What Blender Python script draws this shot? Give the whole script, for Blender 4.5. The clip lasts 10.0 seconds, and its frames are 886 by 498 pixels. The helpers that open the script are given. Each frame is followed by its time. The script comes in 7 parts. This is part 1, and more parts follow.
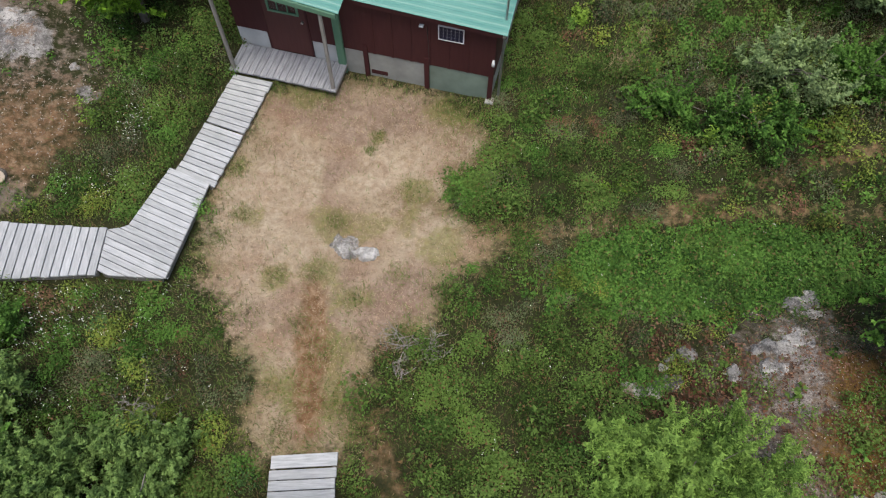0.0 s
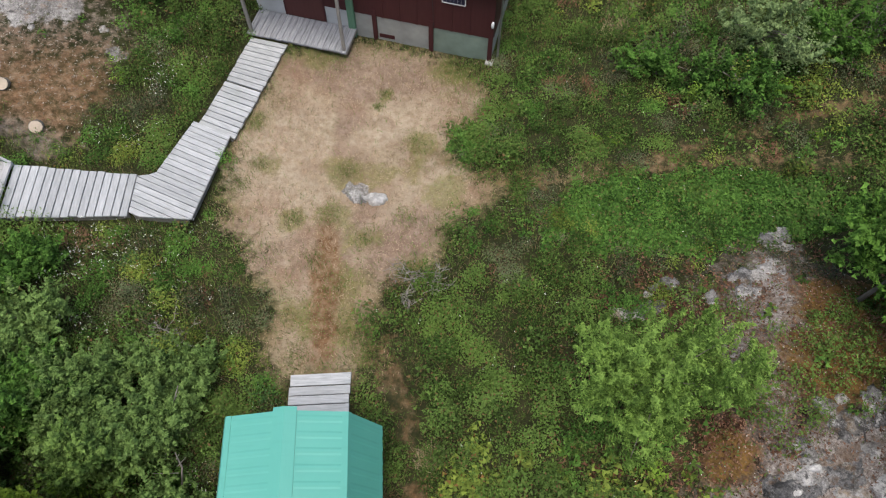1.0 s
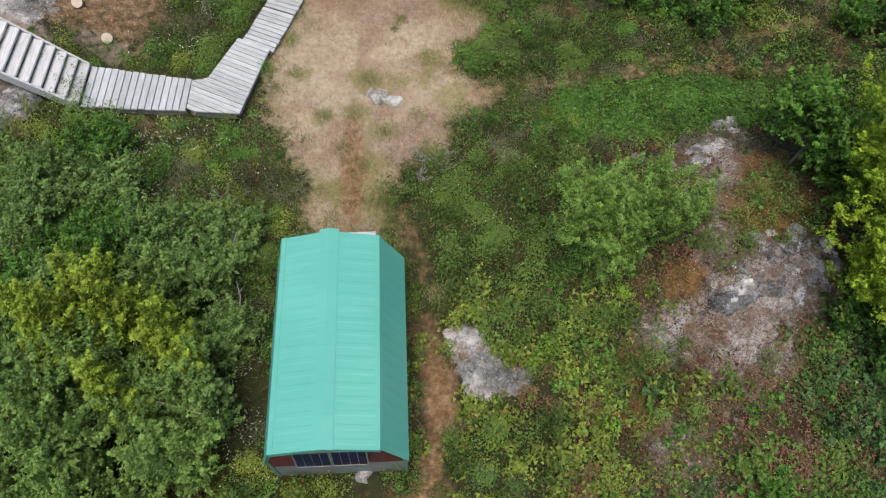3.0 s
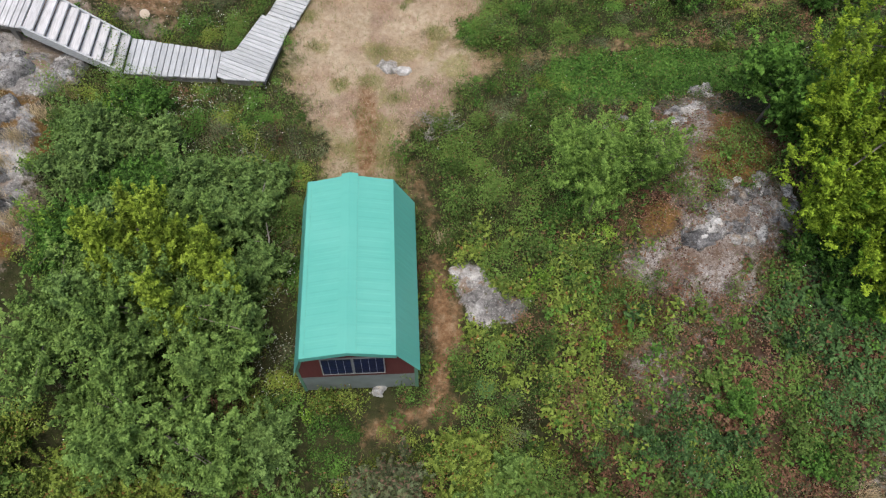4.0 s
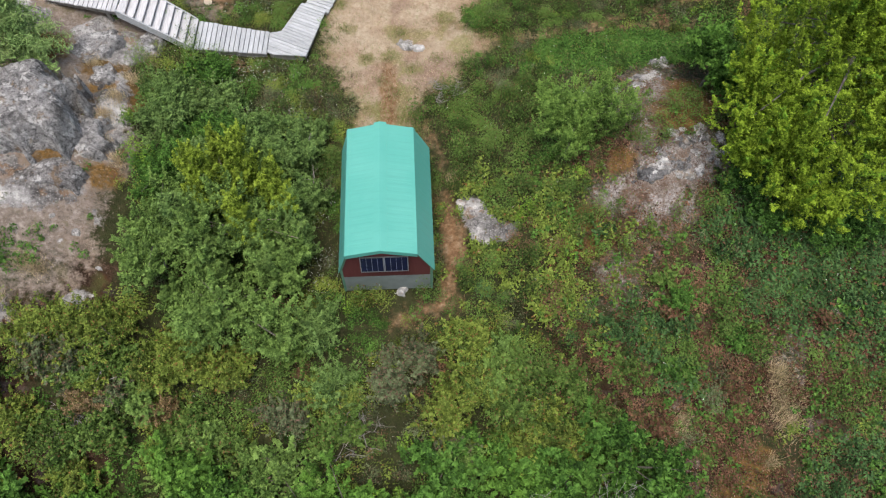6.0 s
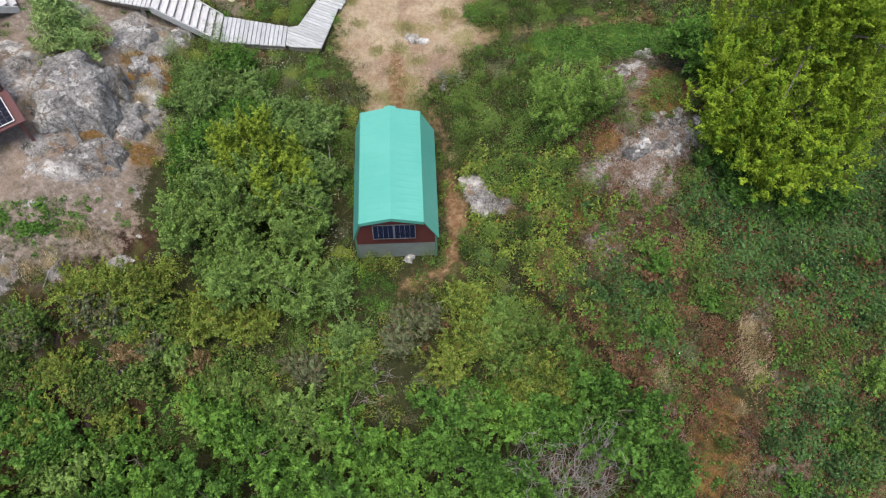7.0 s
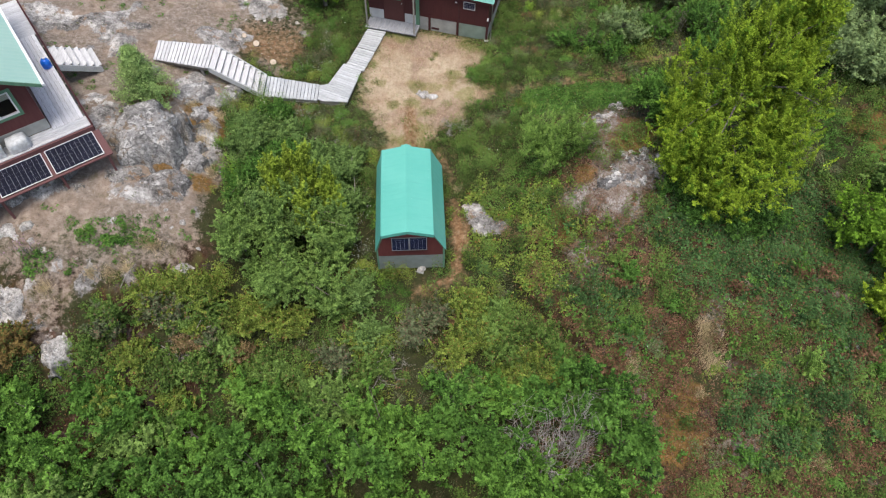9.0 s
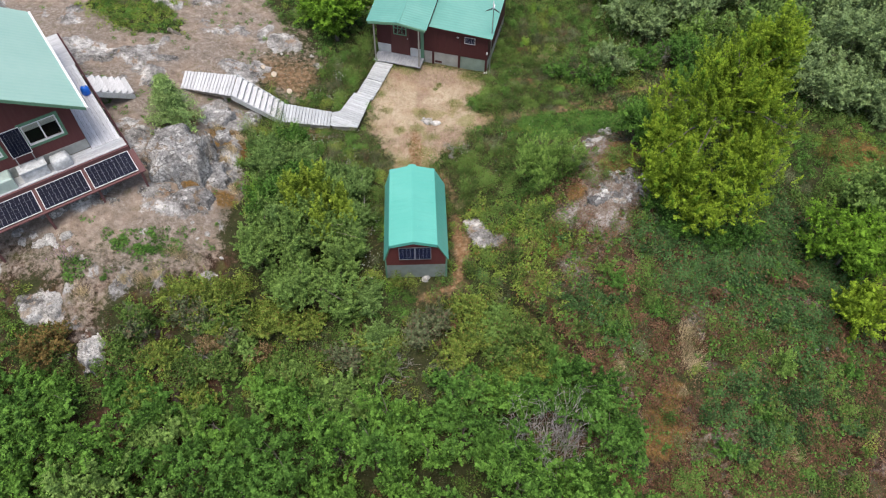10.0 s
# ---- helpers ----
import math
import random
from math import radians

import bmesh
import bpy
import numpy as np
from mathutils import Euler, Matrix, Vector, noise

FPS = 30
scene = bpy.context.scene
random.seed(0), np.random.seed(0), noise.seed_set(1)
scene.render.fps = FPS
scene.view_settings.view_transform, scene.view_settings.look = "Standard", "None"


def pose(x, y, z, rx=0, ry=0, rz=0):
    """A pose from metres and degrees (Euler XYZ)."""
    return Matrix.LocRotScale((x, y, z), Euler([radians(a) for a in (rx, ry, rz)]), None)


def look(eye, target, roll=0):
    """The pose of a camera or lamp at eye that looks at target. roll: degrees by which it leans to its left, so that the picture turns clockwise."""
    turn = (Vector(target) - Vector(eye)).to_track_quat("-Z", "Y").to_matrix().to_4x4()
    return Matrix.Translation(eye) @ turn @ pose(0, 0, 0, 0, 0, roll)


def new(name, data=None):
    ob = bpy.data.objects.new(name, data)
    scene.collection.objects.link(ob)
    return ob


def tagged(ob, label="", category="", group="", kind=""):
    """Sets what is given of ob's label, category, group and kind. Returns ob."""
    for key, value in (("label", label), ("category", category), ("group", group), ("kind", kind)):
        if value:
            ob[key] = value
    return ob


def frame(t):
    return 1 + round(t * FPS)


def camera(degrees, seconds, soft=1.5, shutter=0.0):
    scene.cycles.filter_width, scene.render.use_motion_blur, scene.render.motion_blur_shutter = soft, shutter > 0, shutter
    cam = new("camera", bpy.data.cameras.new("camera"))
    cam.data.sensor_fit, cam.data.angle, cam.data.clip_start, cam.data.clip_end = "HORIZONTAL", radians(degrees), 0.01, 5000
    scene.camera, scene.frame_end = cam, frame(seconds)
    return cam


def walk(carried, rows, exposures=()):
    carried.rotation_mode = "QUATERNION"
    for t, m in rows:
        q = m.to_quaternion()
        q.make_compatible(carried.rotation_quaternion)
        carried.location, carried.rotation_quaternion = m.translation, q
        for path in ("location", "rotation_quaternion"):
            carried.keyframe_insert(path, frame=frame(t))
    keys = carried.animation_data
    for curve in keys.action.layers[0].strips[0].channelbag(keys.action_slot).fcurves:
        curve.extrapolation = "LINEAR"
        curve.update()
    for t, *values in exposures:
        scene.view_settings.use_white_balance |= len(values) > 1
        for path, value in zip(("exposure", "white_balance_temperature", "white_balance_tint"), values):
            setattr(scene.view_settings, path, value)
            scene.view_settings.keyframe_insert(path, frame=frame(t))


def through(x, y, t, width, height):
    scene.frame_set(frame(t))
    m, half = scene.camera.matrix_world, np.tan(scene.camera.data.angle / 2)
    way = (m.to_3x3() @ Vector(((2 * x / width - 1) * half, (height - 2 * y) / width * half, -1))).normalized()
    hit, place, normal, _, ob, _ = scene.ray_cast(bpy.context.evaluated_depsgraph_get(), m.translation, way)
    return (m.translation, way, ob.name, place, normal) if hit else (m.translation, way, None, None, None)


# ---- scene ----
cam = camera(64.9, 10.0, 1.2)
PATH = [
    (0, (2.23, -1.289, 11.614), (2.281, -0.34, 9.854), 0.7),
    (0.5, (2.151, -1.992, 11.865), (2.203, -1.045, 10.104), 0.8),
    (1, (2.075, -2.789, 12.057), (2.128, -1.841, 10.297), 0.8),
    (1.5, (2.004, -3.647, 12.23), (2.056, -2.693, 10.473), 0.7),
    (2, (1.885, -4.568, 12.438), (1.943, -3.606, 10.686), 1.1),
    (2.5, (1.781, -5.499, 12.743), (1.843, -4.535, 10.991), 1.2),
    (3, (1.593, -6.431, 13.107), (1.664, -5.47, 11.355), 1.7),
    (4.3, (1.28, -8.943, 14.485), (1.353, -7.976, 12.736), 1.8),
    (4.5, (1.225, -9.3, 14.781), (1.299, -8.334, 13.03), 1.9),
    (5, (1.108, -10.194, 15.48), (1.181, -9.23, 13.729), 1.9),
    (5.5, (1.004, -11.096, 16.188), (1.076, -10.131, 14.437), 1.8),
    (7, (0.828, -13.774, 18.299), (0.887, -12.807, 16.55), 1.1),
    (7.5, (0.765, -14.655, 18.975), (0.821, -13.655, 17.244), 0.9),
    (8, (0.695, -15.614, 19.604), (0.751, -14.566, 17.901), 0.8),
    (8.5, (0.59, -16.574, 20.221), (0.648, -15.479, 18.548), 0.8),
    (9, (0.506, -17.591, 20.811), (0.564, -16.448, 19.171), 0.7),
    (9.5, (0.37, -18.602, 21.418), (0.432, -17.416, 19.809), 0.8),
    (10, (0.308, -19.642, 22.031), (0.369, -18.416, 20.452), 0.8),
]
walk(cam, [(t, look(eye, target, roll)) for t, eye, target, roll in PATH], [(0, 0.52), (10, 0.86)])

# ---------------------------------------------------------------- light
SUN_ELEVATION, SUN_TURN = radians(76), radians(192)
world = bpy.data.worlds.new("overcast_sky")
scene.world = world
world.use_nodes = True
sky = world.node_tree.nodes.new("ShaderNodeTexSky")
sky.sky_type, sky.sun_disc = "NISHITA", False
sky.sun_elevation, sky.sun_rotation = SUN_ELEVATION, SUN_TURN
sky.air_density, sky.dust_density, sky.ozone_density = 1.0, 4.0, 1.0
background = world.node_tree.nodes["Background"]
background.inputs["Strength"].default_value = 0.112
world.node_tree.links.new(sky.outputs["Color"], background.inputs["Color"])
sun = new("sun", bpy.data.lights.new("sun", "SUN"))
sun.data.energy, sun.data.angle, sun.data.color = 1.5, radians(32), (1.0, 0.938, 0.855)
sun.matrix_world = look((0, 0, 60), (-math.sin(SUN_TURN) * 60 / math.tan(SUN_ELEVATION), -math.cos(SUN_TURN) * 60 / math.tan(SUN_ELEVATION), 0))

# ---------------------------------------------------------------- noise and ground shape
RNG = np.random.default_rng(7)
TABLE = RNG.random((256, 256))


def vnoise(x, y, size, shift=0):
    """Smooth value noise, 0 to 1, with lumps of that size in metres."""
    x, y = np.asarray(x, float) / size + 37.3 * shift + 100, np.asarray(y, float) / size + 61.7 * shift + 100
    i, j = np.floor(x).astype(int), np.floor(y).astype(int)
    u, v = x - i, y - j
    u, v = u * u * (3 - 2 * u), v * v * (3 - 2 * v)
    a, b = TABLE[i % 256, j % 256], TABLE[(i + 1) % 256, j % 256]
    c, d = TABLE[i % 256, (j + 1) % 256], TABLE[(i + 1) % 256, (j + 1) % 256]
    return (a * (1 - u) + b * u) * (1 - v) + (c * (1 - u) + d * u) * v


def fractal(x, y, size, octaves=4, shift=0):
    total, weight, amp = 0, 0, 1.0
    for n in range(octaves):
        total, weight = total + amp * vnoise(x, y, size / 2**n, shift + n), weight + amp
        amp *= 0.55
    return total / weight


# heights of the hillside on a coarse lattice, rows from south to north, every 4 m from x = -20 and y = -16
HILL = np.array([
    (-2.5, -2.8, -3, -3.3, -3.4, -3.2, -3, -2.8, -2.7, -2.6, -2.5),
    (-1.3, -1.7, -2.3, -2.8, -2.7, -2.5, -2, -1.9, -1.7, -1.6, -1.6),
    (0.2, -0, -0.1, -1.2, -1.4, -0.8, -1.1, -1.1, -0.4, -0.6, -0.8),
    (1.8, 1.8, 2, 0.9, -0.3, -0.2, -0.1, 0.5, 0.5, 0.1, -0),
    (3, 2.8, 2.8, 1.8, 0, -0.2, 0.4, 1.6, 1.3, 0.7, 0.5),
    (3.2, 3, 2.4, 1.4, 0.1, -0.1, 0.1, 0.5, 0.8, 0.5, 0.5),
    (3.1, 2.8, 2.2, 1.4, 0.4, 0, 0, 0.1, 0.2, 0.2, 0.2),
    (2.8, 2.6, 2, 1.3, 0.7, 0.1, 0.1, 0.1, 0.1, 0.1, 0.1),
    (2.8, 2.5, 1.9, 1.3, 0.7, 0.2, 0.1, 0.1, 0.1, 0.1, 0.1),
])


def smooth_hill(x, y):
    x = np.clip((np.asarray(x, float) + 20) / 4, 0, 9.999)
    y = np.clip((np.asarray(y, float) + 16) / 4, 0, 7.999)
    i, j = x.astype(int), y.astype(int)

    def weights(t):
        return ((-t + 2 * t**2 - t**3) / 2, (2 - 5 * t**2 + 3 * t**3) / 2, (t + 4 * t**2 - 3 * t**3) / 2, (-t**2 + t**3) / 2)

    a, b, total = weights(x - i), weights(y - j), 0
    for n in range(4):
        for m in range(4):
            total = total + b[n] * a[m] * HILL[np.clip(j + n - 1, 0, 8), np.clip(i + m - 1, 0, 10)]
    return total


def inside(x, y, outline):
    """Signed distance to a closed outline, positive inside."""
    x, y = np.asarray(x, float), np.asarray(y, float)
    far, odd = np.full(x.shape, 1e9), np.zeros(x.shape, bool)
    for (ax, ay), (bx, by) in zip(outline, outline[1:] + outline[:1]):
        dx, dy = bx - ax, by - ay
        t = np.clip(((x - ax) * dx + (y - ay) * dy) / (dx * dx + dy * dy), 0, 1)
        far = np.minimum(far, np.hypot(x - ax - t * dx, y - ay - t * dy))
        if dy:
            odd ^= ((ay > y) != (by > y)) & (x < (y - ay) / dy * dx + ax)
    return np.where(odd, far, -far)


def along(x, y, line):
    """Distance to an open line."""
    far = np.full(np.shape(x), 1e9)
    for (ax, ay), (bx, by) in zip(line, line[1:]):
        dx, dy = bx - ax, by - ay
        t = np.clip(((x - ax) * dx + (y - ay) * dy) / (dx * dx + dy * dy), 0, 1)
        far = np.minimum(far, np.hypot(x - ax - t * dx, y - ay - t * dy))
    return far


def soft(d, w):
    t = np.clip(d / w * 0.5 + 0.5, 0, 1)
    return t * t * (3 - 2 * t)


CLEARING = [(-1.2, 9.0), (0.5, 9.5), (2.3, 9.0), (3.6, 7.4), (3.0, 6.7), (2.7, 5.9), (3.9, 5.0), (2.9, 4.6), (2.2, 3.5), (1.05, 3.2), (0.75, 1.2), (-0.6, 1.2), (-1.0, 3.1), (-2.2, 4.4), (-1.8, 6.6)]
TRAIL_EAST = [(3.0, 5.4), (4.9, 5.2), (7.0, 5.4), (9.0, 5.3), (12.5, 5.0)]
TRAIL_FORK = [(7.0, 5.5), (8.3, 6.0), (11.4, 6.7), (15.0, 8.2)]
TRAIL_SHED = [(1.2, 1.6), (1.75, 0.4), (1.8, -1.4), (1.85, -3.2), (1.5, -4.3), (0.2, -4.75)]
SLAB_SHED = [(2.1, -1.15), (2.5, -1.05), (2.85, -1.35), (3.05, -1.9), (3.65, -2.1), (3.6, -2.45), (3.1, -2.4), (2.75, -2.55), (2.45, -2.45), (2.2, -1.8)]
KNOLL = [(5.9, -1.6), (7.0, -0.9), (7.7, -0.4), (9.3, -0.1), (9.3, -0.9), (8.4, -1.5), (8.1, -2.9), (7.5, -2.8), (7.0, -2.0), (6.2, -2.1)]
KNOLL_ROCK = [(6.8, -1.5), (7.2, -0.95), (8.0, -0.7), (8.8, -0.2), (9.2, -0.6), (8.8, -1.4), (8.0, -1.5), (7.6, -1.9), (7.1, -1.7)]
KNOLL_LOW = [(5.7, -4.0), (6.4, -3.2), (6.9, -3.4), (6.5, -4.2), (6.0, -4.6)]
KNOLL_BACK = [(6.6, -0.8), (7.6, -0.6), (8.8, 0.6), (9.2, 2.2), (8.8, 3.2), (8.0, 3.4), (7.3, 2.6), (7.0, 1.2)]
KNOLL_TOP = [(7.3, 2.0), (7.9, 1.9), (8.6, 3.0), (8.0, 3.3), (7.4, 2.4)]
KNOLL_WEST = [(5.2, 1.5), (5.9, 1.8), (5.7, 2.1), (5.1, 1.9)]
WEST = [(-7.0, 6.9), (-6.9, 5.4), (-7.2, 3.6), (-7.0, 1.6), (-7.0, -0.5), (-7.2, -2.2), (-7.4, -4.3), (-9.6, -4.7), (-10.6, -5.2), (-11.2, -7.1), (-12.2, -7.2), (-13.4, -4.9), (-40, -4.5), (-40, 30), (-13.0, 30), (-11.8, 13.5), (-8.5, 15.5), (-6.5, 11.5), (-4.6, 10.4), (-4.1, 8.9), (-4.9, 7.6), (-4.9, 6.2), (-5.6, 5.7)]
YARD = [(-7.0, 6.8), (-5.0, 6.0), (-4.7, 7.6), (-4.1, 8.9), (-4.6, 10.4), (-6.0, 10.9), (-7.6, 8.4)]
MEADOW = [(-13.5, 9.2), (-11.4, 9.8), (-12.0, 14.0), (-14.5, 14.0), (-15.6, 11.0)]
SLABS = [(-6.3, 9.7, 0.9, 0.6), (-8.8, 10.2, 1.3, 0.7), (-10.2, 12.6, 0.7, 1.3), (-14.6, 7.8, 0.8, 0.3), (-11.0, 7.3, 1.0, 0.35), (-8.9, -1.3, 1.5, 0.8), (-12.6, -1.9, 2.3, 0.5), (-7.6, 0.6, 0.6, 1.3), (-7.7, 3.7, 0.9, 0.7),
    (-8.6, 4.0, 1.4, 0.6), (-13.0, -5.5, 0.7, 0.35), (-11.5, -6.6, 0.4, 0.6), (-12.4, -6.0, 1.0, 0.6), (-11.3, 1.6, 0.8, 1.6), (-16.0, 9.5, 1.0, 0.6)]


def yard_soil(x, y):
    return soft(inside(x, y, YARD) + (fractal(x, y, 1.6, 4, 3) - 0.5) * 1.2, 0.6)


def cover(x, y):
    """What lies on the ground at a place: the weights of dry grass, trodden soil, bare rock and reddish litter."""
    wob = (fractal(x, y, 1.6, 4, 3) - 0.5) * 1.5
    fine = (fractal(x, y, 0.5, 3, 9) - 0.5) * 0.7
    dry = soft(inside(x, y, CLEARING) + wob * 0.55 + fine * 0.6, 0.95)
    dry = np.maximum(dry, 0.55 * soft(0.25 - along(x, y, TRAIL_EAST) + wob * 0.4 + fine * 0.4, 0.4))
    dry = np.maximum(dry, 0.5 * soft(0.2 - along(x, y, TRAIL_FORK) + wob * 0.6, 0.5))
    trod = soft(0.30 - along(x, y, TRAIL_SHED) + wob * 0.5 + fine * 0.4, 0.4)
    dirt = np.zeros(np.shape(x))
    yard = yard_soil(x, y)
    dirt = np.maximum(dirt, 0.3 * yard)
    west = soft(inside(x, y, WEST) + wob * 0.7 + fine, 0.7)
    dirt = np.maximum(dirt, 0.9 * west * soft(0.72 - soft(inside(x, y, MEADOW) + wob, 0.8) - 0.6 * soft(fractal(x, y, 2.2, 3, 21) - 0.56, 0.08), 0.2))
    dirt = dirt * (1 - 0.4 * soft(-3.0 - y + wob, 0.8))
    rock = np.zeros(np.shape(x))
    for shape, amount in ((KNOLL_ROCK, 0.5), (KNOLL_TOP, 0.9), (KNOLL_WEST, 0.3)):
        rock = np.maximum(rock, soft(inside(x, y, shape) + wob * amount + fine * 0.6 - 0.45 * amount, 0.5))
    rock = 0.50 * rock
    for sx, sy, rx, ry in SLABS:
        rock = np.maximum(rock, soft((1 - np.hypot((x - sx) / rx, (y - sy) / ry)) * min(rx, ry) + wob * 0.5 + fine * 0.4, 0.25))
    rock = np.maximum(rock * (0.35 + 0.65 * soft(fractal(x, y, 0.7, 4, 29) - 0.46, 0.10)), west * soft(fractal(x, y, 1.5, 4, 33) - 0.64, 0.06))
    rock = np.maximum(rock, soft(inside(x, y, SLAB_SHED) + wob * 0.12 + fine * 0.25 + 0.05, 0.22))
    red = np.exp(-((((x - 8.2) / 4.2) ** 2 + ((y + 4.6) / 3.6) ** 2) ** 1.5)) + np.exp(-((((x - 7.6) / 1.9) ** 2 + ((y - 0.4) / 2.8) ** 2) ** 2))
    red = np.maximum(red, np.exp(-((((x - 10.0) / 2.6) ** 2 + ((y + 9.0) / 3.0) ** 2) ** 1.5)))
    red = np.maximum(red, 0.85 * soft(-7.0 - x, 0.6) * soft(-2.9 - y, 0.8))
    red = np.maximum(red, 0.8 * np.exp(-((((x + 8.6) / 1.6) ** 2 + ((y + 4.0) / 1.6) ** 2) ** 1.5)))
    red = np.maximum(red, 0.9 * soft(x - 4.6, 1.6) * soft(-2.3 - y, 1.0))
    red = np.clip(1.1 * red + (fractal(x, y, 2.5, 3, 41) - 0.56) * 1.4, 0, 1) * (0.2 + 0.8 * soft(fractal(x, y, 1.1, 3, 45) - 0.40, 0.12))
    return dry, np.maximum(dirt * (1 - 0.5 * yard), 0.3 * yard), rock, np.maximum(red, 0.3 * yard)


def thin_soil(x, y):
    """Where gravel shows through, and where amber moss grows."""
    wob = (fractal(x, y, 1.3, 4, 103) - 0.5) * 1.6
    gravel = np.maximum(0.9 * soft(inside(x, y, KNOLL) + wob * 0.7 + 0.15, 0.9), 0.75 * soft(inside(x, y, KNOLL_LOW) + wob * 0.6, 1.0))
    gravel = np.maximum(gravel, 0.85 * soft(inside(x, y, KNOLL_BACK) + wob * 0.8, 1.2))
    gravel = np.maximum(gravel, 0.4 * soft(x - 4.6, 1.6) * soft(-2.6 - y, 1.0) * soft(fractal(x, y, 1.3, 4, 107) - 0.65, 0.05))
    amber = np.zeros(np.shape(x))
    for ax, ay, r in ((9.0, -9.7, 0.9), (9.2, -8.7, 0.7), (8.4, -10.4, 0.6), (6.6, -0.7, 0.5), (8.3, 0.6, 0.9), (9.0, 1.3, 1.0), (5.4, -2.6, 0.8), (19.5, 1.5, 1.6), (-8.2, 0.9, 0.5), (-7.5, 1.7, 0.8), (-9.7, 3.5, 0.8), (-8.1, 3.1, 0.7), (-8.6, -0.4, 0.5), (-10.6, 4.3, 0.6), (-7.4, -0.9, 0.5)):
        amber = np.maximum(amber, soft(1 - np.hypot(x - ax, y - ay) / r + wob * 0.6, 0.5))
    path = soft(0.26 - along(x, y, TRAIL_SHED) + (fractal(x, y, 1.1, 4, 3) - 0.5) * 0.8, 0.6) * (0.5 + 0.5 * soft(-1.0 - y, 1.2))
    clay = np.exp(-((((x - 0.15) / 0.35) ** 2 + ((y - 2.9) / 1.9) ** 2) ** 2))
    path = np.maximum(path, 0.95 * np.clip(clay + wob * 0.15, 0, 1) * soft(inside(x, y, CLEARING) - 0.1, 0.6))
    for trail in (TRAIL_EAST, TRAIL_FORK):
        path = np.maximum(path, 0.6 * soft(0.22 - along(x, y, trail) + wob * 0.35, 0.5))
    path = np.maximum(path, 0.62 * yard_soil(x, y) * soft(9.0 - y, 1.5))
    return gravel, 0.75 * amber, path


def clearing_zones(x, y):
    """Inside the clearing: where the straw is bleached, where greyish soil shows, and where it stays green."""
    wob = (fractal(x, y, 0.6, 4, 111) - 0.5) * 2.2
    spot = lambda cx, cy, rx, ry: soft(1 - np.hypot((x - cx) / rx, (y - cy) / ry) + wob, 0.6)
    pale = np.maximum.reduce([spot(-1.3, 6.2, 0.8, 1.5), spot(-0.6, 5.0, 1.0, 0.7), spot(1.9, 7.0, 1.0, 0.5), spot(1.1, 6.5, 0.7, 0.4), spot(2.2, 5.2, 0.9, 0.4), spot(-0.2, 7.0, 0.5, 0.9)])
    grey = np.maximum.reduce([spot(0.8, 8.3, 1.6, 0.8), spot(0.3, 6.6, 0.9, 0.8), spot(-1.3, 4.1, 1.2, 0.7), spot(1.4, 3.9, 0.9, 0.9), spot(0.4, 4.6, 0.6, 0.5)])
    green = np.maximum.reduce([spot(cx, cy, 0.34 * k, 0.26 * k) for cx, cy, k in ((-0.23, 2.4, 1.3), (0.66, 2.16, 1.4), (0.17, 4.65, 1.0), (-0.56, 4.56, 0.9), (0.92, 4.04, 1.2), (0.46, 5.67, 1.2), (2.01, 6.31, 1.3), (1.34, 7.67, 0.5), (1.16, 7.34, 0.4), (1.85, 3.32, 1.2), (-1.5, 7.0, 1.2), (-1.2, 5.8, 1.0), (1.6, 5.6, 1.6), (0.5, 3.1, 1.4), (-0.2, 8.9, 1.5), (2.9, 8.3, 1.5), (2.6, 5.0, 1.3))])
    return pale, grey * (1 - pale), green


def ground_z(x, y):
    x, y = np.asarray(x, float), np.asarray(y, float)
    _, _, rock, _ = cover(x, y)
    rough = (fractal(x, y, 1.4, 3, 13) - 0.5) * 0.14 + (fractal(x, y, 0.45, 2, 17) - 0.5) * 0.05
    crag = (np.abs(fractal(x, y, 0.8, 4, 25) - 0.5) * 2) * 0.34 + 0.03 + 0.10 * soft(fractal(x + 0.4 * y, y, 0.9, 2, 27) - 0.5, 0.04)
    flat = np.exp(-((np.hypot(x - 0.5, y - 5.2) / 3.6) ** 4))
    ditch = -0.6 * np.exp(-((along(x, y, [(3.3, -4.5), (4.3, -5.3), (5.2, -6.0), (6.0, -7.0)]) / 0.20) ** 4))
    return smooth_hill(x, y) + rough * (1 - 0.75 * flat) + rock * crag * (1 - 0.6 * flat) + ditch


def gz(x, y):
    return float(ground_z(np.array([x]), np.array([y]))[0])

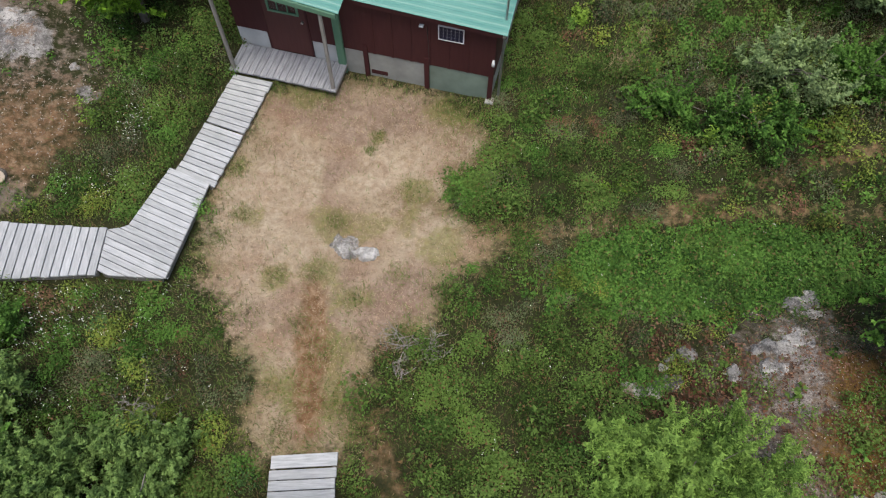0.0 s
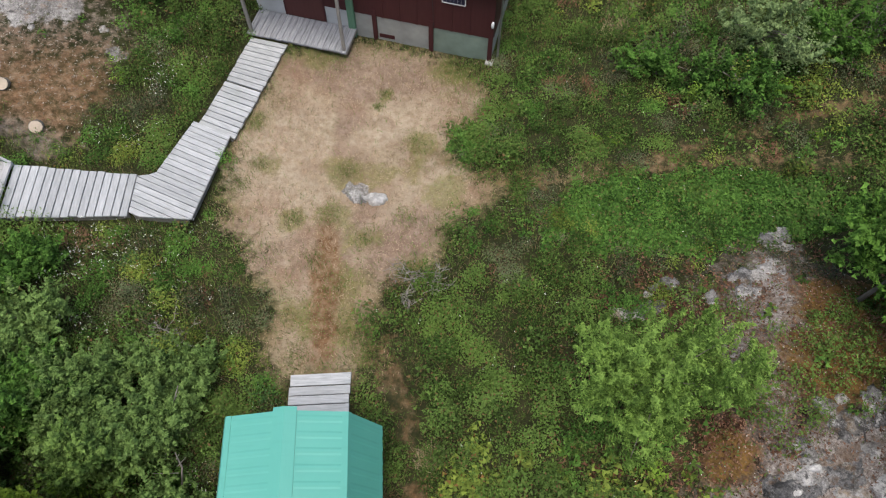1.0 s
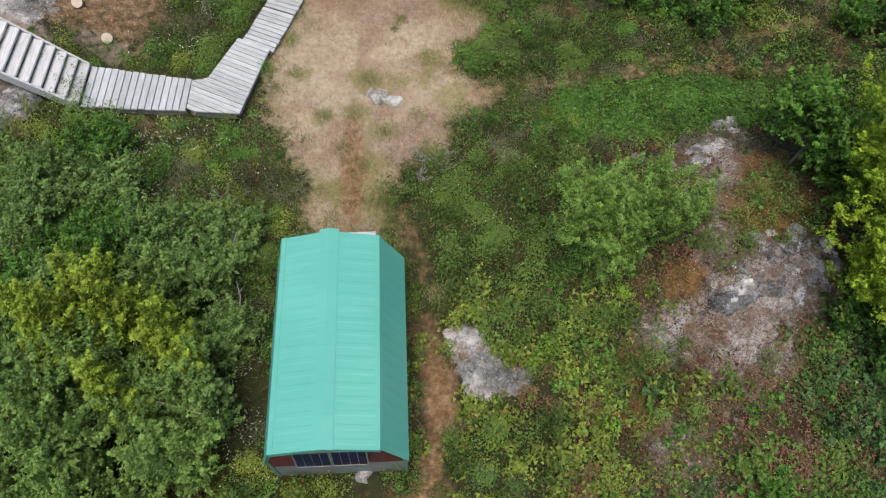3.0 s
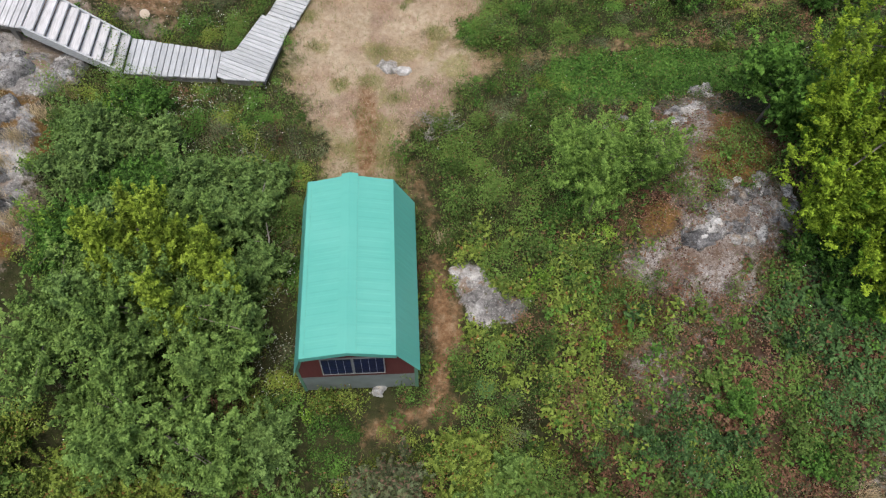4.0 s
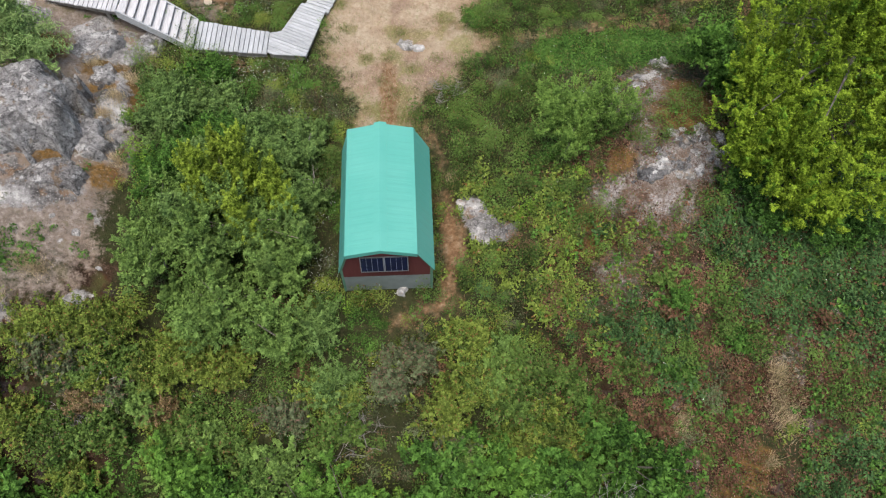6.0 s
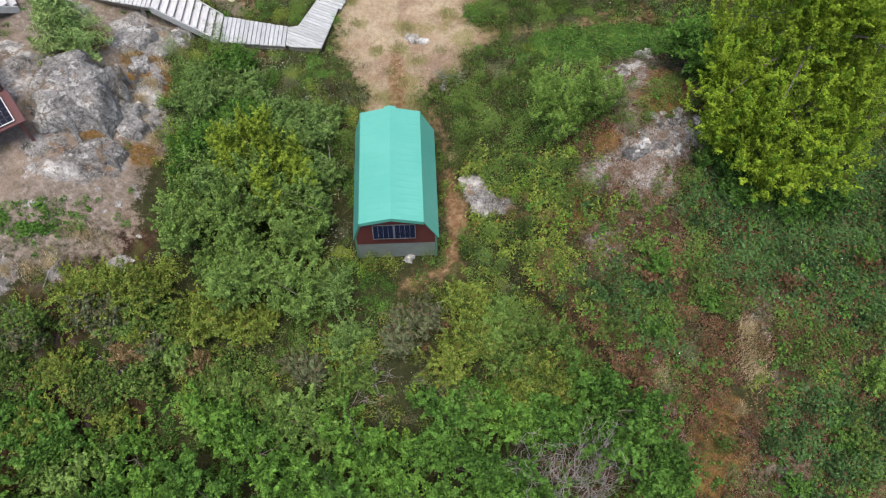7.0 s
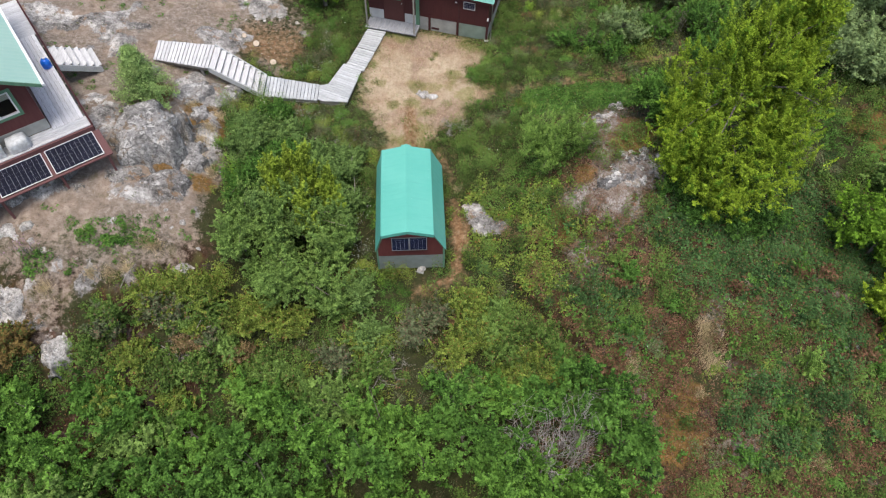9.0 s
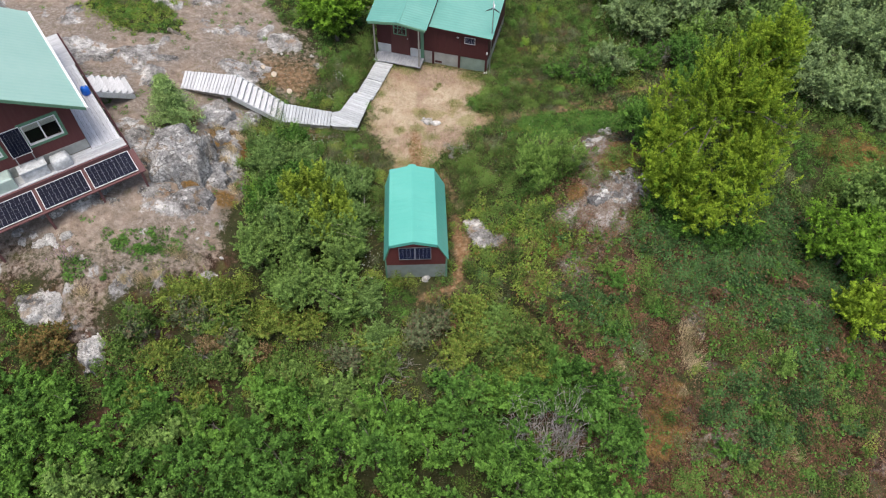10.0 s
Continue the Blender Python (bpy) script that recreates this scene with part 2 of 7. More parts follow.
# ---------------------------------------------------------------- materials
class Nodes:
    """A node material under construction."""

    def __init__(self, name, rough=0.7, metal=0.0, spec=0.5):
        self.mat = bpy.data.materials.new(name)
        self.mat.use_nodes = True
        self.tree = self.mat.node_tree
        self.bsdf = self.tree.nodes["Principled BSDF"]
        self.bsdf.inputs["Roughness"].default_value = rough
        self.bsdf.inputs["Metallic"].default_value = metal
        self.bsdf.inputs["Specular IOR Level"].default_value = spec

    def node(self, kind, **values):
        n = self.tree.nodes.new("ShaderNode" + kind)
        for key, value in values.items():
            setattr(n, key, value) if hasattr(n, key) else None
        return n

    def link(self, a, b):
        self.tree.links.new(a, b)

    def place(self, stretch=(1, 1, 1), local=False, turn=0):
        if local:
            source = self.node("TexCoord").outputs["Object"]
        else:
            source = self.node("NewGeometry").outputs["Position"]
        m = self.node("Mapping")
        m.inputs["Scale"].default_value = stretch
        if turn:
            m.vector_type = "TEXTURE"
            m.inputs["Scale"].default_value = tuple(1 / v for v in stretch)
            m.inputs["Rotation"].default_value = (0, 0, radians(turn))
        self.link(source, m.inputs["Vector"])
        return m.outputs["Vector"]

    def noise(self, scale, detail=4.0, rough=0.55, stretch=(1, 1, 1), local=False, turn=0):
        n = self.node("TexNoise")
        n.inputs["Scale"].default_value, n.inputs["Detail"].default_value, n.inputs["Roughness"].default_value = scale, detail, rough
        self.link(self.place(stretch, local, turn), n.inputs["Vector"])
        return n.outputs["Fac"]

    def ramp(self, fac, *stops):
        r = self.node("ValToRGB")
        e = r.color_ramp.elements
        while len(e) < len(stops):
            e.new(0.5)
        for spot, (at, colour) in zip(e, stops):
            spot.position = at
            spot.color = (*colour, 1) if isinstance(colour, tuple) else (colour, colour, colour, 1)
        self.link(fac, r.inputs["Fac"])
        return r.outputs["Color"]

    def mix(self, fac, a, b, mode="MIX"):
        m = self.node("Mix")
        m.data_type, m.blend_type = "RGBA", mode
        for socket, value in ((m.inputs[0], fac), (m.inputs[6], a), (m.inputs[7], b)):
            if isinstance(value, (int, float)):
                socket.default_value = value
            elif isinstance(value, tuple):
                socket.default_value = (*value, 1)
            else:
                self.link(value, socket)
        return m.outputs[2]

    def math(self, op, a, b=0.0):
        m = self.node("Math")
        m.operation = op
        for socket, value in zip(m.inputs, (a, b)):
            if isinstance(value, (int, float)):
                socket.default_value = value
            else:
                self.link(value, socket)
        return m.outputs[0]

    def colour(self, out):
        self.link(out, self.bsdf.inputs["Base Color"])
        return self

    def rough(self, out):
        self.link(out, self.bsdf.inputs["Roughness"])
        return self

    def bump(self, height, strength=0.4, distance=0.02):
        b = self.node("Bump")
        b.inputs["Strength"].default_value, b.inputs["Distance"].default_value = strength, distance
        self.link(height, b.inputs["Height"])
        self.link(b.outputs["Normal"], self.bsdf.inputs["Normal"])
        return self

    def attribute(self, name):
        a = self.node("Attribute")
        a.attribute_name = name
        return a.outputs["Fac"]

    def island(self):
        return self.node("NewGeometry").outputs["Random Per Island"]

    def chance(self):
        return self.node("ObjectInfo").outputs["Random"]


def weathered_wood(name, dark, mid, light, stretch, turn=0):
    n = Nodes(name, 0.85, spec=0.3)
    grain = n.noise(9, 6, 0.65, stretch, local=True, turn=turn)
    stain = n.noise(1.7, 4, 0.6)
    tone = n.ramp(grain, (0.25, dark), (0.5, mid), (0.75, light))
    each = n.ramp(n.chance(), (0.0, 0.86), (0.5, 0.98), (1.0, 1.08))
    tone = n.mix(1.0, tone, each, "MULTIPLY")
    tone = n.mix(n.ramp(stain, (0.52, 0.0), (0.8, 0.4)), tone, (dark[0] * 0.8, dark[1] * 0.85, dark[2] * 0.75))
    return n.colour(tone).bump(grain, 0.35, 0.004).mat


def painted_metal(name, colour, faded, dirt=0.25):
    n = Nodes(name, 0.38, metal=0.0, spec=0.5)
    worn = n.noise(0.9, 5, 0.6)
    streak = n.noise(3.0, 4, 0.6, (0.25, 3.0, 1.0))
    tone = n.mix(n.ramp(worn, (0.35, 0.0), (0.75, 0.8)), colour, faded)
    tone = n.mix(n.ramp(streak, (0.55, 0.0), (0.85, dirt)), tone, (colour[0] * 0.6, colour[1] * 0.6, colour[2] * 0.58))
    return n.colour(tone).rough(n.ramp(worn, (0.3, 0.32), (0.8, 0.55))).bump(worn, 0.08, 0.01).mat


def painted_boards(name, colour, worn):
    n = Nodes(name, 0.72, spec=0.35)
    grain = n.noise(6, 5, 0.6, (3, 3, 0.35), local=True)
    patch = n.noise(0.8, 4)
    tone = n.mix(n.ramp(grain, (0.4, 0.0), (0.8, 0.6)), colour, worn)
    tone = n.mix(n.ramp(patch, (0.5, 0.0), (0.8, 0.4)), tone, (worn[0] * 0.7, worn[1] * 0.8, worn[2] * 0.8))
    return n.colour(tone).bump(grain, 0.25, 0.004).mat


def plain(name, colour, rough=0.5, metal=0.0, vary=0.25, scale=4.0, spec=0.5):
    n = Nodes(name, rough, metal, spec)
    patch = n.noise(scale, 4)
    dark = tuple(c * (1 - vary) for c in colour)
    return n.colour(n.mix(n.ramp(patch, (0.3, 0.0), (0.7, 1.0)), dark, colour)).bump(patch, 0.1, 0.004).mat


def stone(name, dark, mid, pale, lichen):
    n = Nodes(name, 0.9, spec=0.2)
    big, fine, spots = n.noise(1.3, 8, 0.7), n.noise(10, 8, 0.75), n.noise(3.4, 8, 0.72)
    tone = n.ramp(big, (0.38, dark), (0.47, mid), (0.56, mid), (0.62, pale))
    tone = n.mix(n.ramp(spots, (0.54, 0.0), (0.58, 0.8)), tone, pale)
    tone = n.mix(n.ramp(fine, (0.40, 0.85), (0.50, 0.0)), tone, dark)
    tone = n.mix(n.ramp(n.noise(1.9, 6, 0.65), (0.58, 0.0), (0.63, 0.75)), tone, lichen)
    grit, seam = n.noise(34, 6, 0.7), n.node("TexVoronoi")
    seam.feature = "DISTANCE_TO_EDGE"
    seam.inputs["Scale"].default_value = 1.5
    warp = n.mix(0.16, n.place(), n.node("TexNoise").outputs["Color"])
    n.link(warp, seam.inputs["Vector"])
    tone = n.mix(n.ramp(grit, (0.36, 0.65), (0.48, 0.0)), tone, dark)
    tone = n.mix(n.ramp(grit, (0.56, 0.0), (0.64, 0.4)), tone, pale)
    tone = n.mix(n.ramp(seam.outputs["Distance"], (0.0, 0.6), (0.035, 0.0)), tone, dark)
    height = n.math("ADD", n.math("ADD", spots, n.math("MULTIPLY", fine, 0.6)), n.math("MULTIPLY", grit, 0.3))
    return n.colour(tone).bump(height, 1.0, 0.08).mat


def leaf(name, dark, mid, light, odd=None, share=0.06, patch=0.6, through=0.18, wilt=0.45):
    """A leaf: each one differs, and whole patches lean to the dark or the light side."""
    n = Nodes(name, 0.6, spec=0.09)
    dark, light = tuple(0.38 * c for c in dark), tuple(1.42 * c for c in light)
    tone = n.ramp(n.island(), (0.0, dark), (0.5, mid), (1.0, light))
    tone = n.mix(n.ramp(n.noise(patch, 4), (0.35, 0.0), (0.65, 0.5)), tone, light)
    tone = n.mix(n.ramp(n.noise(patch * 2.7, 3), (0.5, 0.0), (0.75, 0.45)), tone, dark)
    dull = tuple(0.5 * c + 0.5 * sum(mid) / 3 * f for c, f in zip(mid, (1.25, 1.1, 0.6)))
    tone = n.mix(n.ramp(n.noise(patch * 1.4, 5), (0.52, 0.0), (0.66, wilt)), tone, dull)
    # tone by twig; leaf tips and tops lighter, as shading in the colour
    spray_shading = n.attribute("spray_shading")
    tone = n.mix(n.ramp(spray_shading, (0.0, 0.7), (0.45, 0.0)), tone, dark)
    tone = n.mix(n.ramp(spray_shading, (0.55, 0.0), (1.0, 0.75)), tone, light)
    if odd:
        tone = n.mix(n.ramp(n.island(), (1 - share - 0.01, 0.0), (1 - share, 1.0)), tone, odd)
    n.colour(tone)
    glow, blend = n.node("BsdfTranslucent"), n.node("MixShader")
    n.link(tone, glow.inputs["Color"])
    blend.inputs["Fac"].default_value = through
    n.link(n.bsdf.outputs["BSDF"], blend.inputs[1])
    n.link(glow.outputs["BSDF"], blend.inputs[2])
    n.link(blend.outputs["Shader"], n.tree.nodes["Material Output"].inputs["Surface"])
    return n.mat


def bark(name, dark, pale):
    n = Nodes(name, 0.9, spec=0.2)
    g = n.noise(8, 5, 0.65, (1, 1, 0.3))
    return n.colour(n.ramp(g, (0.35, dark), (0.7, pale))).bump(g, 0.6, 0.01).mat


def ground_material():
    n = Nodes("hillside_ground", 0.95, spec=0.06)
    big, mid, fine = n.noise(0.7, 5), n.noise(3.2, 6, 0.65), n.noise(16, 6, 0.7)
    moss = n.ramp(mid, (0.3, (0.018, 0.023, 0.009)), (0.55, (0.038, 0.046, 0.017)), (0.8, (0.080, 0.072, 0.036)))
    moss = n.mix(n.ramp(fine, (0.4, 0.0), (0.75, 0.6)), moss, (0.062, 0.050, 0.033))
    straw = n.ramp(n.noise(2.2, 7, 0.68), (0.3, (0.195, 0.134, 0.092)), (0.45, (0.33, 0.25, 0.175)), (0.6, (0.445, 0.36, 0.262)), (0.75, (0.56, 0.47, 0.36)))
    straw = n.mix(n.ramp(big, (0.38, 0.8), (0.56, 0.0)), straw, (0.34, 0.225, 0.155))
    straw = n.mix(n.ramp(n.noise(1.4, 6, 0.6), (0.53, 0.0), (0.70, 0.55)), straw, (0.27, 0.235, 0.10))
    straw = n.mix(n.ramp(n.noise(0.55, 4, 0.6), (0.40, 0.6), (0.52, 0.0)), straw, (0.50, 0.42, 0.30))
    straw = n.mix(n.ramp(n.noise(0.8, 5, 0.65), (0.52, 0.0), (0.62, 0.6)), straw, (0.27, 0.165, 0.115))
    straw = n.mix(n.ramp(n.attribute("dry"), (0.35, 0.75), (0.85, 0.0)), straw, (0.17, 0.165, 0.05))
    straw = n.mix(n.ramp(n.noise(11, 7, 0.75), (0.35, 0.65), (0.52, 0.0)), straw, (0.19, 0.125, 0.075))
    straw = n.mix(n.ramp(n.attribute("pale"), (0.2, 0.0), (0.9, 0.6)), straw, n.ramp(n.noise(7, 7, 0.75), (0.36, (0.33, 0.25, 0.17)), (0.55, (0.53, 0.445, 0.33)), (0.7, (0.63, 0.55, 0.43))))
    straw = n.mix(n.ramp(n.attribute("grey"), (0.2, 0.0), (0.9, 0.7)), straw, n.ramp(n.noise(5, 7, 0.75), (0.34, (0.17, 0.115, 0.085)), (0.52, (0.30, 0.215, 0.165)), (0.7, (0.42, 0.33, 0.265))))
    green = n.math("ADD", n.attribute("green"), n.math("MULTIPLY", n.math("SUBTRACT", n.noise(6, 7, 0.72), 0.5), 1.6))
    straw = n.mix(n.ramp(green, (0.35, 0.0), (0.9, 0.6)), straw, n.ramp(n.noise(12, 6, 0.7), (0.35, (0.13, 0.135, 0.035)), (0.65, (0.27, 0.26, 0.085))))
    soil = n.ramp(mid, (0.3, (0.105, 0.075, 0.055)), (0.5, (0.245, 0.188, 0.145)), (0.75, (0.46, 0.39, 0.325)))
    soil = n.mix(n.ramp(n.noise(0.45, 5), (0.42, 0.0), (0.56, 0.85)), soil, n.ramp(n.noise(6, 7, 0.75), (0.36, (0.072, 0.059, 0.048)), (0.5, (0.19, 0.158, 0.130)), (0.66, (0.42, 0.375, 0.335))))
    soil = n.mix(n.ramp(n.noise(1.9, 6, 0.65), (0.56, 0.0), (0.64, 0.7)), soil, (0.115, 0.10, 0.045))
    soil = n.mix(n.ramp(fine, (0.35, 0.0), (0.7, 0.6)), soil, (0.30, 0.25, 0.21))
    rock = n.ramp(n.noise(1.3, 8, 0.7), (0.36, (0.068, 0.064, 0.060)), (0.46, (0.20, 0.19, 0.182)), (0.54, (0.36, 0.345, 0.33)), (0.63, (0.63, 0.61, 0.585)))
    rock = n.mix(n.ramp(n.noise(7, 8, 0.75), (0.36, 0.85), (0.47, 0.0)), rock, (0.050, 0.049, 0.050))
    rock = n.mix(n.ramp(n.noise(2.4, 6, 0.65), (0.56, 0.0), (0.62, 0.7)), rock, (0.24, 0.145, 0.08))
    rock = n.mix(n.ramp(n.noise(4.4, 6, 0.65), (0.60, 0.0), (0.66, 0.8)), rock, (0.10, 0.105, 0.05))
    grit = n.noise(42, 5, 0.7)
    rock = n.mix(n.ramp(grit, (0.36, 0.6), (0.48, 0.0)), rock, (0.07, 0.068, 0.066))
    rock = n.mix(n.ramp(n.noise(19, 6, 0.7), (0.56, 0.0), (0.62, 0.65)), rock, (0.50, 0.495, 0.47))
    litter = n.ramp(n.noise(5, 7, 0.7), (0.34, (0.018, 0.012, 0.008)), (0.48, (0.043, 0.026, 0.017)), (0.60, (0.084, 0.053, 0.035)), (0.74, (0.185, 0.135, 0.097)))
    litter = n.mix(n.ramp(n.noise(1.7, 6, 0.65), (0.54, 0.0), (0.66, 0.65)), litter, n.ramp(fine, (0.35, (0.075, 0.060, 0.056)), (0.65, (0.21, 0.18, 0.17))))
    litter = n.mix(n.ramp(n.noise(2.3, 6, 0.65), (0.54, 0.0), (0.64, 0.7)), litter, (0.105, 0.046, 0.025))
    litter = n.mix(n.ramp(n.noise(1.2, 5, 0.6), (0.36, 0.75), (0.48, 0.0)), litter, (0.075, 0.078, 0.028))
    gravel = n.ramp(n.noise(15, 8, 0.78), (0.34, (0.12, 0.104, 0.094)), (0.46, (0.28, 0.25, 0.23)), (0.58, (0.42, 0.39, 0.365)), (0.70, (0.60, 0.575, 0.55)))
    gravel = n.mix(n.ramp(n.noise(2.6, 6, 0.65), (0.50, 0.0), (0.62, 0.7)), gravel, (0.185, 0.135, 0.095))
    gravel = n.mix(n.ramp(grit, (0.38, 0.75), (0.5, 0.0)), gravel, (0.075, 0.055, 0.045))
    gravel = n.mix(n.ramp(n.noise(1.1, 5, 0.65), (0.40, 0.6), (0.50, 0.0)), gravel, (0.115, 0.070, 0.042))
    amber = n.ramp(n.noise(9, 6, 0.7), (0.35, (0.085, 0.055, 0.021)), (0.65, (0.235, 0.138, 0.048)))

    def edge(name, low=0.35, high=0.65):
        grainy = n.math("ADD", n.attribute(name), n.math("MULTIPLY", n.math("SUBTRACT", n.noise(5, 7, 0.72), 0.5), 1.5))
        return n.ramp(grainy, (low, 0.0), (high, 1.0))

    tone = n.mix(edge("red", 0.3, 0.7), moss, litter)
    path = n.ramp(n.noise(6, 7, 0.7), (0.35, (0.135, 0.075, 0.036)), (0.5, (0.235, 0.142, 0.077)), (0.68, (0.36, 0.255, 0.165)))
    tone = n.mix(edge("gravel", 0.3, 0.75), tone, gravel)
    tone = n.mix(edge("dirt"), tone, soil)
    tone = n.mix(edge("amber", 0.35, 0.7), tone, amber)
    tone = n.mix(edge("dry"), tone, straw)
    tone = n.mix(edge("path", 0.3, 0.8), tone, path)
    tone = n.mix(edge("rock", 0.4, 0.6), tone, rock)
    height = n.math("ADD", n.math("ADD", mid, n.math("MULTIPLY", fine, 0.6)), n.math("MULTIPLY", grit, 0.25))
    return n.colour(tone).bump(height, 0.9, 0.06).mat


WOOD = weathered_wood("silvered_boards", (0.30, 0.315, 0.325), (0.46, 0.478, 0.49), (0.59, 0.607, 0.618), (0.35, 4, 4))
WOOD_ACROSS = weathered_wood("silvered_boards_across", (0.30, 0.315, 0.325), (0.46, 0.478, 0.49), (0.59, 0.607, 0.618), (4, 0.35, 4))
WOOD_ASKEW = weathered_wood("silvered_boards_askew", (0.30, 0.315, 0.325), (0.46, 0.478, 0.49), (0.59, 0.607, 0.618), (0.35, 4, 4), -27.3)
PORCH_WOOD = weathered_wood("grey_porch_boards", (0.17, 0.178, 0.195), (0.32, 0.33, 0.355), (0.47, 0.48, 0.50), (4, 0.35, 4))
PALE_PANEL = plain("pale_wall_panel", (0.55, 0.57, 0.58), 0.6, vary=0.25, scale=2.2)
DECK_WOOD = weathered_wood("pale_deck_boards", (0.46, 0.455, 0.465), (0.68, 0.675, 0.685), (0.80, 0.795, 0.80), (4, 0.35, 4))
DECK_WOOD_ALONG = weathered_wood("pale_deck_boards_along", (0.33, 0.335, 0.35), (0.49, 0.495, 0.51), (0.64, 0.64, 0.65), (0.35, 4, 4))
STAIR_WOOD = weathered_wood("pale_stair_boards", (0.35, 0.35, 0.36), (0.53, 0.53, 0.54), (0.66, 0.66, 0.67), (4, 0.35, 4))
POST_WOOD = weathered_wood("grey_post", (0.14, 0.13, 0.12), (0.26, 0.25, 0.23), (0.36, 0.34, 0.32), (4, 4, 0.4))
ROOF_TEAL = painted_metal("teal_roof_paint", (0.098, 0.395, 0.325), (0.130, 0.450, 0.375))
ROOF_TEAL_CABIN = painted_metal("teal_roof_paint_cabin", (0.10, 0.29, 0.245), (0.15, 0.35, 0.30))
ROOF_TEAL_PALE = painted_metal("pale_teal_roof", (0.28, 0.46, 0.40), (0.35, 0.52, 0.46), 0.12)
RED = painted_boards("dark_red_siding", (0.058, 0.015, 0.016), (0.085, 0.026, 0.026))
HOUSE_RED = painted_boards("paler_red_siding", (0.105, 0.034, 0.034), (0.14, 0.055, 0.053))
RED_DOOR = painted_boards("brown_red_door", (0.085, 0.030, 0.027), (0.105, 0.04, 0.036))
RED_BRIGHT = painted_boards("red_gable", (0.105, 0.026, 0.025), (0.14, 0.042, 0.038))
RACK_RED = painted_boards("faded_red_boards", (0.115, 0.050, 0.050), (0.15, 0.075, 0.075))
GREEN_TRIM = painted_boards("green_trim_paint", (0.10, 0.22, 0.14), (0.18, 0.30, 0.21))
SKIRT = plain("grey_skirting_board", (0.36, 0.37, 0.35), 0.7, vary=0.35, scale=2.2)
SKIRT_SHED = plain("dull_green_grey_panel", (0.23, 0.265, 0.25), 0.5, vary=0.35, scale=2.5)
SKIRT_GREEN = plain("greenish_skirting_board", (0.24, 0.31, 0.26), 0.6, vary=0.35, scale=2.2)
WHITE = plain("white_paint", (0.78, 0.79, 0.80), 0.5, vary=0.1)
METAL = plain("galvanised_metal", (0.45, 0.46, 0.47), 0.4, 0.8)
DARK_METAL = plain("dark_metal", (0.06, 0.06, 0.06), 0.5, 0.5)
CELL = plain("dark_solar_cell", (0.004, 0.006, 0.020), 0.3, vary=0.3, spec=0.25)
CELL_BLUE = plain("blue_solar_cell", (0.009, 0.014, 0.045), 0.3, vary=0.3, spec=0.3)
BACKSHEET = plain("solar_backsheet", (0.42, 0.44, 0.48), 0.35, vary=0.08)
BLUE = plain("blue_plastic", (0.01, 0.16, 0.75), 0.35, vary=0.15)
TARP = plain("pale_grey_tarp", (0.68, 0.70, 0.71), 0.6, vary=0.45, scale=7)
CONCRETE = plain("pale_concrete", (0.50, 0.50, 0.48), 0.9, vary=0.25, scale=9)
INSIDE = plain("dim_interior", (0.03, 0.03, 0.03), 0.9)
CURTAIN = plain("pale_blind", (0.55, 0.52, 0.45), 0.9, vary=0.15)
ROCK = stone("lichen_boulder", (0.075, 0.072, 0.070), (0.31, 0.302, 0.294), (0.62, 0.61, 0.59), (0.19, 0.125, 0.065))
PALE_ROCK = stone("pale_broken_rock", (0.17, 0.16, 0.15), (0.46, 0.445, 0.42), (0.68, 0.665, 0.64), (0.32, 0.24, 0.16))
DARK_ROCK = stone("dark_fractured_rock", (0.055, 0.055, 0.056), (0.22, 0.217, 0.217), (0.48, 0.47, 0.46), (0.16, 0.10, 0.06))
SLAB_ROCK = stone("flaked_grey_rock", (0.060, 0.057, 0.055), (0.24, 0.23, 0.222), (0.62, 0.61, 0.60), (0.20, 0.13, 0.07))
WHITE_ROCK = stone("white_stone", (0.42, 0.41, 0.39), (0.66, 0.65, 0.63), (0.80, 0.79, 0.77), (0.48, 0.40, 0.30))
CUT_WOOD = plain("fresh_cut_wood", (0.60, 0.50, 0.39), 0.8, vary=0.25, scale=12)
BARK = bark("grey_bark", (0.07, 0.06, 0.05), (0.24, 0.22, 0.19))
BARK_PALE = bark("birch_bark", (0.16, 0.13, 0.10), (0.48, 0.43, 0.36))
TWIG = bark("dead_twig", (0.20, 0.18, 0.17), (0.42, 0.39, 0.37))
GLASS = Nodes("window_glass", 0.03, spec=0.5)
GLASS.bsdf.inputs["Transmission Weight"].default_value = 1.0
GLASS.bsdf.inputs["IOR"].default_value = 1.2
GLASS.bsdf.inputs["Base Color"].default_value = (0.85, 0.9, 0.9, 1)
GLASS = GLASS.mat


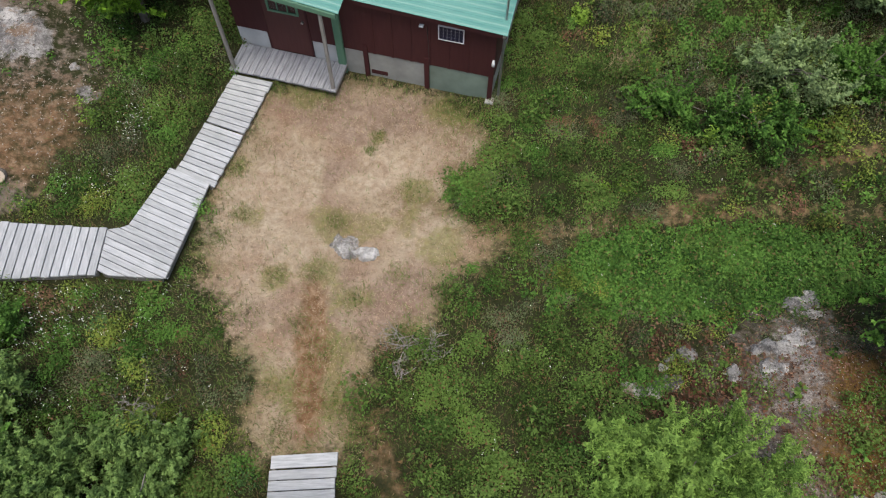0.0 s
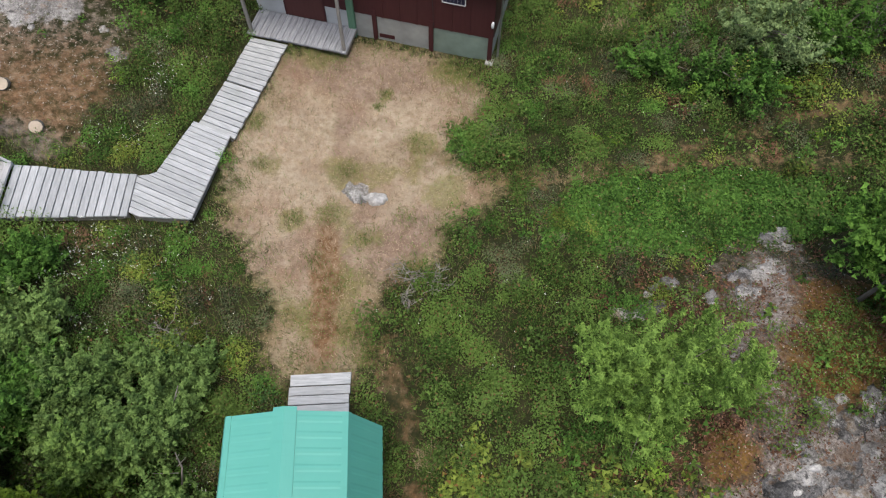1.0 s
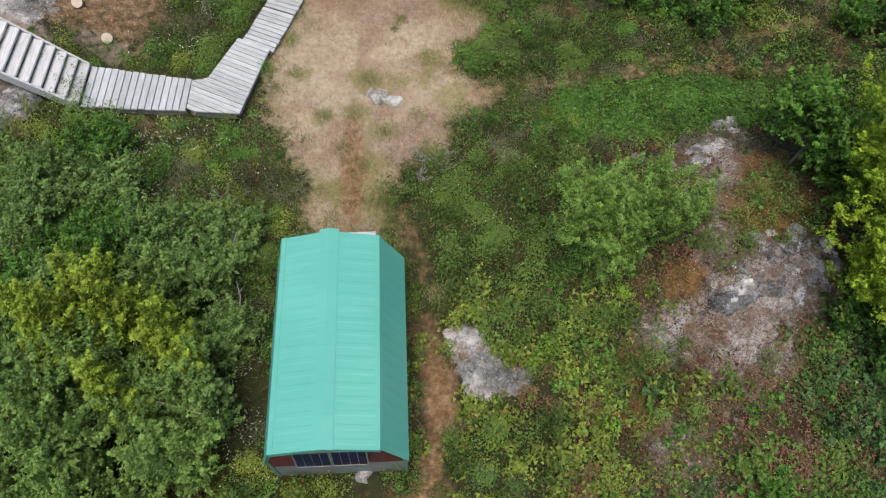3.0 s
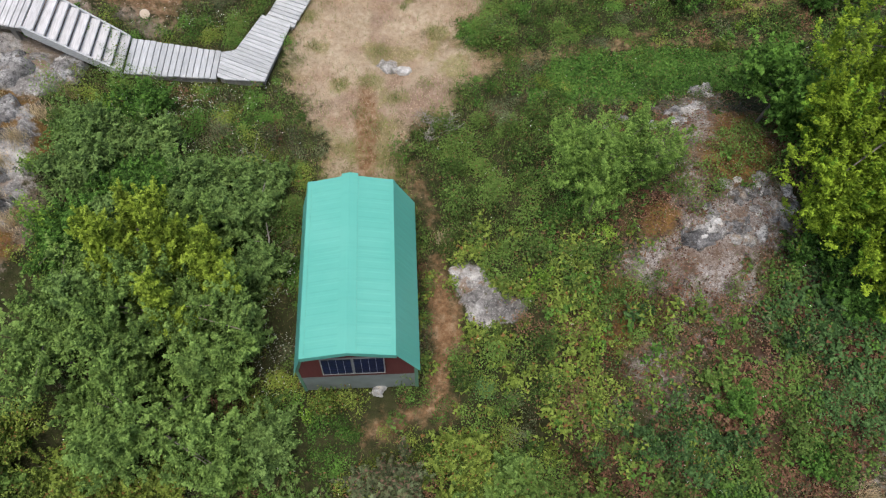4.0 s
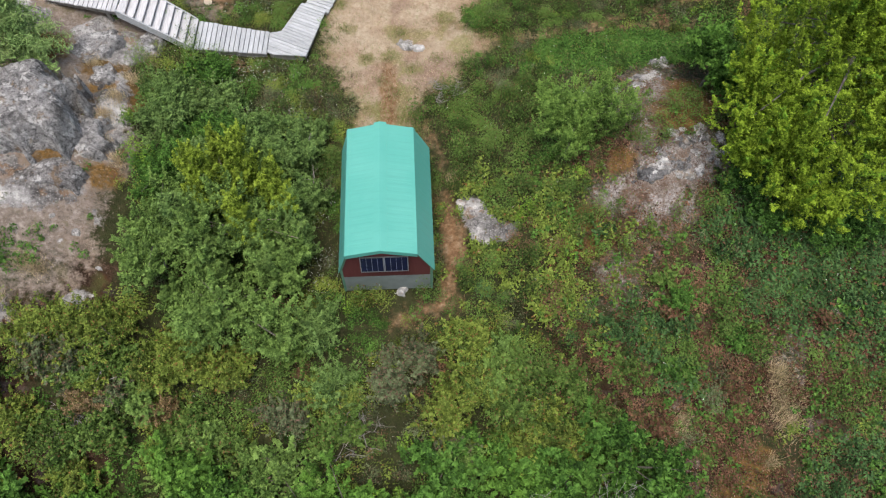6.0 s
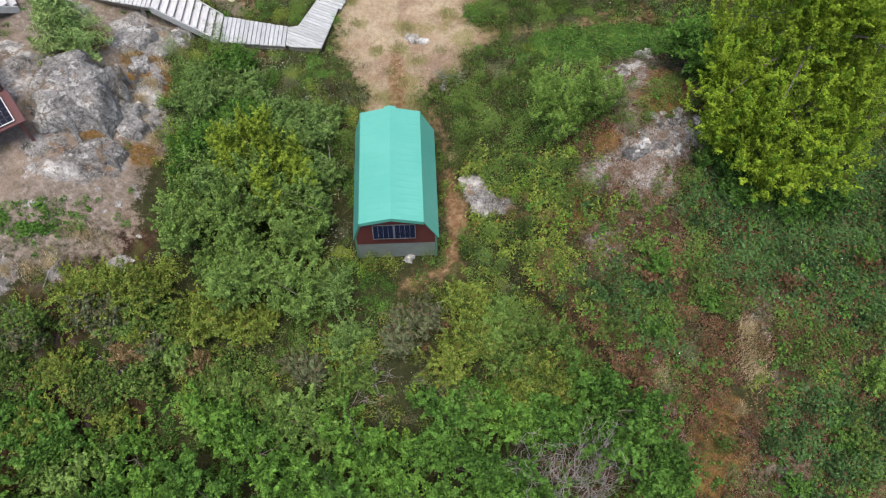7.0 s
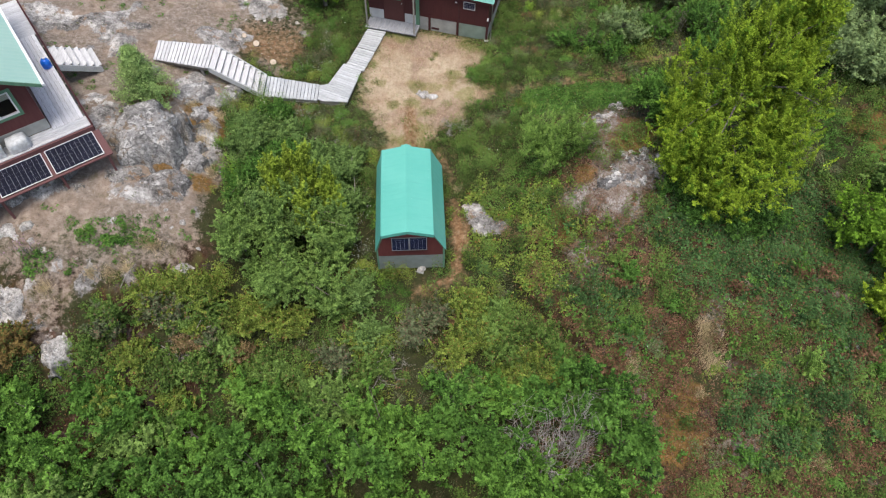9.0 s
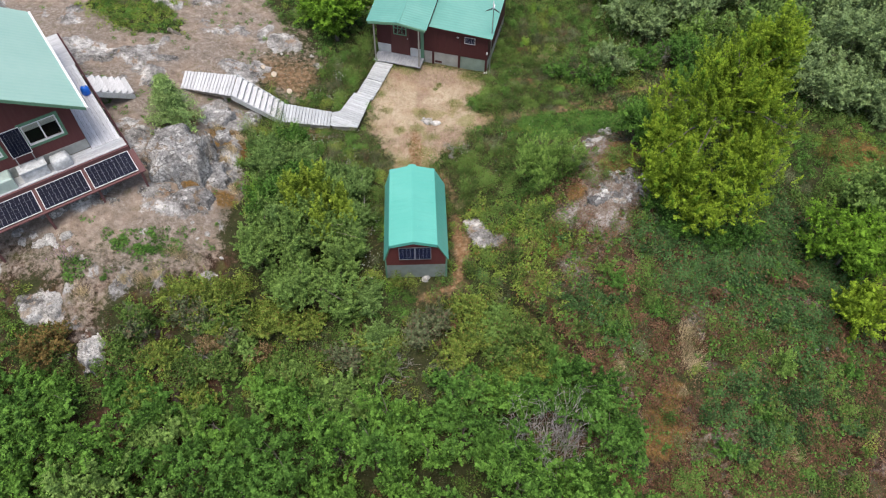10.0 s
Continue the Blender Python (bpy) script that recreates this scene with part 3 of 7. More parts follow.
# ---------------------------------------------------------------- building helpers
class Shape:
    """Vertices and faces of one mesh."""

    def __init__(self):
        self.v, self.f = [], []

    def add(self, verts, faces):
        n = len(self.v)
        self.v += [tuple(map(float, p)) for p in verts]
        self.f += [tuple(n + i for i in face) for face in faces]
        return self

    def hull8(self, low, high):
        """A block between two four-cornered outlines."""
        return self.add([*low, *high], [(3, 2, 1, 0), (4, 5, 6, 7), (0, 1, 5, 4), (1, 2, 6, 5), (2, 3, 7, 6), (3, 0, 4, 7)])

    def box(self, x0, x1, y0, y1, z0, z1, chamfer=0.0):
        c = chamfer
        if not c:
            return self.hull8([(x0, y0, z0), (x1, y0, z0), (x1, y1, z0), (x0, y1, z0)], [(x0, y0, z1), (x1, y0, z1), (x1, y1, z1), (x0, y1, z1)])
        rings = [(0, z0), (0, z1 - c), (c, z1)]
        verts = [p for i, z in rings for p in ((x0 + i, y0 + i, z), (x1 - i, y0 + i, z), (x1 - i, y1 - i, z), (x0 + i, y1 - i, z))]
        faces = [(3, 2, 1, 0), (8, 9, 10, 11)]
        for r in (0, 4):
            faces += [(r + k, r + (k + 1) % 4, r + 4 + (k + 1) % 4, r + 4 + k) for k in range(4)]
        return self.add(verts, faces)

    def slab(self, corners, depth, chamfer=0.006):
        """A board with the given four top corners, anticlockwise from above, and a thickness."""
        top = [Vector(p) for p in corners]
        mid = sum(top, Vector()) / 4
        inner = [p + (mid - p).normalized() * chamfer for p in top]
        edge = [p - Vector((0, 0, chamfer)) for p in top]
        low = [p - Vector((0, 0, depth)) for p in top]
        faces = [(3, 2, 1, 0), (8, 9, 10, 11)]
        for r in (0, 4):
            faces += [(r + k, r + (k + 1) % 4, r + 4 + (k + 1) % 4, r + 4 + k) for k in range(4)]
        return self.add([*low, *edge, *inner], faces)

    def prism(self, outline, y0, y1):
        """An outline in x and z, carried along y."""
        n = len(outline)
        verts = [(x, y0, z) for x, z in outline] + [(x, y1, z) for x, z in outline]
        return self.add(verts, [tuple(range(n)), tuple(range(2 * n - 1, n - 1, -1))] + [(k, k + n, (k + 1) % n + n, (k + 1) % n) for k in range(n)])

    def tube(self, path, radii, sides=7):
        path = [Vector(p) for p in path]
        verts, faces = [], []
        for k, (p, r) in enumerate(zip(path, radii)):
            way = (path[min(k + 1, len(path) - 1)] - path[max(k - 1, 0)]).normalized()
            a = way.orthogonal().normalized()
            b = way.cross(a)
            verts += [p + (a * math.cos(s * math.tau / sides) + b * math.sin(s * math.tau / sides)) * r for s in range(sides)]
        for k in range(len(path) - 1):
            faces += [(k * sides + s, k * sides + (s + 1) % sides, (k + 1) * sides + (s + 1) % sides, (k + 1) * sides + s) for s in range(sides)]
        faces += [tuple(reversed(range(sides))), tuple(range(len(verts) - sides, len(verts)))]
        return self.add(verts, faces)

    def mesh(self, name, material, smooth=False):
        me = bpy.data.meshes.new(name)
        me.from_pydata(self.v, [], self.f)
        me.materials.append(material)
        if smooth:
            me.polygons.foreach_set("use_smooth", [True] * len(me.polygons))
        me.update()
        return me


def thing(name, m, label, category, group="", kind=""):
    ob = new(name)
    ob.matrix_world = m
    ob.empty_display_size = 0.2
    return tagged(ob, label, category, group, kind)


def part(name, shape, material, parent, label="", smooth=False):
    ob = new(name, shape.mesh(name, material, smooth))
    ob.parent = parent
    return tagged(ob, label)


def solo(name, shape, material, m, label, category, group="", smooth=False, kind=""):
    ob = new(name, shape.mesh(name, material, smooth))
    ob.matrix_world = m
    return tagged(ob, label, category, group, kind)


def ribbed(origin, ridge, fall, pitch=0.229, rib=0.0035, half=0.036):
    """A ribbed metal sheet: origin at one upper corner, ridge along its top, fall down its slope."""
    o, r, d = Vector(origin), Vector(ridge), Vector(fall)
    up = r.cross(d).normalized()
    if up.z < 0:
        up = -up
    w, xs = r.length, []
    n = max(1, round(w / pitch))
    step = w / n
    for k in range(n):
        c = (k + 0.5) * step
        xs += [(c - half - 0.02, 0), (c - half + 0.008, rib), (c + half - 0.008, rib), (c + half + 0.02, 0)]
    xs = [(0, 0), *xs, (w, 0)]
    verts = []
    for end in (0.0, 1.0):
        for lift in (0, -0.006):
            verts += [o + r.normalized() * x + d * end + up * (h + lift) for x, h in xs]
    m = len(xs)
    faces = []
    for k in range(m - 1):
        faces += [(k, k + 1, 2 * m + k + 1, 2 * m + k), (m + k + 1, m + k, 3 * m + k, 3 * m + k + 1), (k + 1, k, m + k, m + k + 1), (2 * m + k, 2 * m + k + 1, 3 * m + k + 1, 3 * m + k)]
    faces += [(0, 2 * m, 3 * m, m), (m - 1, 2 * m - 1, 4 * m - 1, 3 * m - 1)]
    return Shape().add(verts, faces)


# ---------------------------------------------------------------- ground
def build_ground():
    near_x, near_y = np.arange(-22, 26.01, 0.18), np.arange(-14, 18.01, 0.18)
    far = np.array([2, 6, 14, 30, 70, 160, 400, 900.0])
    xs = np.concatenate([-22 - far[::-1], near_x, 26 + far])
    ys = np.concatenate([-14 - far[::-1], near_y, 18 + far])
    x, y = (g.ravel() for g in np.meshgrid(xs, ys))
    z = ground_z(x, y)
    me = bpy.data.meshes.new("ground")
    nx, ny = len(xs), len(ys)
    i = (np.arange(ny - 1)[:, None] * nx + np.arange(nx - 1)[None]).ravel()
    fill_mesh(me, np.stack([x, y, z], 1), np.stack([i, i + 1, i + nx + 1, i + nx], 1))
    for name, values in zip(("dry", "dirt", "rock", "red", "gravel", "amber", "path", "pale", "grey", "green"), cover(x, y) + thin_soil(x, y) + clearing_zones(x, y)):
        me.attributes.new(name, "FLOAT", "POINT").data.foreach_set("value", values.astype(np.float32))
    me.polygons.foreach_set("use_smooth", np.ones(len(me.polygons), bool))
    me.materials.append(ground_material())
    tagged(new("ground", me), "uneven hillside with straw grass, soil and bare rock", "ground", kind="structure")


def fill_mesh(me, verts, faces):
    """Fast filling from arrays; all faces have the same number of corners."""
    n, k = faces.shape
    me.vertices.add(len(verts))
    me.vertices.foreach_set("co", verts.astype(np.float32).ravel())
    me.loops.add(n * k)
    me.loops.foreach_set("vertex_index", faces.astype(np.int32).ravel())
    me.polygons.add(n)
    me.polygons.foreach_set("loop_start", np.arange(0, n * k, k, dtype=np.int32))
    me.update(calc_edges=True)


build_ground()


# ---------------------------------------------------------------- gambrel shed
def solar_panel(m, wide, high, columns, rows, cell, gap, label, group, halves=False):
    """Flat panel in its own x and z; its face looks along -y."""
    ob = thing("solar_panel", m, label, "solar panel", group)
    frame_ = Shape()
    e, t = (0.017, 0.035) if wide > 0.65 else (0.016, 0.03)
    frame_.box(0, wide, -t, 0, 0, e).box(0, wide, -t, 0, high - e, high).box(0, e, -t, 0, e, high - e).box(wide - e, wide, -t, 0, e, high - e)
    part("frame", frame_, METAL if high > 0.5 and wide < 0.65 else WHITE, ob, "pale aluminium frame")
    part("backsheet", Shape().box(e, wide - e, -t + 0.012, -0.004, e, high - e), BACKSHEET, ob)
    cw, ch = (wide - 2 * e - gap) / columns, (high - 2 * e - gap) / rows
    for i in range(columns):
        for j in range(rows):
            x, z = e + gap + i * cw, e + gap + j * ch
            if i == j == 0:
                first = part("solar_cell", Shape().box(0, cw - gap, -t + 0.006, -t + 0.012, 0, ch - gap), cell, ob)
                first.location = (x, 0, z)
            else:
                piece = new("solar_cell", first.data)
                piece.parent = ob
                piece.location = (x, 0, z)
    return ob


def build_shed():
    ridge, kink, eave = (0.0, 2.21), (0.875, 1.985), (1.315, 1.075)
    eave_west = (1.135, 1.075)
    y0, y1 = -3.88, 0.0
    ob = thing("gambrel_shed", pose(0, -1.94, 0), "small red shed with a teal gambrel metal roof", "shed")
    at = -1.94

    def sheets(side):
        for n in range(5):
            w = 0.914 if n < 4 else (y1 - y0) - 4 * 0.914
            a = y1 - at - n * 0.914
            for (xa, za), (xb, zb), name in ((ridge, kink, "upper_roof_sheet"), (kink, eave if side > 0 else eave_west, "lower_roof_sheet")):
                lap = 0.004 * (n % 2)
                o = (side * xa, a - w if side > 0 else a, za + lap)
                part(name, ribbed(o, (0, w if side > 0 else -w, 0), (side * (xb - xa), 0, zb - za)), ROOF_TEAL, ob)

    sheets(1), sheets(-1)
    cap = Shape()
    for side in (1, -1):
        top = [(0, y0 - 0.02 - at, 2.232), (0, y1 + 0.05 - at, 2.232), (side * 0.17, y1 + 0.05 - at, 2.186), (side * 0.17, y0 - 0.02 - at, 2.186)]
        cap.hull8([(x, y, z - 0.012) for x, y, z in top], top)
    part("ridge_cap", cap, ROOF_TEAL, ob, "folded teal ridge cap")
    for side in (1, -1):
        strip = Shape()
        top = [(side * 0.80, y0 - at, 2.018), (side * 0.80, y1 - at, 2.018), (side * 0.888, y1 - at, 1.995), (side * 0.888, y0 - at, 1.995)]
        strip.hull8([(x, y, z - 0.01) for x, y, z in top], top)
        low = [(side * 0.888, y0 - at, 1.995), (side * 0.888, y1 - at, 1.995), (side * 0.925, y1 - at, 1.915), (side * 0.925, y0 - at, 1.915)]
        strip.hull8([(x - side * 0.012, y, z) for x, y, z in low], low)
        part("kink_flashing", strip, ROOF_TEAL, ob)
    gable = [(-1.04, 0.70), (1.2, 0.70), (1.2, 1.22), (0.82, 1.955), (0, 2.165), (-0.82, 1.955), (-1.04, 1.22)]
    for y, name in ((-3.80, "south_wall"), (-0.17, "north_wall")):
        part(name, Shape().prism(gable, y - at, y + 0.08 - at), RED_BRIGHT, ob, "dark red painted gable boards")
        part("skirting", Shape().box(-1.04, 1.2, y + 0.005 - at, y + 0.075 - at, -0.12, 0.70), SKIRT_SHED, ob, "grey lower wall panel")
    for y in (-3.80, -0.17):
        for side in (-1, 1):
            foot = 1.30 if side > 0 else 1.12
            batten = Shape().hull8([(side * (foot - 0.07), y - 0.02 - at, 1.10), (side * (foot - 0.07), y + 0.1 - at, 1.10), (side * foot, y + 0.1 - at, 1.10), (side * foot, y - 0.02 - at, 1.10)],
                         [(side * 0.80, y - 0.02 - at, 1.965), (side * 0.80, y + 0.1 - at, 1.965), (side * 0.87, y + 0.1 - at, 1.985), (side * 0.87, y - 0.02 - at, 1.985)])
            part("rake_board", batten, GREEN_TRIM, ob)
    for side in (-1, 1):
        wall = 1.2 if side > 0 else 1.04
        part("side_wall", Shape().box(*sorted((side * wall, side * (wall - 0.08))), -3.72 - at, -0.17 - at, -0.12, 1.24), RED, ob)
    part("floor", Shape().box(-0.96, 1.12, -3.72 - at, -0.17 - at, 0.08, 0.2), POST_WOOD, ob)
    for sx, sy in ((-0.9, -3.6), (1.0, -3.6), (-0.9, -0.3), (1.0, -0.3)):
        part("footing", Shape().box(sx - 0.11, sx + 0.11, sy - 0.1 - at, sy + 0.1 - at, gz(sx, sy) - 0.12, 0.085, 0.01), CONCRETE, ob, "pale concrete block")
    for side in (-1, 1):
        board = [(0, y0 - 0.012 - at, 2.225), (side * 0.89, y0 - 0.012 - at, 1.995), (side * 0.89, y0 + 0.012 - at, 1.995), (0, y0 + 0.012 - at, 2.225)]
        part("gable_fascia", Shape().hull8([(x, y, z - 0.15) for x, y, z in board], board), ROOF_TEAL, ob, "folded teal metal fascia")
        corner = Shape().box(*sorted((side * (1.2 if side > 0 else 1.04), side * (1.27 if side > 0 else 1.1))), -3.815 - at, -3.72 - at, -0.12, 1.12)
        part("corner_board", corner, GREEN_TRIM, ob)
    for k in (0, 1):
        solar_panel(pose(-0.55 + k * 0.605, -3.915, 1.20, -9), 0.60, 0.60, 4, 6, CELL_BLUE, 0.008, "small blue solar panel on a red shed gable", "panels on the shed gable")


build_shed()


def boards_between(ob, a0, a1, b0, b1, count, depth=0.04, gap=0.010, material=None, jitter=0.012):
    """Boards that run from side a to side b, laid one after another from the first end to the second."""
    a0, a1, b0, b1 = (Vector(p) for p in (a0, a1, b0, b1))
    for n in range(count):
        s, e = n / count, (n + 1) / count
        shrink = gap / max((a1 - a0).length, 0.1)
        j = [RNG.uniform(-jitter, jitter) for _ in range(3)]
        out = (b0 - a0).normalized()
        p = [a0.lerp(a1, s + shrink) + out * j[0], b0.lerp(b1, s + shrink) + out * j[1], b0.lerp(b1, e - shrink) + out * j[1], a0.lerp(a1, e - shrink) + out * j[0]]
        p = [q + Vector((0, 0, j[2] * 0.35)) for q in p]
        if (p[1] - p[0]).cross(p[2] - p[1]).z < 0:
            p.reverse()
        part("board", Shape().slab(p, depth), material or WOOD, ob)


def beam(ob, p, q, wide=0.05, high=0.14, name="stringer", material=None):
    p, q = Vector(p), Vector(q)
    side = Vector((-(q - p).y, (q - p).x, 0)).normalized() * wide / 2
    low = Vector((0, 0, -high))
    part(name, Shape().hull8([p - side + low, q - side + low, q + side + low, p + side + low], [p - side, q - side, q + side, p + side]), material or POST_WOOD, ob)


def post(ob, x, y, top, name="post", half=0.05, base=None):
    part(name, Shape().box(x - half, x + half, y - half, y + half, (gz(x, y) - 0.1 if base is None else base), top), POST_WOOD, ob)


def local(ob, p):
    return Vector(p) - ob.matrix_world.translation


def build_shed_step():
    ob = thing("entrance_platform", pose(0.14, 0.7, 0), "weathered grey plank platform before the shed door", "platform")
    t = ob.matrix_world.translation
    boards_between(ob, local(ob, (-0.42, 0.02, 0.06)), local(ob, (-0.40, 1.02, 0.04)), local(ob, (0.66, 0.02, 0.06)), local(ob, (0.67, 1.03, 0.04)), 6, 0.04, 0.008, WOOD)
    boards_between(ob, local(ob, (-0.40, 1.05, -0.03)), local(ob, (-0.40, 1.27, -0.04)), local(ob, (0.67, 1.06, -0.03)), local(ob, (0.68, 1.29, -0.05)), 1, 0.04, 0.006, WOOD)
    for x in (-0.36, 0.62):
        beam(ob, local(ob, (x, 0.05, 0.015)), local(ob, (x, 1.0, 0.0)), high=0.24)
        beam(ob, local(ob, (x, 1.0, -0.075)), local(ob, (x, 1.26, -0.09)), high=0.16)


build_shed_step()


# ---------------------------------------------------------------- boardwalk and stairs
def build_boardwalk():
    label = "silver-grey weathered plank boardwalk on the ground"
    # from the stairs to the corner
    ob = thing("boardwalk", pose(-4.8, 4.9, 0.4), label, "boardwalk", "boardwalk sections")
    L_ = lambda *p: local(ob, p)
    boards_between(ob, L_(-3.76, 4.56, 0.25), L_(-5.84, 4.22, 0.90), L_(-3.72, 5.54, 0.25), L_(-5.80, 5.40, 0.92), 15, material=WOOD_ACROSS)
    for a, b in (((-3.76, 4.64, 0.205), (-5.8, 4.30, 0.86)), ((-3.72, 5.46, 0.205), (-5.8, 5.32, 0.87))):
        beam(ob, L_(*a), L_(*b), high=0.2)
    for x, y, z in ((-4.4, 4.6, 0.33), (-5.4, 4.4, 0.62), (-4.4, 5.4, 0.33), (-5.4, 5.3, 0.62)):
        p = L_(x, y, z)
        part("post", Shape().box(p.x - 0.05, p.x + 0.05, p.y - 0.05, p.y + 0.05, gz(x, y) - 0.2 - 0.4, p.z), POST_WOOD, ob)
    # the corner piece, laid over the next section
    ob = thing("boardwalk", pose(-2.7, 5.6, 0.1), label, "boardwalk", "boardwalk sections")
    tl, tr, se = Vector((-2.745, 6.885, 0.25)), Vector((-1.925, 6.46, 0.25)), Vector((-2.492, 4.433, 0.25))
    outline = [tl, tr, se, Vector((-3.745, 4.565, 0.25)), Vector((-3.715, 5.53, 0.25)), Vector((-3.364, 5.544, 0.25))]
    way = (tl - tr).normalized()
    step = (se - tr) / 16

    def chord(p):
        """The stretch of a line along the boards that lies over the corner piece."""
        hits = []
        for a, b in zip(outline, outline[1:] + outline[:1]):
            e = b - a
            det = e.x * way.y - way.x * e.y
            if abs(det) > 1e-9:
                s = (e.x * (a.y - p.y) - e.y * (a.x - p.x)) / det
                t = (way.x * (a.y - p.y) - way.y * (a.x - p.x)) / det
                if 0 <= t <= 1:
                    hits.append(s)
        return (p + way * min(hits), p + way * max(hits)) if len(hits) > 1 else None

    for n in range(26):
        first, last = chord(tr + step * (n + 0.055)), chord(tr + step * (n + 0.945))
        if not (first and last):
            continue
        top = [first[1], first[0], last[0], last[1]]
        if (top[1] - top[0]).cross(top[2] - top[1]).z < 0:
            top.reverse()
        lift = Vector((0, 0, RNG.uniform(-0.004, 0.004)))
        part("board", Shape().slab([p + lift - ob.matrix_world.translation for p in top], 0.04), WOOD_ASKEW, ob)
    beam(ob, local(ob, (-2.03, 6.44, 0.205)), local(ob, (-2.55, 4.55, 0.205)), high=0.2)
    beam(ob, local(ob, (-2.70, 6.80, 0.205)), local(ob, (-3.30, 5.60, 0.205)), high=0.2)
    beam(ob, local(ob, (-3.65, 4.62, 0.205)), local(ob, (-2.6, 4.50, 0.205)), high=0.2)
    # two straight pieces up to the cabin porch
    for a0, a1, b0, b1, n in (((-2.66, 6.83, 0.19), (-2.20, 8.02, 0.21), (-1.86, 6.42, 0.19), (-1.39, 7.66, 0.21), 9),
                              ((-2.19, 8.04, 0.225), (-1.735, 9.30, 0.225), (-1.38, 7.68, 0.225), (-0.90, 9.04, 0.225), 10)):
        ob = thing("boardwalk", pose(*((Vector(a0) + Vector(b1)) / 2 - Vector((0, 0, 0.15)))), label, "boardwalk", "boardwalk sections")
        boards_between(ob, local(ob, a0), local(ob, a1), local(ob, b0), local(ob, b1), n, material=WOOD_ASKEW)
        for f in (0.1, 0.9):
            p, q = Vector(a0).lerp(Vector(b0), f), Vector(a1).lerp(Vector(b1), f)
            beam(ob, local(ob, p - Vector((0, 0, 0.045))), local(ob, q - Vector((0, 0, 0.045))), high=0.2)


build_boardwalk()


def build_stairs(name_label, bottom_s, bottom_n, top_s, top_n, count, category="stairs"):
    bs, bn, ts, tn = (Vector(p) for p in (bottom_s, bottom_n, top_s, top_n))
    ob = thing("wooden_stairs", Matrix.Translation((bs + bn) / 2), name_label, category)
    t = ob.matrix_world.translation
    for n in range(count):
        a, b = bs.lerp(ts, n / count), bn.lerp(tn, n / count)
        run_a, run_b = (ts - bs) / count, (tn - bn) / count
        rise = Vector((0, 0, run_a.z))
        flat_a, flat_b = Vector((run_a.x, run_a.y, 0)), Vector((run_b.x, run_b.y, 0))
        p = [a + rise - flat_a * 0.14, b + rise - flat_b * 0.14, b + rise + flat_b, a + rise + flat_a]
        if (p[1] - p[0]).cross(p[2] - p[1]).z < 0:
            p.reverse()
        part("tread", Shape().slab([q - t for q in p], 0.045), STAIR_WOOD, ob)
    for a, b in ((bs, ts), (bn, tn)):
        out = (a - (bs + bn) / 2).normalized() * 0.03
        up = Vector((0, 0, 0.10))
        beam(ob, a + out + up - t, b + out + up - t, 0.05, 0.27, "stringer", WOOD)
    return ob


build_stairs("grey weathered wooden stairs with open risers on rock", (-5.86, 4.24, 0.90), (-5.82, 5.36, 0.90), (-7.85, 4.66, 2.02), (-7.77, 5.98, 2.02), 9)


def build_landing():
    ob = thing("landing", pose(-9.0, 5.6, 1.8), "silver-grey plank landing above bare rock", "landing")
    boards_between(ob, local(ob, (-7.86, 4.62, 2.06)), local(ob, (-10.13, 5.20, 2.10)), local(ob, (-7.78, 6.04, 2.06)), local(ob, (-10.14, 6.36, 2.10)), 16, material=STAIR_WOOD)
    for a, b in (((-7.9, 4.72, 2.015), (-10.05, 5.28, 2.055)), ((-7.9, 5.94, 2.015), (-10.05, 6.27, 2.055))):
        beam(ob, local(ob, a), local(ob, b), high=0.16)
    for x, y in ((-8.2, 4.85), (-9.9, 5.3), (-8.2, 5.9), (-9.9, 6.2)):
        p = local(ob, (x, y, 1.98))
        part("post", Shape().box(p.x - 0.05, p.x + 0.05, p.y - 0.05, p.y + 0.05, gz(x, y) - 0.3 - 1.8, p.z), POST_WOOD, ob)


build_landing()


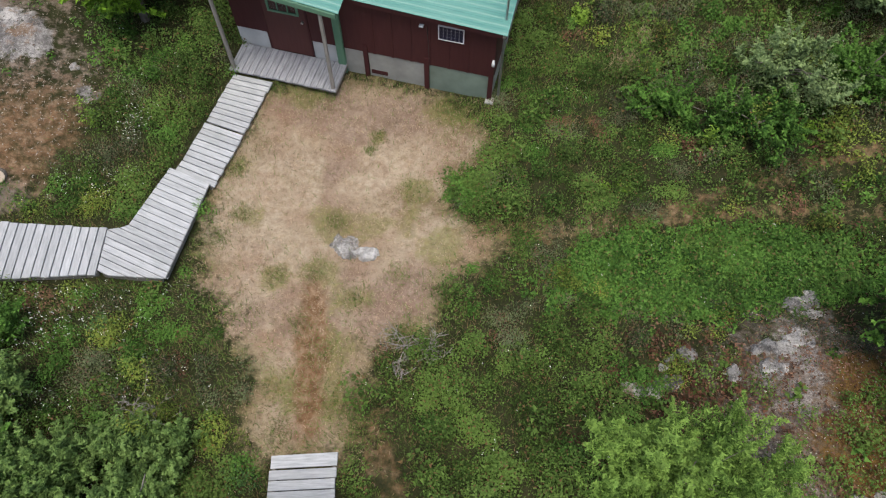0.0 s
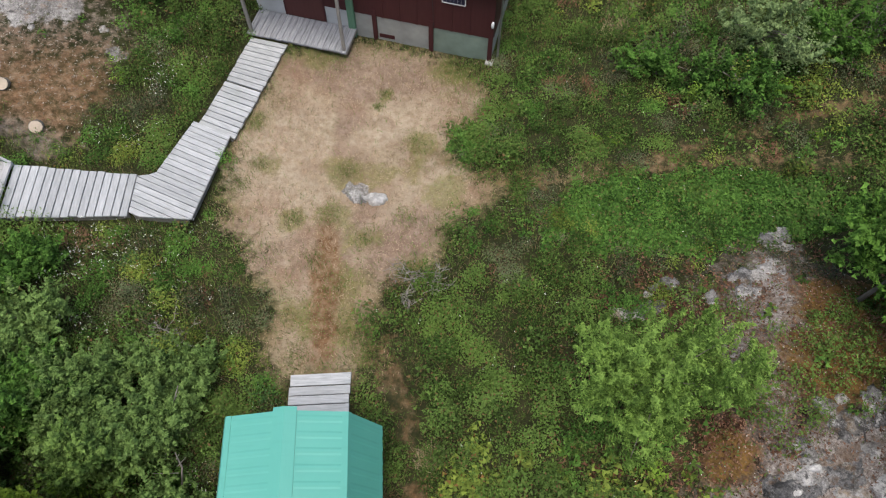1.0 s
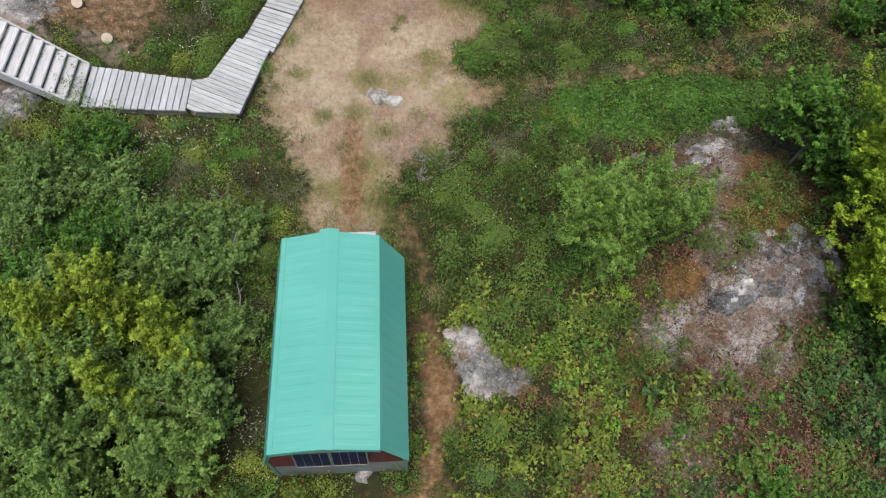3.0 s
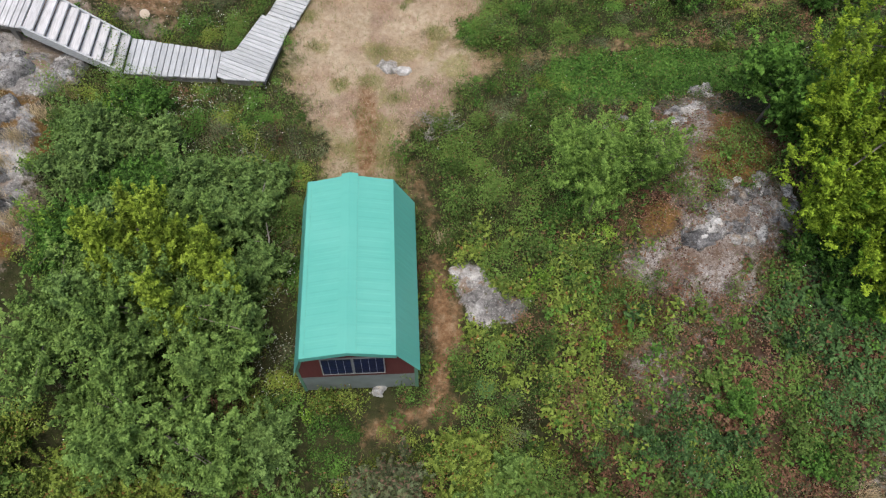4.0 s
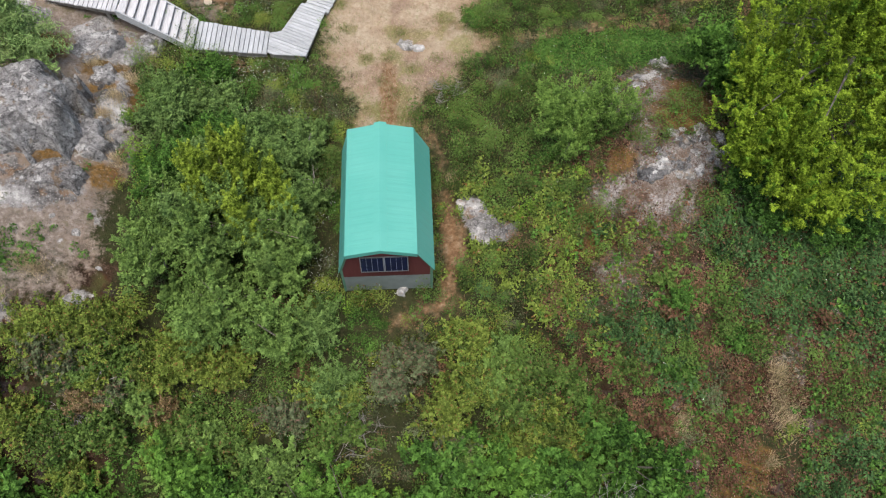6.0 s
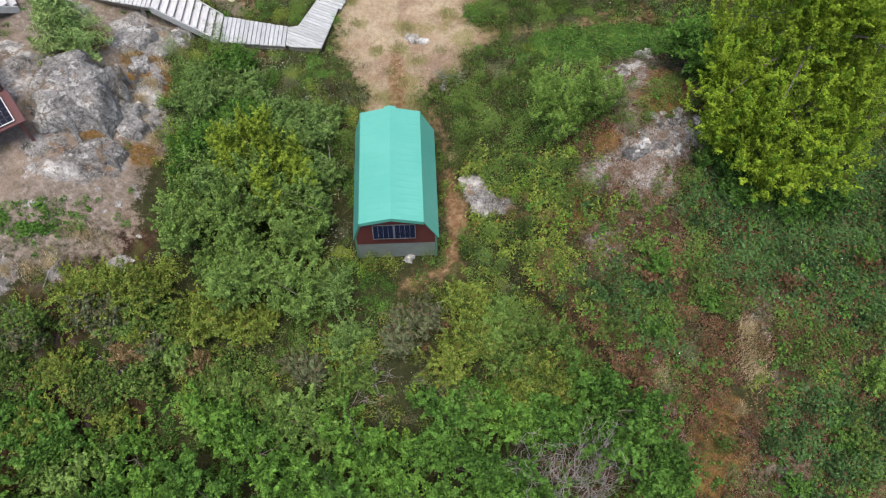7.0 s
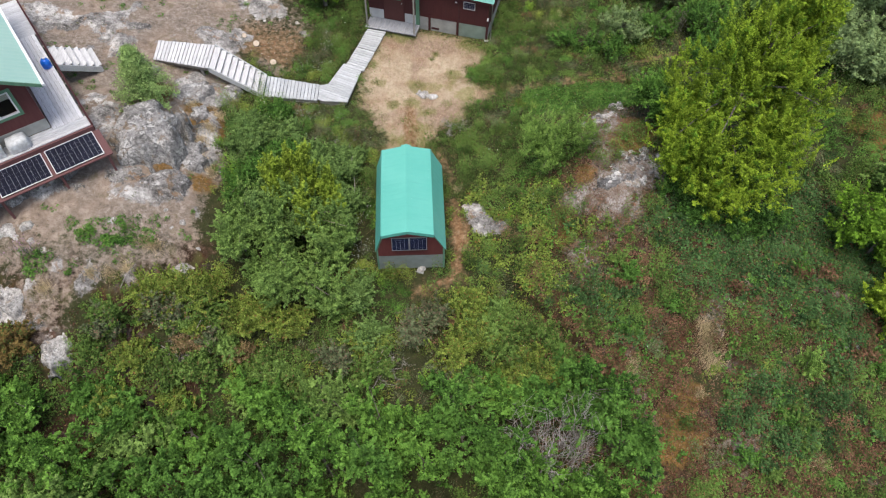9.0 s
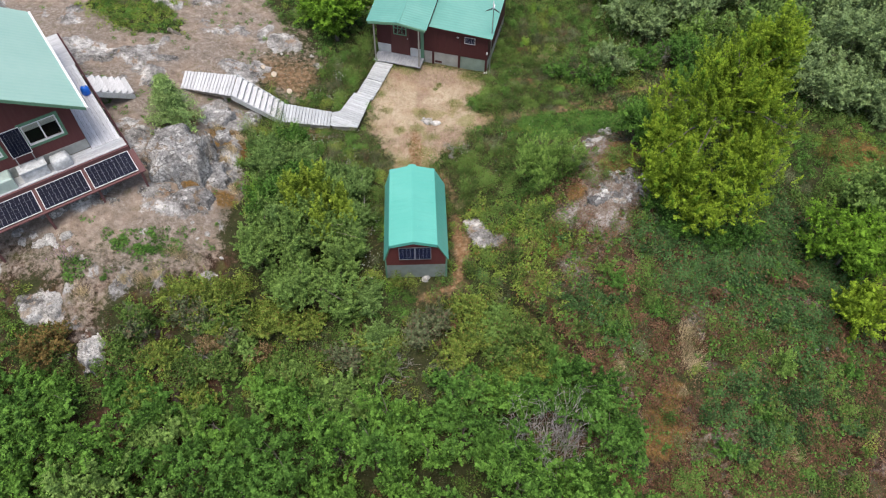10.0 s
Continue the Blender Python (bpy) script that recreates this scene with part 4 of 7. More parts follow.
# ---------------------------------------------------------------- cabin with the porch
def build_cabin():
    m = pose(3.75, 8.54, 0, 0, 0, -17.2)
    ob = thing("cabin", m, "dark red cabin with teal metal roof and grey skirting", "cabin")
    deep, left = 4.2, -5.65

    def wall(name, x0, x1, y0, y1, z0, z1, mat=RED, label=""):
        return part(name, Shape().box(x0, x1, y0, y1, z0, z1), mat, ob, label)

    # front wall, with the doorway left open
    wall("front_wall", left, -4.94, 0, 0.12, 0.71, 2.5)
    wall("front_wall", -3.94, 0, 0, 0.12, 0.71, 2.15)
    wall("front_wall", -4.94, -3.94, 0, 0.12, 2.3, 2.5)
    wall("side_wall", -0.12, 0, 0.12, deep, 0.65, 2.15)
    wall("side_wall", left, left + 0.12, 0.12, deep, 0.65, 2.4)
    wall("back_wall", left + 0.12, -0.12, deep - 0.12, deep, 0.1, 2.8)
    for x0, x1 in ((left, -4.94), (-3.94, -3.38), (-3.22, -2.80), (-2.70, -1.47), (-1.37, -0.10)):
        part("skirting_panel", Shape().box(x0, x1, 0.02, 0.09, -0.02, 0.71), (PALE_PANEL if x0 < -3.5 else SKIRT) if x0 < -2 else SKIRT_GREEN, ob, "pale grey skirting panel")
    part("skirting_panel", Shape().box(-0.09, -0.02, 0.12, deep, -0.05, 0.65), SKIRT, ob)
    part("skirting_panel", Shape().box(left + 0.02, left + 0.09, 0.12, deep, 0, 0.65), SKIRT, ob)
    for x in (-2.75, -1.42, -0.05):
        part("batten", Shape().box(x - 0.05, x + 0.05, -0.025, 0.0, -0.02, 0.9 if x < -0.1 else 2.13), RED, ob)
    for x in np.arange(-2.55, -0.2, 0.4):
        part("siding_batten", Shape().box(x - 0.02, x + 0.02, -0.014, 0.0, 0.71, 2.12), RED, ob)
    part("corner_post", Shape().box(-3.38, -3.22, -0.06, 0.1, -0.02, 2.42), GREEN_TRIM, ob, "green painted corner board")
    part("vent", Shape().box(-2.66, -2.30, 0.005, 0.02, 0.10, 0.20), RED, ob)
    part("footing", Shape().box(-0.12, 0.06, -0.12, 0.06, gz(3.75, 8.54) - 0.15, 0.05, 0.01), CONCRETE, ob, "pale concrete block")
    # door
    door = part("door", Shape().box(-4.90, -3.98, -0.01, 0.05, 0.25, 2.28), RED_DOOR, ob, "closed brown-red door with a six-pane window")
    part("door_frame", Shape().box(-4.94, -4.90, -0.02, 0.1, 0.25, 2.3).box(-3.98, -3.94, -0.02, 0.1, 0.25, 2.3), RED, ob)
    bars = Shape().box(-4.78, -4.10, -0.035, -0.01, 1.36, 1.41).box(-4.78, -4.10, -0.035, -0.01, 2.06, 2.11).box(-4.78, -4.73, -0.035, -0.01, 1.41, 2.06).box(-4.15, -4.10, -0.035, -0.01, 1.41, 2.06)
    for x in (-4.55, -4.33):
        bars.box(x - 0.012, x + 0.012, -0.03, -0.01, 1.41, 2.06)
    bars.box(-4.73, -4.15, -0.031, -0.011, 1.72, 1.745)
    part("window_frame", bars, GREEN_TRIM, door, "green window frame with bars")
    part("pane", Shape().box(-4.73, -4.15, -0.018, -0.012, 1.41, 2.06), GLASS, door)
    part("door_handle", Shape().tube([(-4.05, -0.01, 1.22), (-4.05, -0.06, 1.22)], (0.025, 0.03), 8), METAL, door, "small metal knob")
    # porch floor and posts
    porch = part("porch_frame", Shape().box(-5.62, -3.2, -0.78, -0.72, 0.14, 0.2).box(-5.62, -3.2, -0.06, -0.02, 0.14, 0.2).box(-5.62, -5.56, -0.72, -0.06, 0.14, 0.2).box(-3.26, -3.2, -0.72, -0.06, 0.14, 0.2), POST_WOOD, ob)
    n = 17
    for k in range(n):
        x = -5.62 + k * 2.42 / n
        part("porch_board", Shape().box(x + 0.004, x + 2.42 / n - 0.004, -0.82 + RNG.uniform(-0.015, 0.015), -0.012, 0.205, 0.245, 0.006), PORCH_WOOD, ob)
    for x in (-5.52, -3.27):
        part("porch_post", Shape().tube([(x, -0.74, 0.24), (x, -0.72, 2.30)], (0.045, 0.04), 8), POST_WOOD, ob, "round grey pole")
    # main roof: low slope up to the back
    slope = 0.2
    for k in range(5):
        y = -0.22 + k * 0.934
        part("roof_sheet", ribbed((-2.90, y, 2.27 + slope * (y + 0.22)), (0, 0.934, slope * 0.934), (3.12, 0, -0.15), 0.16, 0.006), ROOF_TEAL_CABIN, ob)
    part("fascia", Shape().hull8([(-2.88, -0.19, 2.14), (0.2, -0.19, 2.0), (0.2, -0.16, 2.0), (-2.88, -0.16, 2.14)], [(-2.88, -0.19, 2.255), (0.2, -0.19, 2.105), (0.2, -0.16, 2.105), (-2.88, -0.16, 2.255)]), RED, ob)
    part("rake_board", Shape().hull8([(0.13, -0.2, 2.02), (0.19, -0.2, 2.02), (0.19, 4.4, 2.94), (0.13, 4.4, 2.94)], [(0.13, -0.2, 2.12), (0.19, -0.2, 2.12), (0.19, 4.4, 3.04), (0.13, 4.4, 3.04)]), METAL, ob)
    part("gable_wall", Shape().hull8([(-0.12, 0.0, 2.15), (0, 0.0, 2.15), (0, deep, 2.15), (-0.12, deep, 2.15)], [(-0.12, 0.0, 2.16), (0, 0.0, 2.16), (0, deep, 2.97), (-0.12, deep, 2.97)]), RED, ob)
    # porch roof: two shallow planes with a fold between them
    fold = -4.32
    for k in range(5):
        y, w = -0.75 + k * 1.04, 1.04
        z = 2.56 + slope * (y + 0.75)
        for run in (-5.87 - fold, -2.88 - fold):
            part("porch_roof_sheet", ribbed((fold, y, z), (0, w, slope * w), (run, 0, -0.18), 0.16, 0.006), ROOF_TEAL_CABIN, ob)
    part("porch_fold_cap", Shape().hull8([(fold - 0.1, -0.76, 2.555), (fold + 0.1, -0.76, 2.555), (fold + 0.1, 4.45, 3.597), (fold - 0.1, 4.45, 3.597)], [(fold - 0.1, -0.76, 2.575), (fold + 0.1, -0.76, 2.575), (fold + 0.1, 4.45, 3.617), (fold - 0.1, 4.45, 3.617)]), ROOF_TEAL_CABIN, ob)
    part("porch_beam", Shape().hull8([(-5.8, -0.78, 2.26), (fold, -0.78, 2.43), (fold, -0.70, 2.43), (-5.8, -0.70, 2.26)], [(-5.8, -0.78, 2.36), (fold, -0.78, 2.53), (fold, -0.70, 2.53), (-5.8, -0.70, 2.36)]).hull8([(fold, -0.78, 2.43), (-2.94, -0.78, 2.26), (-2.94, -0.70, 2.26), (fold, -0.70, 2.43)], [(fold, -0.78, 2.53), (-2.94, -0.78, 2.36), (-2.94, -0.70, 2.36), (fold, -0.70, 2.53)]), GREEN_TRIM, ob)
    part("upper_side_wall", Shape().hull8([(-2.98, -0.05, 2.15), (-2.90, -0.05, 2.15), (-2.90, 4.2, 2.95), (-2.98, 4.2, 2.95)], [(-2.98, -0.05, 2.46), (-2.90, -0.05, 2.46), (-2.90, 4.2, 3.3), (-2.98, 4.2, 3.3)]), RED, ob)
    solar_panel(m @ pose(-1.16, -0.02, 1.52), 0.52, 0.36, 6, 4, CELL_BLUE, 0.008, "small blue solar panel on a dark red wall", "panel on the cabin")
    light = thing("wall_lamp", m @ pose(-1.5, -0.02, 1.78), "small white lamp on the cabin wall", "lamp")
    part("lamp_body", Shape().box(-0.045, 0.045, -0.05, 0.02, -0.015, 0.015, 0.008), WHITE, light)
    part("cable", Shape().tube([(0.1, 0.01, -0.03), (0.13, 0.01, -0.5), (0.14, 0.01, -1.1)], (0.008, 0.008, 0.008), 5), DARK_METAL, light)
    meter = thing("meter_box", m @ pose(-0.02, -0.03, 1.16), "round white meter on the corner of the cabin", "meter")
    part("housing", Shape().tube([(0, 0, -0.08), (0, -0.04, -0.04), (0, -0.04, 0.04), (0, 0, 0.08)], (0.02, 0.035, 0.035, 0.02), 8), WHITE, meter, smooth=True)
    # wind turbine on a pole at the corner
    t = thing("wind_turbine", m @ pose(0.12, 0.12, 0.0), "small white wind turbine on a thin pole", "turbine")
    part("pole", Shape().tube([(0, 0, gz(3.9, 8.6)), (0, 0, 3.62)], (0.028, 0.02), 8), METAL, t)
    part("nacelle", Shape().tube([(0, -0.12, 3.64), (0, -0.05, 3.64), (0, 0.18, 3.64)], (0.03, 0.06, 0.02), 8), WHITE, t, smooth=True)
    for k in range(3):
        a = radians(90 + 120 * k)
        tip = Vector((math.cos(a) * 0.42, -0.13, 3.64 + math.sin(a) * 0.42))
        part("blade", Shape().tube([(math.cos(a) * 0.03, -0.12, 3.64 + math.sin(a) * 0.03), (Vector((0, -0.12, 3.64)) + tip) / 2, tip], (0.025, 0.03, 0.008), 5), DARK_METAL if k else WHITE, t)


build_cabin()


# ---------------------------------------------------------------- house on the rock
def build_house():
    m = pose(-10.66, -0.12, 0, 0, 0, 33.5)
    deck = 3.75
    ob = thing("house", m, "dark red house with pale teal metal roof", "house")
    wx, wy = -1.12, 0.65          # the wall's corner
    far, west = 7.0, -6.2

    def opening(x0, x1, z0, z1):
        """A window of the front wall."""
        w = part("window", Shape().box(x0 - 0.1, x1 + 0.1, wy - 0.03, wy + 0.02, z0 - 0.1, z0).box(x0 - 0.1, x1 + 0.1, wy - 0.03, wy + 0.02, z1, z1 + 0.1)
                 .box(x0 - 0.1, x0, wy - 0.03, wy + 0.02, z0, z1).box(x1, x1 + 0.1, wy - 0.03, wy + 0.02, z0, z1), GREEN_TRIM, ob, "green trimmed sliding window")
        mid = (x0 + x1) / 2
        e = 0.05
        f = Shape().box(x0, x1, wy - 0.02, wy + 0.05, z0, z0 + e).box(x0, x1, wy - 0.02, wy + 0.05, z1 - e, z1)
        for x in (x0, mid - e / 2, x1 - e):
            f.box(x, x + e, wy - 0.02, wy + 0.05, z0 + e, z1 - e)
        part("window_frame", f, WHITE, w, "white window frame")
        for a, b in ((x0 + e, mid - e / 2), (mid + e / 2, x1 - e)):
            part("pane", Shape().box(a, b, wy + 0.012, wy + 0.018, z0 + e, z1 - e), GLASS, w)
            part("blind", Shape().box(a, b, wy + 0.06, wy + 0.07, z1 - e - 0.26, z1 - e), CURTAIN, w)

    z0, z1 = 4.74, 5.62
    spans = [(-2.84, -1.66), (-5.0, -3.75)]
    edges = [west] + [v for s in sorted(spans) for v in s] + [wx]
    for a, b in zip(edges[0::2], edges[1::2]):
        part("front_wall", Shape().box(a, b, wy, wy + 0.14, deck + 0.02, 5.82), HOUSE_RED, ob)
    for a, b in spans:
        part("front_wall", Shape().box(a, b, wy, wy + 0.14, deck + 0.02, z0), HOUSE_RED, ob)
        part("front_wall", Shape().box(a, b, wy, wy + 0.14, z1, 5.82), HOUSE_RED, ob)
        opening(a, b, z0, z1)
    peak_x, pitch = -3.66, 0.64
    part("gable_wall", Shape().prism([(wx, 5.82), (peak_x, 5.82 + (wx - peak_x) * pitch - 0.05), (west, 5.82)], wy, wy + 0.14), HOUSE_RED, ob, "dark red gable boards")
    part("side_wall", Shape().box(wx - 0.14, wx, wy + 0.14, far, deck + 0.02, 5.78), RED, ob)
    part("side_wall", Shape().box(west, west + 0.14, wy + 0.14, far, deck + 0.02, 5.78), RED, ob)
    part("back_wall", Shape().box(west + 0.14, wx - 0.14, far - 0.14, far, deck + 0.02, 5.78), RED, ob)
    part("floor", Shape().box(west + 0.14, wx - 0.14, wy + 0.14, far - 0.14, deck - 0.1, deck + 0.1), INSIDE, ob)
    part("skirting", Shape().box(west, wx + 0.01, wy - 0.03, wy - 0.004, deck + 0.01, deck + 0.42), SKIRT, ob, "pale grey boards along the foot of the wall")
    eave_x, eave_z, ya, yb = -0.66, 5.80, 0.10, 7.1
    ridge_z = eave_z + (eave_x - peak_x) * pitch
    n = 8
    for k in range(n):
        w = (yb - ya) / n
        part("roof_sheet", ribbed((peak_x, ya + k * w, ridge_z), (0, w, 0), (eave_x - peak_x, 0, eave_z - ridge_z)), ROOF_TEAL_PALE, ob)
        part("roof_sheet", ribbed((peak_x, ya + (k + 1) * w, ridge_z), (0, -w, 0), (-(eave_x - peak_x), 0, eave_z - ridge_z)), ROOF_TEAL_PALE, ob)
    part("ridge_cap", Shape().prism([(peak_x - 0.16, ridge_z - 0.05), (peak_x, ridge_z + 0.03), (peak_x + 0.16, ridge_z - 0.05), (peak_x, ridge_z + 0.045)], ya, yb), ROOF_TEAL_PALE, ob)
    part("rake_trim", Shape().hull8([(eave_x, ya - 0.02, eave_z - 0.12), (eave_x, ya + 0.01, eave_z - 0.12), (peak_x, ya + 0.01, ridge_z - 0.12), (peak_x, ya - 0.02, ridge_z - 0.12)], [(eave_x, ya - 0.02, eave_z + 0.01), (eave_x, ya + 0.01, eave_z + 0.01), (peak_x, ya + 0.01, ridge_z + 0.01), (peak_x, ya - 0.02, ridge_z + 0.01)]), GREEN_TRIM, ob)
    part("gutter", Shape().box(eave_x - 0.01, eave_x + 0.08, ya, yb, eave_z - 0.09, eave_z - 0.005), WHITE, ob, "white eaves gutter")

    # deck round two sides
    d = thing("deck", m @ pose(0, 0, 0), "silver-grey plank deck on posts along the house", "deck")
    k, w = 0, 1.0 / 8
    for k in range(8):
        part("deck_board", Shape().box(wx + 0.03 + k * 0.132, wx + 0.03 + (k + 1) * 0.132 - 0.006, 0.5, 5.9, deck - 0.04, deck, 0.006), DECK_WOOD, d)
    for k in range(18):
        part("deck_board", Shape().box(wx + 0.03, 0.02, 5.92 + k * 0.142, 5.92 + (k + 1) * 0.142 - 0.007, deck - 0.06, deck - 0.02, 0.006), DECK_WOOD_ALONG, d)
    for k in range(5):
        part("deck_board", Shape().box(-6.2, 0.02 if k < 4 else wx + 0.02, k * 0.124 - 0.004, (k + 1) * 0.124 - 0.01, deck - 0.04, deck, 0.006), DECK_WOOD_ALONG, d)
    part("front_beam", Shape().box(-6.2, 0.06, -0.10, -0.01, deck - 0.24, deck - 0.03), RACK_RED, d, "dark red front beam")
    part("side_beam", Shape().box(0.03, 0.09, 0.0, 8.4, deck - 0.28, deck + 0.035), RED, d, "dark red edge board")
    for x, y in ((0.0, 0.05), (-2.0, 0.05), (-4.0, 0.05), (0.0, 2.5), (0.0, 5.0), (0.0, 8.2), (-6.0, 0.05)):
        p = m @ Vector((x, y, 0))
        part("post", Shape().box(x - 0.06, x + 0.06, y, y + 0.12, gz(p.x, p.y) - 0.3, deck - 0.06), POST_WOOD, d)

    # solar panels along the front of the deck
    rack = thing("panel_rack", m @ pose(0, 0, 0), "dark red board that carries the solar panels", "rack")
    ang = math.atan2(0.23, 0.97)
    tilt = m @ Matrix.Translation((0, -0.11, 3.55)) @ Matrix.Rotation(ang, 4, "X")
    part("board", Shape().hull8([(-6.2, -1.18, 3.235), (0.17, -1.18, 3.235), (0.17, -0.11, 3.49), (-6.2, -0.11, 3.49)], [(-6.2, -1.18, 3.275), (0.17, -1.18, 3.275), (0.17, -0.11, 3.53), (-6.2, -0.11, 3.53)]), RACK_RED, rack)
    for x in (-5.5, -3.5, -1.6, 0.0):
        p = m @ Vector((x, -1.1, 0))
        part("leg", Shape().box(x - 0.04, x + 0.04, -1.14, -1.06, gz(p.x, p.y) - 0.25, 3.27), RACK_RED, rack)
    for k in range(3):
        x = -1.68 - k * 1.745
        place = tilt @ pose(x, -1.02, 0.022) @ Matrix.Rotation(radians(-90), 4, "X")
        solar_panel(place, 1.62, 0.99, 10, 6, CELL, 0.0065, "large black solar panel tilted along the deck", "panels along the deck")
    solar_panel(m @ pose(-3.52, wy - 0.27, 4.70, -11), 0.66, 1.02, 6, 10, CELL, 0.005, "upright black solar panel against the house wall", "panel on the house wall")

    stand = thing("panel_stand", m @ pose(-3.19, wy - 0.2, deck), "thin metal stand that holds a solar panel", "stand")
    for x in (-0.28, 0.28):
        part("leg", Shape().tube([(x, -0.02, 0), (x, -0.03, 0.97)], (0.018, 0.018), 6), METAL, stand)
    # things on the deck
    jug = thing("water_jug", m @ pose(-0.22, 3.72, deck), "round blue plastic water jug on the deck", "jug")
    part("body", Shape().tube([(0, 0, 0), (0, 0, 0.03), (0, 0, 0.26), (0, 0, 0.34), (0, 0, 0.37)], (0.13, 0.165, 0.165, 0.12, 0.05), 14), BLUE, jug, smooth=True)
    part("cap", Shape().tube([(0.03, 0, 0.37), (0.03, 0, 0.42)], (0.05, 0.05), 10), WHITE, jug, "white screw cap")
    box = thing("storage_box", m @ pose(-3.15, 0.32, deck), "pale grey covered storage box on the deck", "box")
    part("chest", Shape().box(-0.45, 0.45, -0.2, 0.22, 0, 0.42, 0.03), TARP, box)
    part("lid", Shape().box(-0.48, 0.48, -0.23, 0.25, 0.424, 0.47, 0.02), TARP, box)
    bag = Shape()
    rings = [(0.0, 0.34), (0.06, 0.36), (0.20, 0.345), (0.32, 0.335), (0.39, 0.30), (0.43, 0.22), (0.45, 0.12), (0.455, 0.02)]
    bag.tube([(0.0, 0.0, z) for z, _ in rings], [r for _, r in rings], 36)

    def draped(p):
        """Squared off, with folds that run down the sides."""
        x, y, z = p
        a = math.atan2(y, x)
        square = 1 / max(abs(math.cos(a)), abs(math.sin(a))) ** 0.62
        fold = 1 + 0.07 * noise.noise(Vector((math.cos(a) * 4, math.sin(a) * 4, z * 1.5))) * (1.2 - z)
        return (x * square * fold, y * square * fold * 0.8, z + 0.03 * noise.noise(Vector((x * 5, y * 5, 3))))

    bag.v = [draped(p) for p in bag.v]
    solo("covered_drum", bag, TARP, m @ pose(-2.22, 0.3, deck), "rounded drum under a pale grey cover", "drum", smooth=True)
    tank = thing("bath_tub", m @ pose(-4.42, 0.26, deck), "pale green-white tub beside the house wall", "tub")
    part("shell", Shape().box(-0.65, 0.55, -0.22, 0.35, 0, 0.5, 0.05), plain("pale_green_plastic", (0.50, 0.62, 0.56), 0.4), tank)

    # steps down from the deck
    a, b = m @ Vector((1.50, 4.28, 2.46)), m @ Vector((1.52, 5.46, 2.46))
    c, e = m @ Vector((0.10, 3.72, 3.62)), m @ Vector((0.10, 4.90, 3.62))
    build_stairs("grey weathered wooden steps up to the deck", a, b, c, e, 6)


build_house()


# ---------------------------------------------------------------- rocks, stumps and stones
def rock_shape(rx, ry, rz, seed, sink=0.35, n=26, worn=1.0):
    """A ledge of rock that stands in the ground: a worn, cracked top that falls off at an uneven outline."""
    verts, faces = [], []
    for i in range(n + 1):
        for j in range(n + 1):
            x, y = 2.5 * i / n - 1.25, 2.5 * j / n - 1.25
            q = Vector((x * rx, y * ry, seed * 3.1))
            edge = 0.9 + 0.45 * noise.fractal(q * (1.5 / max(rx, ry)) + Vector((0, 0, 5)), 0.8, 2.0, 6)
            p = math.hypot(x, y) / edge
            crack = abs(noise.fractal(q * 1.0 + Vector((9, 4, 0)), 0.9, 2.1, 4))
            lean = 0.18 * (x * math.cos(seed) + y * math.sin(seed))
            dome = max(0.0, 1 - p**4) ** 0.5 if p < 1 else -1.6 * (p - 1) / 0.25
            rugged = 0.30 * noise.fractal(q * 1.3, 0.7, 2.1, 7) - 0.10 * abs(noise.fractal(q * 3.3, 0.8, 2.1, 4)) - 0.15 * max(0, 0.08 - crack) / 0.08
            step = 0.10 * math.floor(noise.fractal(q * 0.8 + Vector((3, 3, 3)), 1.0, 2.0, 3) * 4) / 2
            h = dome * (0.84 + lean) + (rugged + step) * worn * min(1, max(0, 1.15 - p) * 4)
            verts.append((x * rx, y * ry, (h * rz if p < 1 else -3.2 * (p - 1) * max(rx, ry, rz)) - sink * rz))
    m = n + 1
    faces = [(i * m + j, (i + 1) * m + j, (i + 1) * m + j + 1, i * m + j + 1) for i in range(n) for j in range(n)]
    return Shape().add(verts, faces)


def rock_at(name, x, y, rx, ry, rz, seed, material, label, turn=0, sink=0.2, group="", n=26, base=None, worn=1.0):
    solo(name, rock_shape(rx, ry, rz, seed, sink, n=n, worn=worn), material, pose(x, y, gz(x, y) if base is None else base, 0, 0, turn), label, "rock", group, smooth=True)


rock_at("boulder", -9.35, 0.85, 1.5, 1.8, 1.2, 5, ROCK, "large grey boulder with lichen beside the deck", 20, 0.1, n=96, worn=0.28)
rock_at("boulder", -7.95, 0.1, 0.7, 0.9, 0.2, 11, ROCK, "low grey rock beside a large boulder", 40, 0.1, n=40)
rock_at("boulder", -8.6, -1.2, 1.1, 0.55, 0.35, 17, SLAB_ROCK, "low flaked rock ledge below the boulder", 15, 0.15, n=56)
rock_at("boulder", -12.6, -1.9, 1.3, 0.45, 0.3, 29, SLAB_ROCK, "low pale rock ledge under the solar panels", 30, 0.15, n=40)
rock_at("boulder", -7.3, 3.9, 0.7, 0.45, 0.15, 31, ROCK, "low lichened rock below the stairs", 60, 0.1, n=40)
rock_at("boulder", -8.5, 3.6, 0.9, 0.6, 0.16, 37, ROCK, "low lichened rock below the landing", 20, 0.1, n=40)
rock_at("boulder", -7.9, 2.4, 0.35, 0.5, 0.14, 41, ROCK, "low lichened rock in dry grass", 0, 0.1, n=40)
rock_at("boulder", 8.55, -0.75, 0.85, 0.5, 0.3, 43, DARK_ROCK, "dark fractured rock on the knoll", 25, 0.75, n=64, worn=1.7)
rock_at("boulder", 7.45, -1.2, 0.75, 0.42, 0.26, 47, DARK_ROCK, "dark fractured rock on the knoll", 20, 0.85, n=64, worn=1.9)
